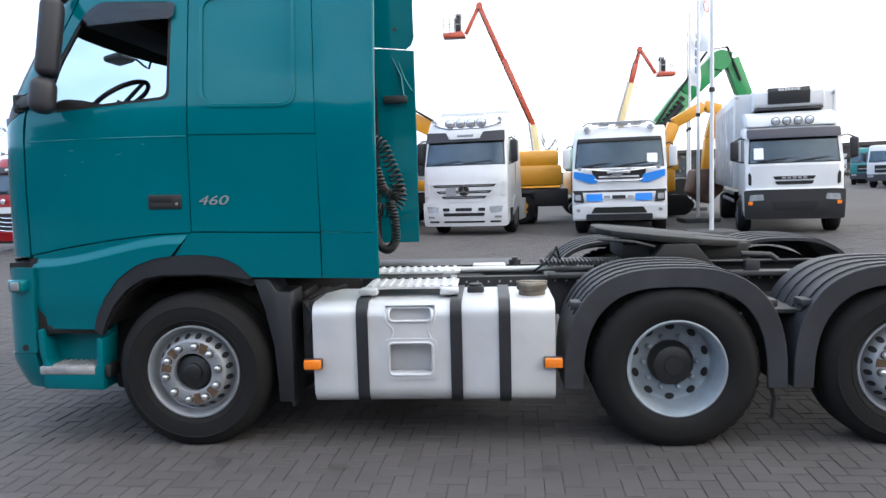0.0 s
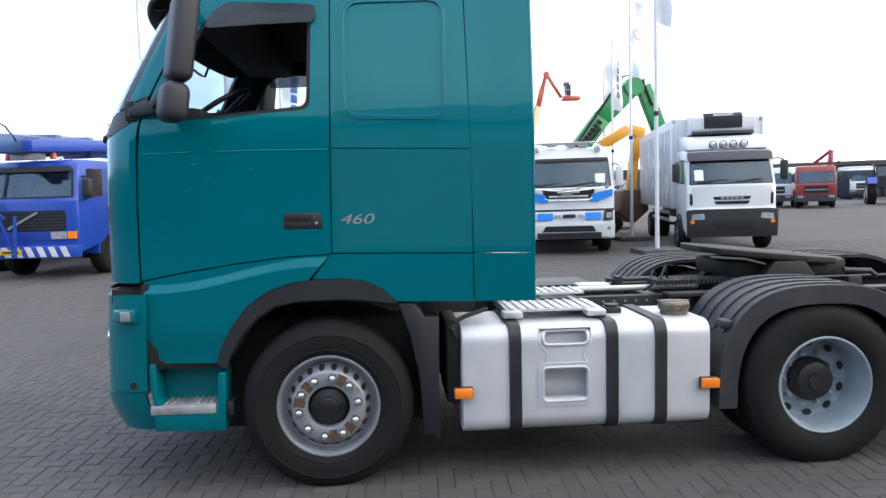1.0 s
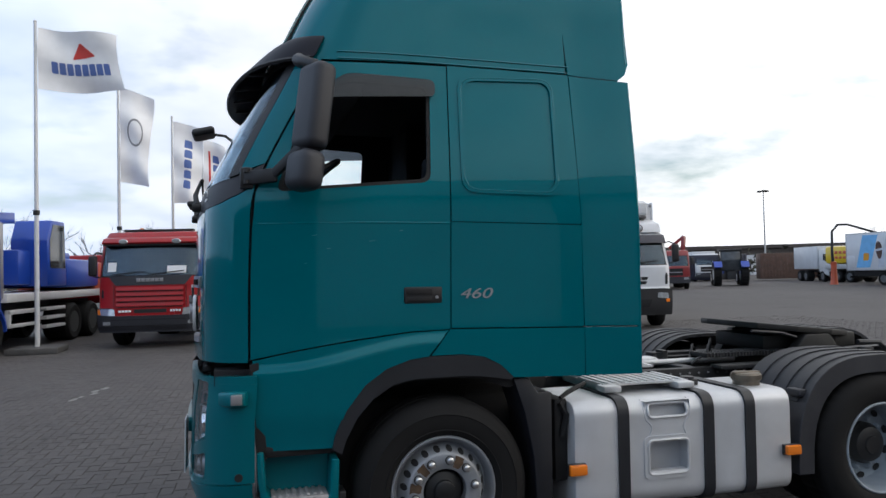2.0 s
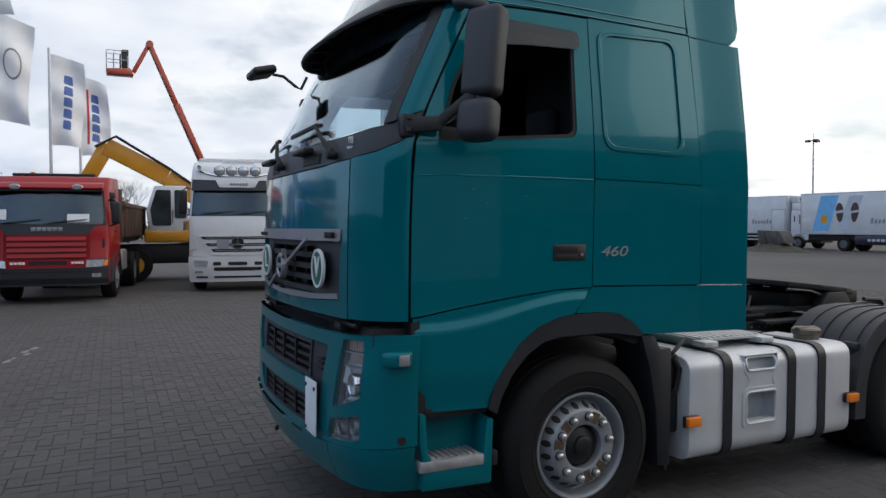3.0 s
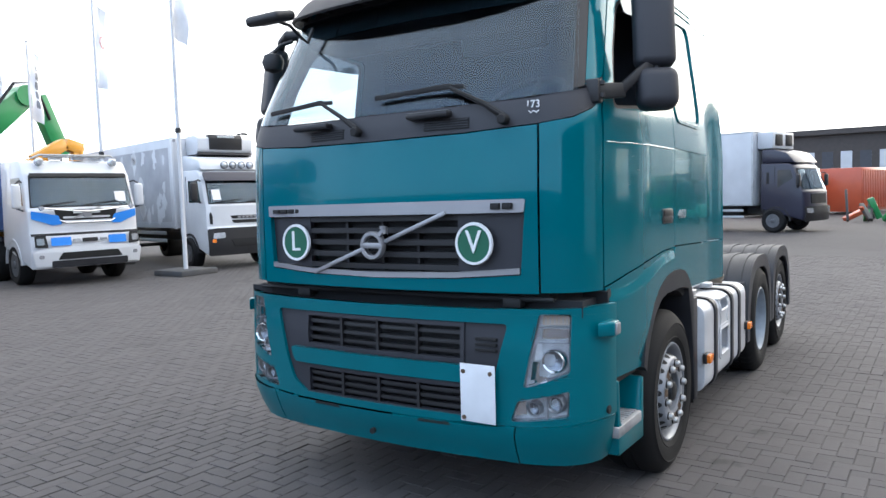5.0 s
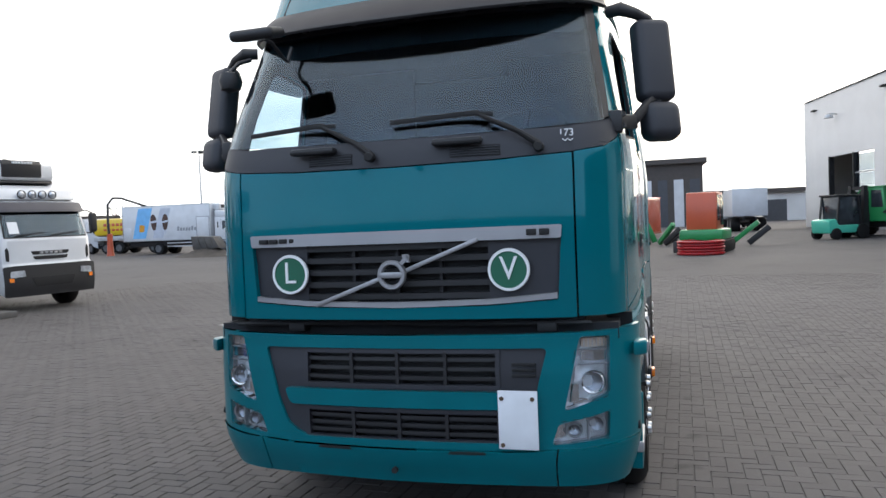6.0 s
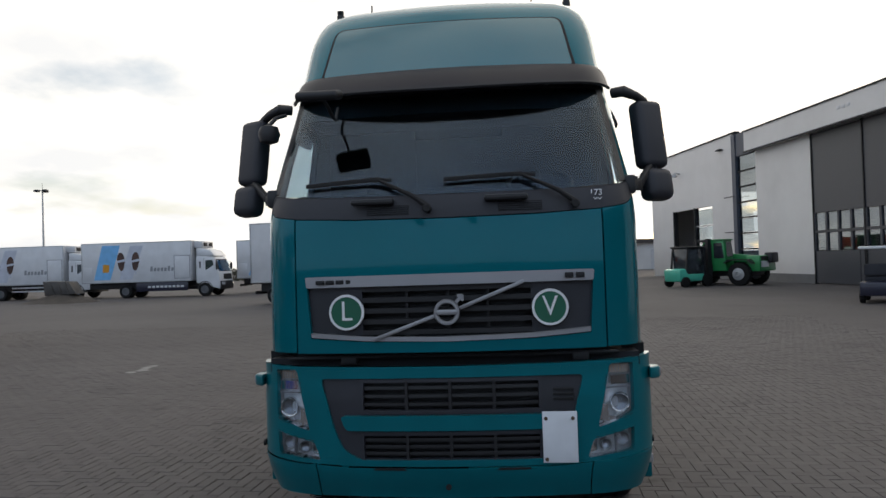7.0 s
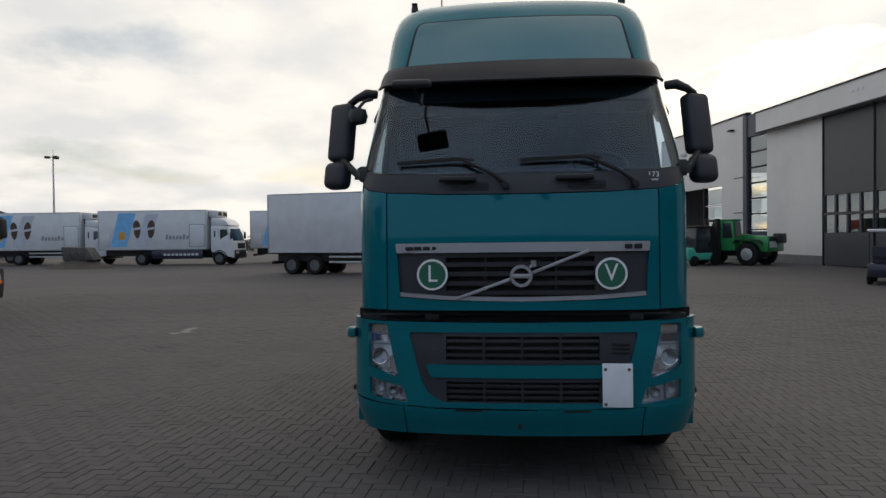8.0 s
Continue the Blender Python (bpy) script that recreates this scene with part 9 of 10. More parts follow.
def hall():
    """Facade along its own x axis, from the far corner (x = 0) towards the camera's right; y = 0 is the face, the inside behind it."""
    d = Vector((-1.0, -0.165)).normalized()
    rz = math.degrees(math.atan2(d.y, d.x))
    r = thing("industrial_hall", "grey metal-clad hall with anthracite folding doors", "building", Matrix.Translation((59.0, -12.75, 0)) @ Matrix.Rotation(radians(rz), 4, "Z"), kind="structure")
    H, deep = 9.55, 24.0
    # wall bays beside the openings; the face looks to local -y
    def wall(x0, x1, z0, z1, m=CLAD, y=0.0, t=0.25, name="wall"):
        return bx(r, name, m, x0, x1, y, y + t, z0, z1)
    wall(0, 4.4, 0, H); wall(4.4, 11.3, 5.1, H); wall(11.3, 14.5, 0, H)
    wall(4.4, 11.3, 0, 0.02)
    wall(14.5, 15.0, 0, H - 0.1, SLATE, -0.06, 0.35, "blue_pillar")
    wall(15.0, 17.5, 8.0, H - 0.1, SLATE)
    for k in range(8):
        bx(r, "strip_window", PANE, 15.05, 17.45, 0.10, 0.13, 1.0 * k + 0.06, 1.0 * k + 0.94)
        bx(r, "window_bar", SEAM, 15.0, 17.5, 0.06, 0.16, 1.0 * k - 0.05, 1.0 * k + 0.05)
    wall(17.5, 23.35, 0, 8.0, CLAD)
    wall(17.2, 60, 8.0, 9.2, CLAD, -0.55, 0.8, "fascia")
    bx(r, "gutter_line", SEAM, 17.1, 60, -0.58, -0.5, 7.93, 8.02)
    wall(48.7, 60, 0, 8.0, CLAD)
    for k in range(3):
        bx(r, "vent", P_WHITE, 26.6 + 0.38 * k, 26.86 + 0.38 * k, -0.57, -0.55, 8.62, 8.79, 0.004)
    bx(r, "roof_edge", SEAM, -0.1, 15.0, -0.06, 0.3, H, H + 0.10)
    bx(r, "roof_edge", SEAM, 17.1, 60, -0.6, 0.3, 9.2, 9.29)
    bx(r, "roof", SLATE, 0, 60, 0.25, deep, 8.98, 9.14, 0.0)
    # unseen back wall, left open at pane height so daylight brightens the windows
    bx(r, "back_wall", CLAD, 0, 60, deep, deep + 0.25, 0, 1.2)
    bx(r, "back_wall", CLAD, 0, 60, deep, deep + 0.25, 6.2, 9.0)
    bx(r, "back_wall", CLAD, 33, 60, deep, deep + 0.25, 1.2, 6.2)
    for k in range(11):
        bx(r, "back_post", CLAD, 6 * k - 0.2, 6 * k + 0.2, deep, deep + 0.25, 1.2, 6.2)
    # end wall with an unseen opening, added so daylight shows through the bay
    bx(r, "end_wall", CLAD, -0.25, 0, 0, 3.9, 0, H); bx(r, "end_wall", CLAD, -0.25, 0, 9.6, deep + 0.25, 0, H)
    bx(r, "end_wall", CLAD, -0.25, 0, 3.9, 9.6, 0, 1.9); bx(r, "end_wall", CLAD, -0.25, 0, 3.9, 9.6, 7.0, H)
    bx(r, "end_wall", CLAD, 60, 60.25, 0, deep + 0.25, 0, 9.2)
    bx(r, "plinth", mat("grey_plinth", (0.16, 0.16, 0.16), 0.9, var=0.1), 11.3, 23.35, -0.03, 0.0, 0.0, 0.5)
    # half-open sliding door and the window bay beside it
    bx(r, "door_frame", SEAM, 4.3, 4.45, -0.04, 0.3, 0, 5.15); bx(r, "door_frame", SEAM, 8.25, 8.4, -0.04, 0.3, 0, 5.15)
    for k in range(4):
        bx(r, "bay_window", PANE, 8.45, 11.25, 0.10, 0.13, 1.25 * k + 0.08, 1.25 * k + 1.2)
        bx(r, "window_bar", GALV, 8.4, 11.3, 0.06, 0.16, 1.25 * k - 0.03, 1.25 * k + 0.06)
    # folding doors with two rows of panes
    for i in range(6):
        x0, w = 23.45 + 4.2 * i, 4.1
        bx(r, "folding_door", DOORM, x0, x0 + w, 0.02, 0.14, 0.05, 1.75)
        bx(r, "door_upper", DOORM, x0, x0 + w, 0.02, 0.14, 3.75, 7.95)
        bx(r, "door_bar", DOORM, x0, x0 + w, 0.0, 0.14, 2.68, 2.82)
        for k in range(5):
            bx(r, "door_post", DOORM, x0 + w * k / 4 - 0.07, x0 + w * k / 4 + 0.07, 0.0, 0.14, 1.75, 3.75)
        for k in range(4):
            for z in (1.78, 2.84):
                bx(r, "pane", PANE, x0 + w / 4 * k + 0.08, x0 + w / 4 * k + w / 4 - 0.08, 0.07, 0.09, z, z + 0.88)
        bx(r, "door_edge", SEAM, x0 - 0.09, x0 - 0.01, -0.03, 0.16, 0, 8.0)
    for x, z in ((2.0, 8.7), (12.9, 8.7)):
        bx(r, "wall_lamp", SEAM, x - 0.3, x + 0.3, -0.25, 0.0, z, z + 0.1, 0.02)
    b = B(); tube(b, [(5.8, 0, 8.0), (5.8, -0.3, 8.05), (5.8, -0.5, 8.0)], 0.05, 8); lathe(b, (5.8, -0.55, 7.75), "z", [(0.32, 0), (0.25, 0.2), (0.08, 0.3)], 16)
    part("yard_lamp", b, GALV, r)
    for z in (5.4, 3.1):
        b = B(); beam(b, (14.0, -0.4, z), (15.4, -0.4, z), 0.06, 0.06)
        part("bracket", b, STEEL, r)
    return r


hall()


def forklift(m):
    r = thing("forklift", "mint green forklift with dark mast parked by the hall", "forklift", m)
    b = B(); prism(b, [(-1.2, 0.3), (-1.25, 0.95), (-0.8, 1.02), (-0.6, 0.7), (0.6, 0.7), (0.9, 0.3)], "x", -0.6, 0.6, 0.08)
    part("body", b, P_MINT, r)
    b = B()
    for x in (-0.55, 0.55):
        for y0, y1 in ((-0.75, -0.55), (0.75, 0.55)):
            beam(b, (x, y0, 0.65), (x, y1, 2.15), 0.08, 0.08)
    box(b, -0.62, 0.62, -0.7, 0.7, 2.1, 2.2, 0.03)
    part("overhead_guard", b, BLACK, r)
    bx(r, "cab_glass", DARKGL, -0.52, 0.52, -0.58, 0.68, 0.7, 2.1, 0.02)
    b = B()
    for x in (-0.4, 0.4):
        box(b, x - 0.09, x + 0.09, 1.0, 1.25, 0.1, 2.6)
    box(b, -0.5, 0.5, 1.05, 1.2, 2.4, 2.55); box(b, -0.5, 0.5, 1.25, 1.32, 0.5, 1.2)
    part("mast", b, BLACK, r)
    for x in (-0.3, 0.3):
        bx(r, "fork", STEEL, x - 0.07, x + 0.07, 1.3, 2.4, 0.06, 0.11)
    for y, rad in ((-0.85, 0.28), (0.75, 0.36)):
        for s in (-1, 1):
            b = B(); lathe(b, (s * 0.6 - 0.12, y, rad), "x", [(rad * 0.5, 0), (rad, 0.03), (rad, 0.21), (rad * 0.5, 0.24)], 20)
            part("wheel", b, RUBBER, r)
    return r


forklift(pose(36.7, -10.15, 0, 0, 0, 212))


def telehandler(m):
    r = thing("telehandler", "bright green telehandler with large tyres beside the hall", "telehandler", m)
    for y in (-1.45, 1.45):
        for s in (-1, 1):
            b = B(); lathe(b, (s * 1.0 - 0.22, y, 0.62), "x", [(0.3, 0), (0.58, 0.03), (0.62, 0.1), (0.62, 0.34), (0.58, 0.41), (0.3, 0.44)], 36)
            for v in b.verts:
                dy, dz = v.co.y - y, v.co.z - 0.62
                if math.hypot(dy, dz) > 0.57 and round(math.atan2(dz, dy) / (2 * math.pi) * 36) % 2:
                    v.co.y, v.co.z = y + dy * 1.07, 0.62 + dz * 1.07
            w = part("wheel", b, RUBBER, r)
            b = B(); lathe(b, (s * 1.0, y, 0.62), "x", [(0.33, -0.226), (0.29, -0.238), (0.16, -0.245), (0.13, -0.28), (0.13, 0.28), (0.16, 0.245), (0.29, 0.238), (0.33, 0.226)], 20)
            part("rim", b, GALV, w)
    bx(r, "chassis", BLACK, -0.7, 0.7, -2.0, 2.0, 0.5, 1.0, 0.05)
    b = B(); prism(b, [(-0.9, 0.8), (-1.0, 1.7), (-0.55, 2.5), (0.6, 2.5), (0.75, 0.8)], "x", -1.1, -0.2, 0.05)
    cab = part("cab", b, P_GREEN, r)
    for poly in ([(-0.82, 1.0), (-0.88, 1.7), (-0.5, 2.35), (-0.1, 2.35), (-0.1, 1.0)], [(0.02, 1.5), (0.02, 2.35), (0.5, 2.35), (0.6, 1.5)]):
        b = B(); sheet(b, rounded(poly, 0.05), [], lambda u, v: Vector((-1.115, u, v)), 0.008, du=0.1, core=(2, 0, 1.5))
        part("cab_window", b, DARKGL, cab)
    b = B(); sheet(b, rounded([(-1.0, 1.6), (-0.3, 1.6), (-0.35, 2.4), (-0.95, 2.4)], 0.05), [], lambda u, v: Vector((u, 0.72 - 0.08 * (v - 1.6) + 0.012, v)), 0.008, du=0.1, core=(0, -2, 1.5))
    part("cab_window", b, DARKGL, cab)
    b = B(); beam(b, (0.35, -1.9, 1.75), (0.35, 2.2, 1.35), 0.4, 0.4, 0.03)
    part("boom", b, P_GREEN, r)
    bx(r, "engine_pod", P_GREEN, 0.5, 1.15, -0.9, 1.1, 0.7, 1.45, 0.1)
    bx(r, "rear_counterweight", P_GREEN, -0.9, 1.0, 1.7, 2.5, 0.75, 1.6, 0.08)
    bx(r, "plate", P_WHITE, -0.75, 0.1, 2.5, 2.515, 0.98, 1.30, 0.01)
    bx(r, "rear_grille", BLACK, -0.75, -0.05, 2.495, 2.512, 1.34, 1.56, 0.005)
    for s in (-1, 1):
        b = B(); prism(b, [(0.62, 1.25), (0.85, 1.42), (2.05, 1.42), (2.25, 1.2), (2.2, 1.16), (2.0, 1.37), (0.9, 1.37), (0.68, 1.21)], "x", min(s * 0.75, s * 1.25), max(s * 0.75, s * 1.25))
        part("mudguard", b, BLACK, r)
    bx(r, "cab_roof", P_GREEN, -1.14, -0.16, -0.62, 0.68, 2.48, 2.56, 0.03)
    bx(r, "head", BLACK, 0.0, 0.8, 2.3, 2.75, 1.2, 1.75, 0.08)
    return r


telehandler(pose(37.9, -12.4, 0, 0, 0, 136) @ Matrix.Scale(-1, 4, (1, 0, 0)))


def golf_cart(m):
    r = thing("golf_cart", "dark golf cart with a white roof, parked on the yard", "golf cart", m)
    b = B(); prism(b, [(-1.2, 0.25), (-1.25, 0.6), (-0.7, 0.9), (-0.6, 0.4), (0.3, 0.4), (0.4, 0.75), (1.2, 0.7), (1.2, 0.25)], "x", -0.6, 0.6, 0.05)
    part("body", b, P_NAVY, r)
    bx(r, "roof", P_WHITE, -0.62, 0.62, -0.7, 1.1, 1.78, 1.88, 0.04)
    b = B()
    for x in (-0.55, 0.55):
        beam(b, (x, -0.8, 0.85), (x, -0.55, 1.8), 0.04, 0.04); beam(b, (x, 1.0, 0.7), (x, 0.95, 1.8), 0.04, 0.04)
    part("roof_post", b, BLACK, r)
    bx(r, "seat", SEATM, -0.5, 0.5, 0.2, 0.7, 0.72, 0.9, 0.05); bx(r, "backrest", SEATM, -0.5, 0.5, 0.65, 0.8, 0.9, 1.3, 0.05)
    for y in (-0.85, 0.8):
        for s in (-1, 1):
            b = B(); lathe(b, (s * 0.55 - 0.1, y, 0.23), "x", [(0.1, 0), (0.21, 0.02), (0.23, 0.05), (0.23, 0.15), (0.21, 0.18), (0.1, 0.2)], 20)
            part("wheel", b, RUBBER, r)
    return r


golf_cart(pose(21.4, -12.9, 0, 0, 0, 60))


def mini_excavator(m):
    r = thing("mini_excavator", "orange and green mini excavator with dozer blade", "excavator", m)
    for x in (-0.75, 0.75):
        b = B(); prism(b, rounded([(-1.1, 0.03), (1.1, 0.03), (1.25, 0.28), (1.05, 0.5), (-1.05, 0.5), (-1.25, 0.28)], 0.12), "x", x - 0.2, x + 0.2, 0.02)
        part("track", b, RUBBER, r)
    bx(r, "lower_frame", P_GREEN, -0.85, 0.85, -1.0, 1.0, 0.5, 0.95, 0.08)
    b = B(); prism(b, [(-0.6, 0.9), (-0.7, 2.0), (-0.5, 2.45), (0.75, 2.45), (0.8, 0.9)], "x", -0.6, 0.6, 0.06)
    cab = part("cab", b, P_RUSTRED, r)
    for s in (-1, 1):
        for poly in ([(-0.5, 1.1), (-0.58, 2.0), (-0.42, 2.33), (0.05, 2.33), (0.05, 1.1)], [(0.18, 1.3), (0.18, 2.33), (0.65, 2.33), (0.68, 1.3)]):
            b = B(); sheet(b, rounded(poly, 0.05), [], lambda u, v, s=s: Vector((s * 0.612, u, v)), 0.008, du=0.5, core=(0, 0, 1.5))
            part("cab_window", b, DARKGL, cab)
    b = B(); sheet(b, rounded(rect(-0.5, 0.5, 1.1, 2.3), 0.05), [], lambda u, v: Vector((u, -0.72 + 0.05 * (v - 1.1), v)), 0.008, du=0.5, core=(0, 2, 1.5))
    part("cab_window", b, DARKGL, cab)
    b = B(); lattice_arm(b, [(0.2, -0.8, 0.9), (0.2, -1.7, 2.0), (0.2, -2.6, 1.6), (0.2, -2.9, 0.6)], 0.2, 0.26)
    part("boom", b, BLACK, r)
    bx(r, "blade", STEEL, -0.95, 0.95, 1.5, 1.6, 0.05, 0.5, 0.02)
    bx(r, "blade_arm", STEEL, -0.5, 0.5, 0.9, 1.5, 0.2, 0.3)
    return r


mini_excavator(pose(28.3, -3.3, 0, 0, 0, 75))


def hose_coil(m):
    r = thing("hose_coil", "stack of coiled red hose on the paving", "hose", m)
    for k in range(5):
        b = B(); rad = 0.85 - 0.03 * (k % 2)
        tube(b, [(rad * math.cos(2 * math.pi * j / 30), rad * math.sin(2 * math.pi * j / 30), 0.06 + 0.11 * k) for j in range(31)], 0.06, 8, cap=False)
        part("loop", b, P_RED, r)
    return r


hose_coil(pose(26.6, -3.0, 0))
generic_far_lorry(pose(60.0, -7.6, 0, 0, 0, 92), P_WHITE, "white lorry with dark hatch near the gate", "box")


def car(m, col, label):
    r = thing("parked_car", label, "car", m)
    b = B(); prism(b, [(-2.1, 0.35), (-2.1, 0.75), (-1.3, 0.95), (-0.6, 1.4), (0.9, 1.42), (1.7, 0.98), (2.1, 0.9), (2.1, 0.35)], "x", -0.85, 0.85, 0.08)
    part("body", b, col, r)
    for s in (-1, 1):
        b = B(); sheet(b, rounded([(-1.05, 0.98), (-0.55, 1.33), (0.82, 1.35), (1.35, 1.0)], 0.05), [], lambda u, v, s=s: Vector((s * 0.855, u, v)), 0.006, du=0.5, core=(0, 0, 1))
        part("side_glass", b, DARKGL, r)
        for y in (-1.35, 1.3):
            b = B(); lathe(b, (s * 0.78 - 0.1, y, 0.31), "x", [(0.15, 0), (0.29, 0.02), (0.31, 0.05), (0.31, 0.15), (0.29, 0.18), (0.15, 0.2)], 20)
            part("wheel", b, RUBBER, r)
    b = B(); sheet(b, [(-0.7, 0.97), (0.7, 0.97), (0.6, 1.36), (-0.6, 1.36)], [], lambda u, v: Vector((u, -1.3 + (v - 0.95) * 1.55 - 0.012, v)), 0.006, du=0.5, core=(0, 2, 0.5))
    part("windscreen", b, DARKGL, r)
    return r


car(pose(62, -8.6, 0, 0, 0, 60), GALV, "silver car parked beyond the gate")


# ---- distance: halls, containers, hedges and bare trees ----
def far_hall(m, w, d, h, wallm, roofm, label, bays=6):
    r = thing("far_hall", label, "building", m, group="far halls", kind="structure")
    bx(r, "wall", wallm, -w / 2, w / 2, 0, d, 0, h)
    bx(r, "roof", roofm, -w / 2 - 0.4, w / 2 + 0.4, -0.5, d + 0.4, h, h + 0.5)
    for k in range(bays):
        x = -w / 2 + w * (k + 0.5) / bays
        bx(r, "bay_door", P_WHITE2 if k % 2 else DOORM, x - w / bays * 0.3, x + w / bays * 0.3, -0.06, 0.0, 0, h * 0.75)
    return r


DARKBR = mat("dark_brown_cladding", (0.06, 0.05, 0.045), 0.7, var=0.15)
far_hall(pose(88, -2, 0, 0, 0, -88), 40, 16, 3.3, CLAD, DARKBR, "low grey hall beyond the gate", 8)
far_hall(pose(74, 1.0, 0, 0, 0, -90), 14, 14, 6.4, DARKBR, DARKBR, "long dark open-sided shed", 9)
far_hall(pose(60, 95, 0, 0, 0, -25), 70, 18, 4.0, DARKBR, DARKBR, "low dark buildings on the horizon", 10)
far_hall(pose(-40, 120, 0, 0, 0, 8), 70, 18, 4.5, DARKBR, DARKBR, "low dark buildings on the horizon", 10)


# out of view; stand in for the dark skyline reflected in the teal paint
far_hall(pose(5, -46, 0, 0, 0, 180), 120, 16, 16.0, DARKBR, DARKBR, "unseen dark block across the yard, added for reflections", 0)
far_hall(pose(-58, 10, 0, 0, 0, 90), 120, 16, 5.5, DARKBR, DARKBR, "unseen dark block at the yard's edge, added for reflections", 0)


def container(m, col, label):
    r = thing("container", label, "container", m, group="containers")
    bx(r, "shell", col, -1.22, 1.22, 0, 6.0, 0.15, 2.7, 0.03)
    for s in (-1, 1):
        for k in range(20):
            bx(r, "rib", col, s * 1.22, s * 1.25, 0.15 + 0.29 * k, 0.30 + 0.29 * k, 0.3, 2.55)
    for z in (0.15, 2.6):
        bx(r, "end_rail", col, -1.25, 1.25, -0.04, 0.04, z, z + 0.12)
    return r


for k, (x, y, rz, col, lab) in enumerate(((47, 3.2, 70, P_RUSTRED, "faded red container behind the lorries"), (51, -0.5, 75, P_RUSTRED, "faded red container near the shed"), (56, 54, 60, P_BROWN, "rust-brown container in the far row"), (50, 58, 62, P_NAVY, "dark container in the far row"), (62, 50, 60, P_BROWN, "rust-brown container in the far row"))):
    container(pose(x, y, 0, 0, 0, rz), col, lab)


def scrap(m):
    r = thing("machine_parts", "pile of green and grey machine attachments", "machine parts", m)
    rng = random.Random(11)
    for k in range(14):
        x, y = rng.uniform(-2.2, 2.2), rng.uniform(-1.2, 1.2)
        b = B(); beam(b, (x, y, 0.12), (x + rng.uniform(-1, 1), y + rng.uniform(-0.8, 0.8), rng.uniform(0.3, 1.5)), rng.uniform(0.1, 0.35), rng.uniform(0.1, 0.3), 0.02)
        part("attachment", b, rng.choice([P_GREEN, STEEL, GALV, P_RUSTRED, BLACK]), r)
    return r


scrap(pose(36, -1.0, 0)); scrap(pose(33.5, -3.6, 0, 0, 0, 40))


def red_lorry_tail(m):
    r = thing("red_low_loader", "red machinery trailer behind the crane lorry", "trailer", m)
    bx(r, "deck", P_RED, -1.25, 1.25, 0, 7, 0.9, 1.25, 0.04)
    bx(r, "cab", P_RED, -1.2, 1.2, 0.2, 2.0, 1.2, 2.5, 0.1)
    bx(r, "tank", P_RED, -1.0, 1.0, 2.4, 6.5, 1.25, 2.2, 0.2)
    b = B(); beam(b, (0.2, 0.5, 2.3), (0.9, -1.2, 2.8), 0.25, 0.25)
    part("arm", b, BLACK, r)
    for y in (1.2, 5.0, 6.2):
        cab_wheel_pair(r, y)
    return r


red_lorry_tail(pose(-4.4, 21.0, 0, 0, 0, -10))


BARK = mat("bare_bark", (0.055, 0.045, 0.036), 0.9, var=0.3, bump=0.5)


def bare_tree(m, h, seed):
    """A leafless tree: tapered trunk, limbs and many fine twigs with an uneven outline."""
    r = thing("bare_tree", "leafless winter tree on the horizon", "tree", m, group="bare trees")
    rng = random.Random(seed)
    trunk, crown = B(), B()
    tube(trunk, [(0, 0, 0), (0.05 * h * rng.uniform(-1, 1), 0, h * 0.3), (0, 0, h * 0.55)], [h * 0.02, h * 0.015, h * 0.010], 8)
    part("trunk", trunk, BARK, r)
    def grow(p, d, l, rad, depth):
        e = p + d * l
        tube(crown, [p, p.lerp(e, 0.5) + Vector((rng.uniform(-1, 1), rng.uniform(-1, 1), 0.5)) * l * 0.06, e], [rad, rad * 0.75, rad * 0.5], 4, cap=False)
        if depth:
            for _ in range(3):
                nd = (d + Vector((rng.uniform(-0.8, 0.8), rng.uniform(-0.8, 0.8), rng.uniform(-0.1, 0.5)))).normalized()
                grow(p.lerp(e, rng.uniform(0.45, 1.0)), nd, l * rng.uniform(0.55, 0.8), rad * 0.55, depth - 1)
    for k in range(7):
        a = 2 * math.pi * k / 7 + rng.uniform(-0.3, 0.3)
        grow(Vector((0, 0, h * rng.uniform(0.28, 0.55))), Vector((math.cos(a) * 0.7, math.sin(a) * 0.7, rng.uniform(0.5, 1.0))).normalized(), h * 0.22, h * 0.007, 3)
    part("crown", crown, BARK, r)


for k, (x, y, h) in enumerate(((-16, 62, 8.5), (-12, 66, 7.5), (-9, 70, 8), (-20, 64, 9), (-27, 60, 9), (-34, 52, 9), (3, 75, 8), (10, 80, 8), (-45, 60, 10), (75, 66, 7), (92, 10, 8))):
    bare_tree(pose(x, y, 0, 0, 0, 40 * k), h, k)


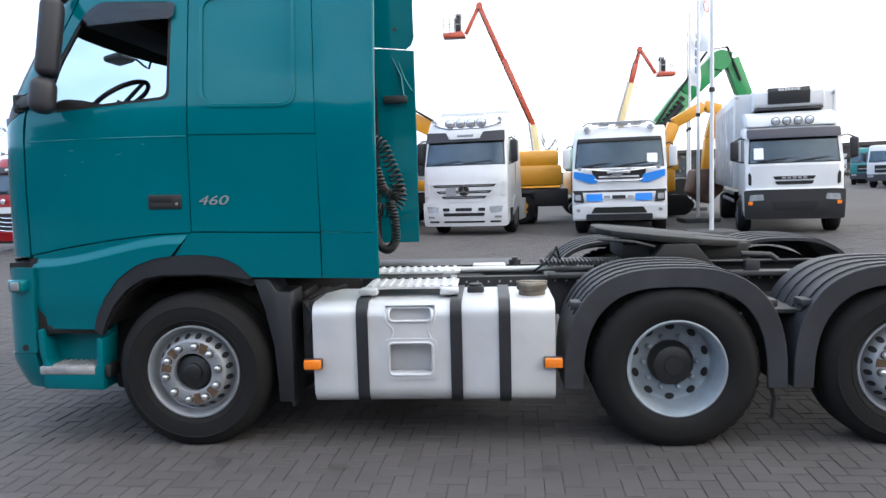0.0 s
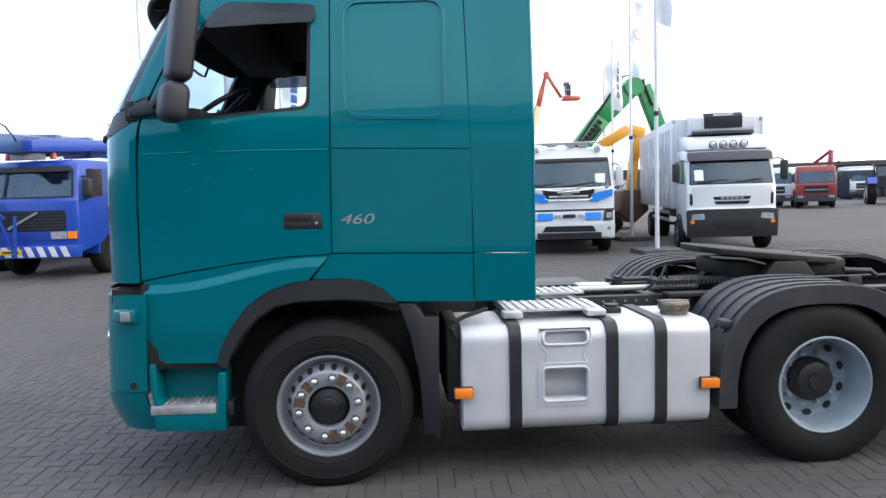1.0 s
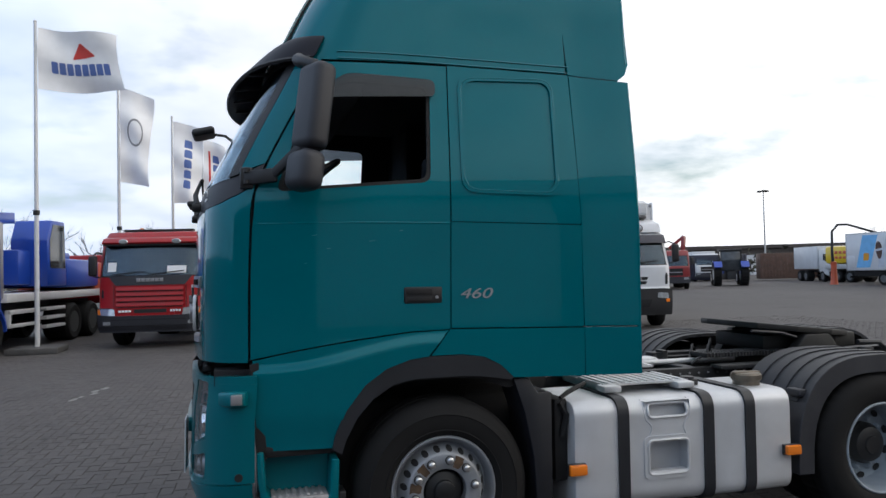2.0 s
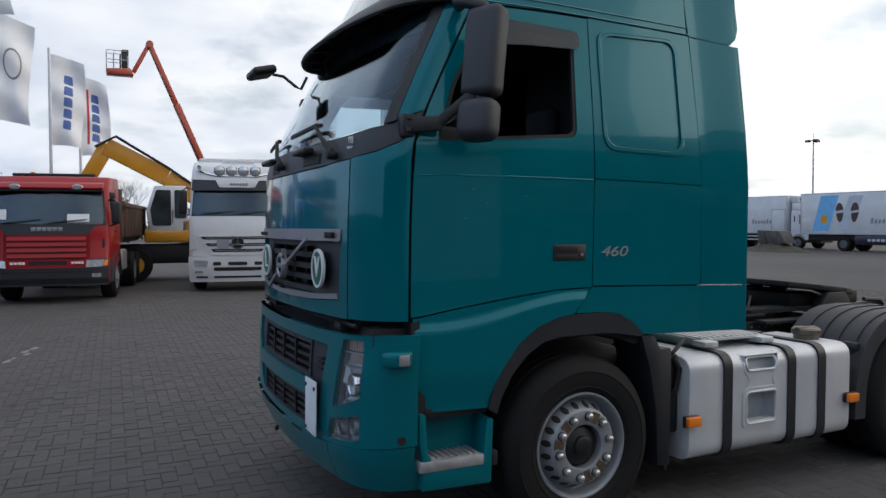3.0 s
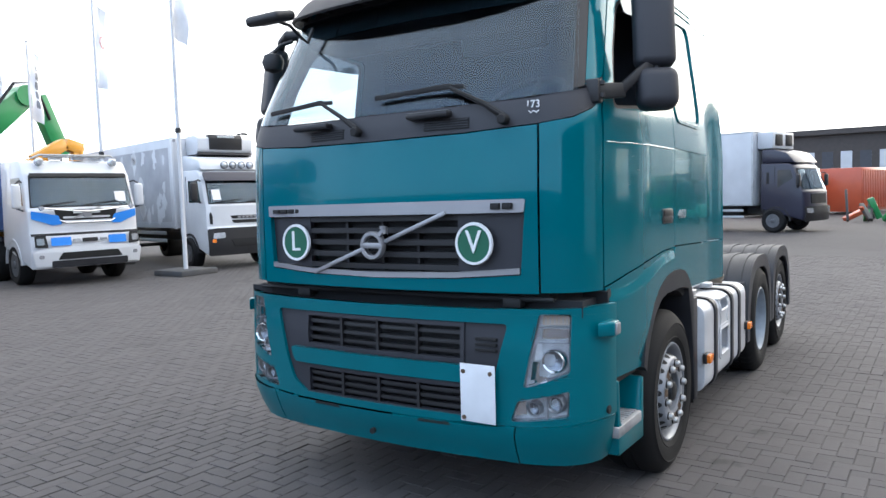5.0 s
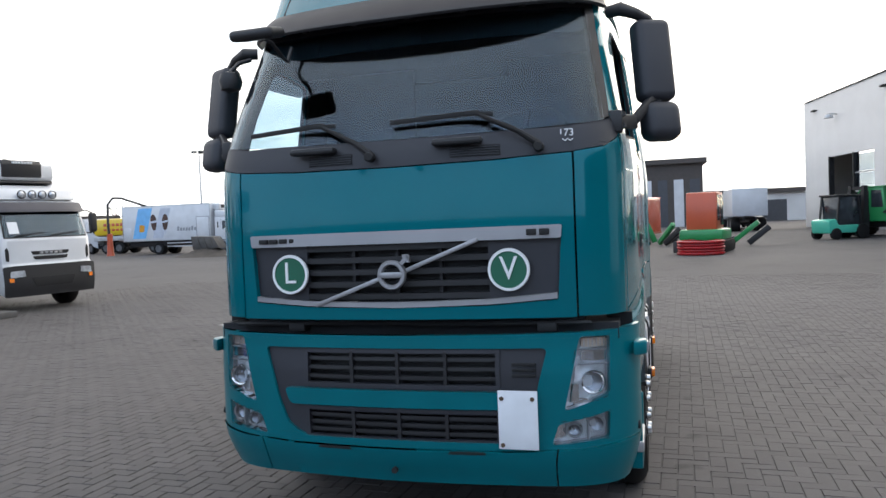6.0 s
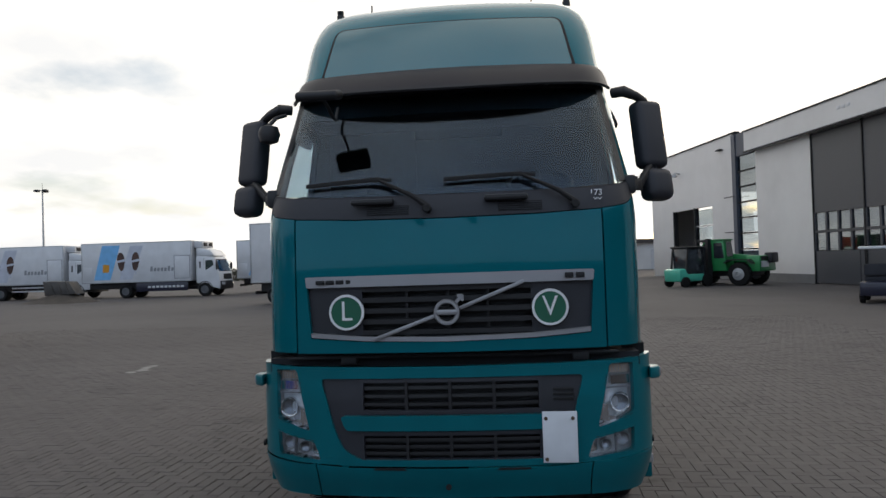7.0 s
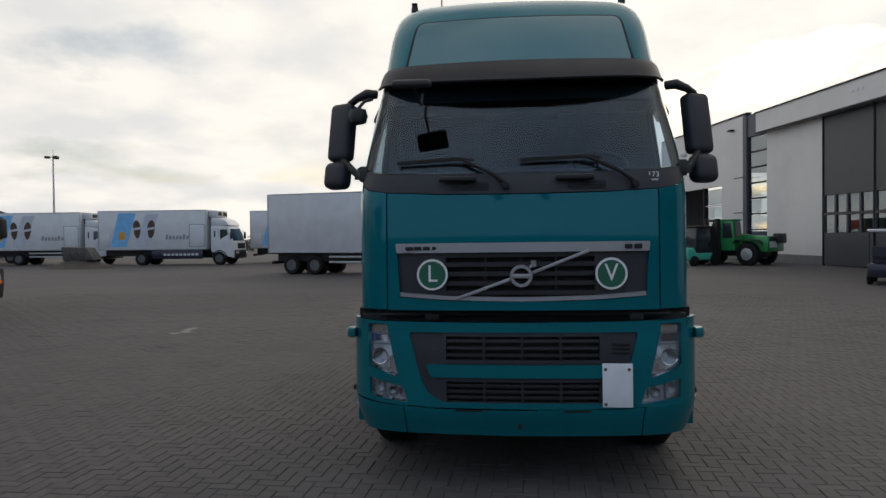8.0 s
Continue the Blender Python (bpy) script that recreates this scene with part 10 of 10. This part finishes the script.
def hedge_line():
    """Far scrub along the yard's edge, as one uneven mass of small leaf clumps."""
    rng = np.random.RandomState(9)
    verts, faces = [], []
    for k in range(5200):
        a = rng.uniform(-1.35, 1.25)
        rad = rng.uniform(88, 96)
        x, y = 10 + rad * math.sin(a), -5 + rad * math.cos(a)
        z = abs(rng.normal(0, 1.0)) * (0.8 + 0.7 * math.sin(a * 23) ** 2)
        s = rng.uniform(0.25, 0.6)
        d = rng.normal(size=(3, 3)); d = d / np.linalg.norm(d, axis=1)[:, None] * s
        n = len(verts)
        verts += [(x + d[0][0], y + d[0][1], z + d[0][2] + 0.2), (x + d[1][0], y + d[1][1], z + d[1][2] + 0.2), (x + d[2][0], y + d[2][1], z + d[2][2] + 0.2)]
        faces.append((n, n + 1, n + 2))
    me = bpy.data.meshes.new("far_scrub")
    me.from_pydata(verts, [], faces)
    me.materials.append(mat("winter_scrub", (0.045, 0.045, 0.030), 0.9, var=0.4, scale=0.5))
    tagged(new("far_scrub", me), "dark winter scrub along the yard's far edge", "hedge", kind="stuff")


hedge_line()

# small things on the paving
stone = thing("stone", "small dark stone lying on the paving", "stone", pose(-1.75, -0.55, 0))
b = B(); bmesh.ops.create_icosphere(b, subdivisions=2, radius=0.026)
for v in b.verts:
    v.co = Vector((v.co.x * 1.0, v.co.y * 1.15, max(0, v.co.z * 0.9 + 0.02))) * (1 + 0.2 * noise.noise(v.co * 40))
part("chip", b, BLACK, stone)


def pale_mark(m, long, wide, seed):
    """A thin pale smear of spilt lime on the paving, broken into a few flakes."""
    rng = random.Random(seed)
    mark = thing("pale_mark", "thin pale smear on the grey block paving", "stain", m, group="pale marks")
    for k in range(5):
        x, y, a = long * (k / 4 - 0.5), rng.uniform(-0.3, 0.3) * wide, rng.uniform(0.5, 1.0)
        poly = [(x + 0.16 * long * a * rng.uniform(0.6, 1.2) * math.cos(2 * math.pi * j / 11), y + 0.32 * wide * a * rng.uniform(0.5, 1.2) * math.sin(2 * math.pi * j / 11)) for j in range(11)]
        part("flake", sheet(B(), poly, [], lambda u, v, k=k: Vector((u, v, 0.0035 + 0.0003 * k)), 0.002, du=0.3, dv=0.3, core=(0, 0, -5)), LIME, mark)


LIME = mat("pale_lime_smear", (0.2, 0.195, 0.19), 0.9, var=0.25, scale=9)
pale_mark(pose(8.6, 6.45, 0, 0, 0, 12), 0.75, 0.42, 2)
pale_mark(pose(-1.9, 6.65, 0, 0, 0, 75), 1.0, 0.16, 5)


# ---- paving ----
def build_ground():
    xs = sorted(set([-700, -400, -220, -120, -70, -45] + list(np.arange(-30, 60, 2.0)) + [64, 70, 80, 100, 140, 220, 400, 700]))
    ys = sorted(set([-700, -400, -220, -120, -70, -45] + list(np.arange(-30, 60, 2.0)) + [64, 70, 80, 100, 140, 220, 400, 700]))
    me = bpy.data.meshes.new("ground")
    verts = [(x, y, ground_z(x, y) - 0.006) for y in ys for x in xs]
    w = len(xs)
    faces = [(j * w + i, j * w + i + 1, (j + 1) * w + i + 1, (j + 1) * w + i) for j in range(len(ys) - 1) for i in range(w - 1)]
    me.from_pydata(verts, [], faces)
    me.polygons.foreach_set("use_smooth", [True] * len(me.polygons))
    me.materials.append(YARD)
    return tagged(new("ground", me), "grey block-paved yard with worn, dusty joints", "ground", kind="structure")


def yard_material():
    m = mat("worn_block_yard", (0.060, 0.054, 0.054), 0.85, var=0.16, scale=0.35, dirt=0.45, dirtcol=(0.042, 0.038, 0.039))
    nt = m.node_tree
    N, L = nt.nodes.new, nt.links.new
    b = nt.nodes["Principled BSDF"]
    tex, brick, bump = N("ShaderNodeTexCoord"), N("ShaderNodeTexBrick"), N("ShaderNodeBump")
    brick.inputs["Scale"].default_value = 1.0
    brick.inputs["Brick Width"].default_value, brick.inputs["Row Height"].default_value, brick.inputs["Mortar Size"].default_value = 0.21, 0.105, 0.006
    L(tex.outputs["Object"], brick.inputs["Vector"])
    L(brick.outputs["Fac"], bump.inputs["Height"])
    bump.invert = True
    bump.inputs["Strength"].default_value, bump.inputs["Distance"].default_value = 0.5, 0.006
    L(bump.outputs[0], b.inputs["Normal"])
    return m


def stained(m):
    """Broad darker and paler drifts across the yard, and small oily blots."""
    nt = m.node_tree
    N, L = nt.nodes.new, nt.links.new
    b = nt.nodes["Principled BSDF"]
    src = b.inputs["Base Color"].links[0].from_socket
    geo = N("ShaderNodeNewGeometry")
    for scale, detail, lo, hi, a, c in ((0.11, 4.0, 0.35, 0.68, 0.86, 1.16), (0.55, 6.0, 0.58, 0.74, 1.0, 0.72), (2.4, 5.0, 0.66, 0.72, 1.0, 0.62)):
        noi, rng, mul = N("ShaderNodeTexNoise"), N("ShaderNodeMapRange"), N("ShaderNodeVectorMath")
        noi.inputs["Scale"].default_value, noi.inputs["Detail"].default_value = scale, detail
        L(geo.outputs["Position"], noi.inputs["Vector"]); L(noi.outputs[0], rng.inputs["Value"])
        rng.inputs["From Min"].default_value, rng.inputs["From Max"].default_value = lo, hi
        rng.inputs["To Min"].default_value, rng.inputs["To Max"].default_value = a, c
        mul.operation = "SCALE"
        L(src, mul.inputs[0]); L(rng.outputs[0], mul.inputs["Scale"])
        src = mul.outputs[0]
    L(src, b.inputs["Base Color"])


YARD = yard_material()
PAVER = mat("grey_paver", (0.070, 0.063, 0.062), 0.86, var=0.14, scale=1.2, bump=0.35, bscale=180, random_hue=0.10, dirt=0.45, dirtcol=(0.044, 0.039, 0.039))
PAVER_I = mat("grey_pavers", (0.070, 0.063, 0.062), 0.86, var=0.14, scale=1.2, bump=0.35, bscale=180, random_hue=0.10, dirt=0.45, dirtcol=(0.044, 0.039, 0.039), island=True)
for m in (YARD, PAVER, PAVER_I):
    stained(m)
ground = build_ground()


def build_pavers():
    rng = np.random.RandomState(4)
    w, g, bev, turn = 0.105, 0.0018, 0.0040, radians(-2.0)
    ct, st = math.cos(turn), math.sin(turn)
    shared = {}
    for kind in ("h", "v"):
        lx, ly = (2 * w, w) if kind == "h" else (w, 2 * w)
        b = B(); box(b, g, lx - g, g, ly - g, -0.03, 0.0)
        bmesh.ops.bevel(b, geom=[e for e in b.edges if all(v.co.z > -0.01 for v in e.verts)], offset=bev, segments=1, affect="EDGES")
        shared[kind] = finish(b, "paver", PAVER, 30)
    verts, faces, count = [], [], 0
    for j in range(-75, 150):
        for i in range(-125, 165):
            k = (i - j) % 4
            if k not in (0, 3):
                continue
            kind = "h" if k == 0 else "v"
            px, py = i * w, j * w
            x, y = ct * px - st * py, st * px + ct * py
            z = ground_z(x, y) + rng.uniform(-0.0025, 0.0015)
            if 1.75 < x < 4.05 and -3.6 < y < -1.15 and count < 300:
                ob = new("paver", shared[kind])
                ob.matrix_basis = Matrix.Translation((x, y, z)) @ Matrix.Rotation(turn, 4, "Z")
                ob.parent = ground
                count += 1
                continue
            lx, ly = (2 * w, w) if kind == "h" else (w, 2 * w)
            t0, t1 = rng.uniform(-0.0009, 0.0009, 2)
            n = len(verts)
            for d, dz in ((g, -0.008), (g + bev, 0.0)):
                for (cx, cy) in ((d, d), (lx - d, d), (lx - d, ly - d), (d, ly - d)):
                    verts.append((x + ct * cx - st * cy, y + st * cx + ct * cy, z + dz + (t0 * (1 if cx > w / 2 else -1) + t1 * (1 if cy > w / 2 else -1)) * (dz == 0)))
            faces.append((n + 4, n + 5, n + 6, n + 7))
            for q in range(4):
                faces.append((n + q, n + (q + 1) % 4, n + 4 + (q + 1) % 4, n + 4 + q))
    me = bpy.data.meshes.new("pavers")
    me.from_pydata(verts, [], faces)
    me.materials.append(PAVER_I)
    ob = new("pavers", me)
    ob.parent = ground
    tagged(ob, kind="stuff")


build_pavers()
bpy.data.meshes.remove(SPARE)
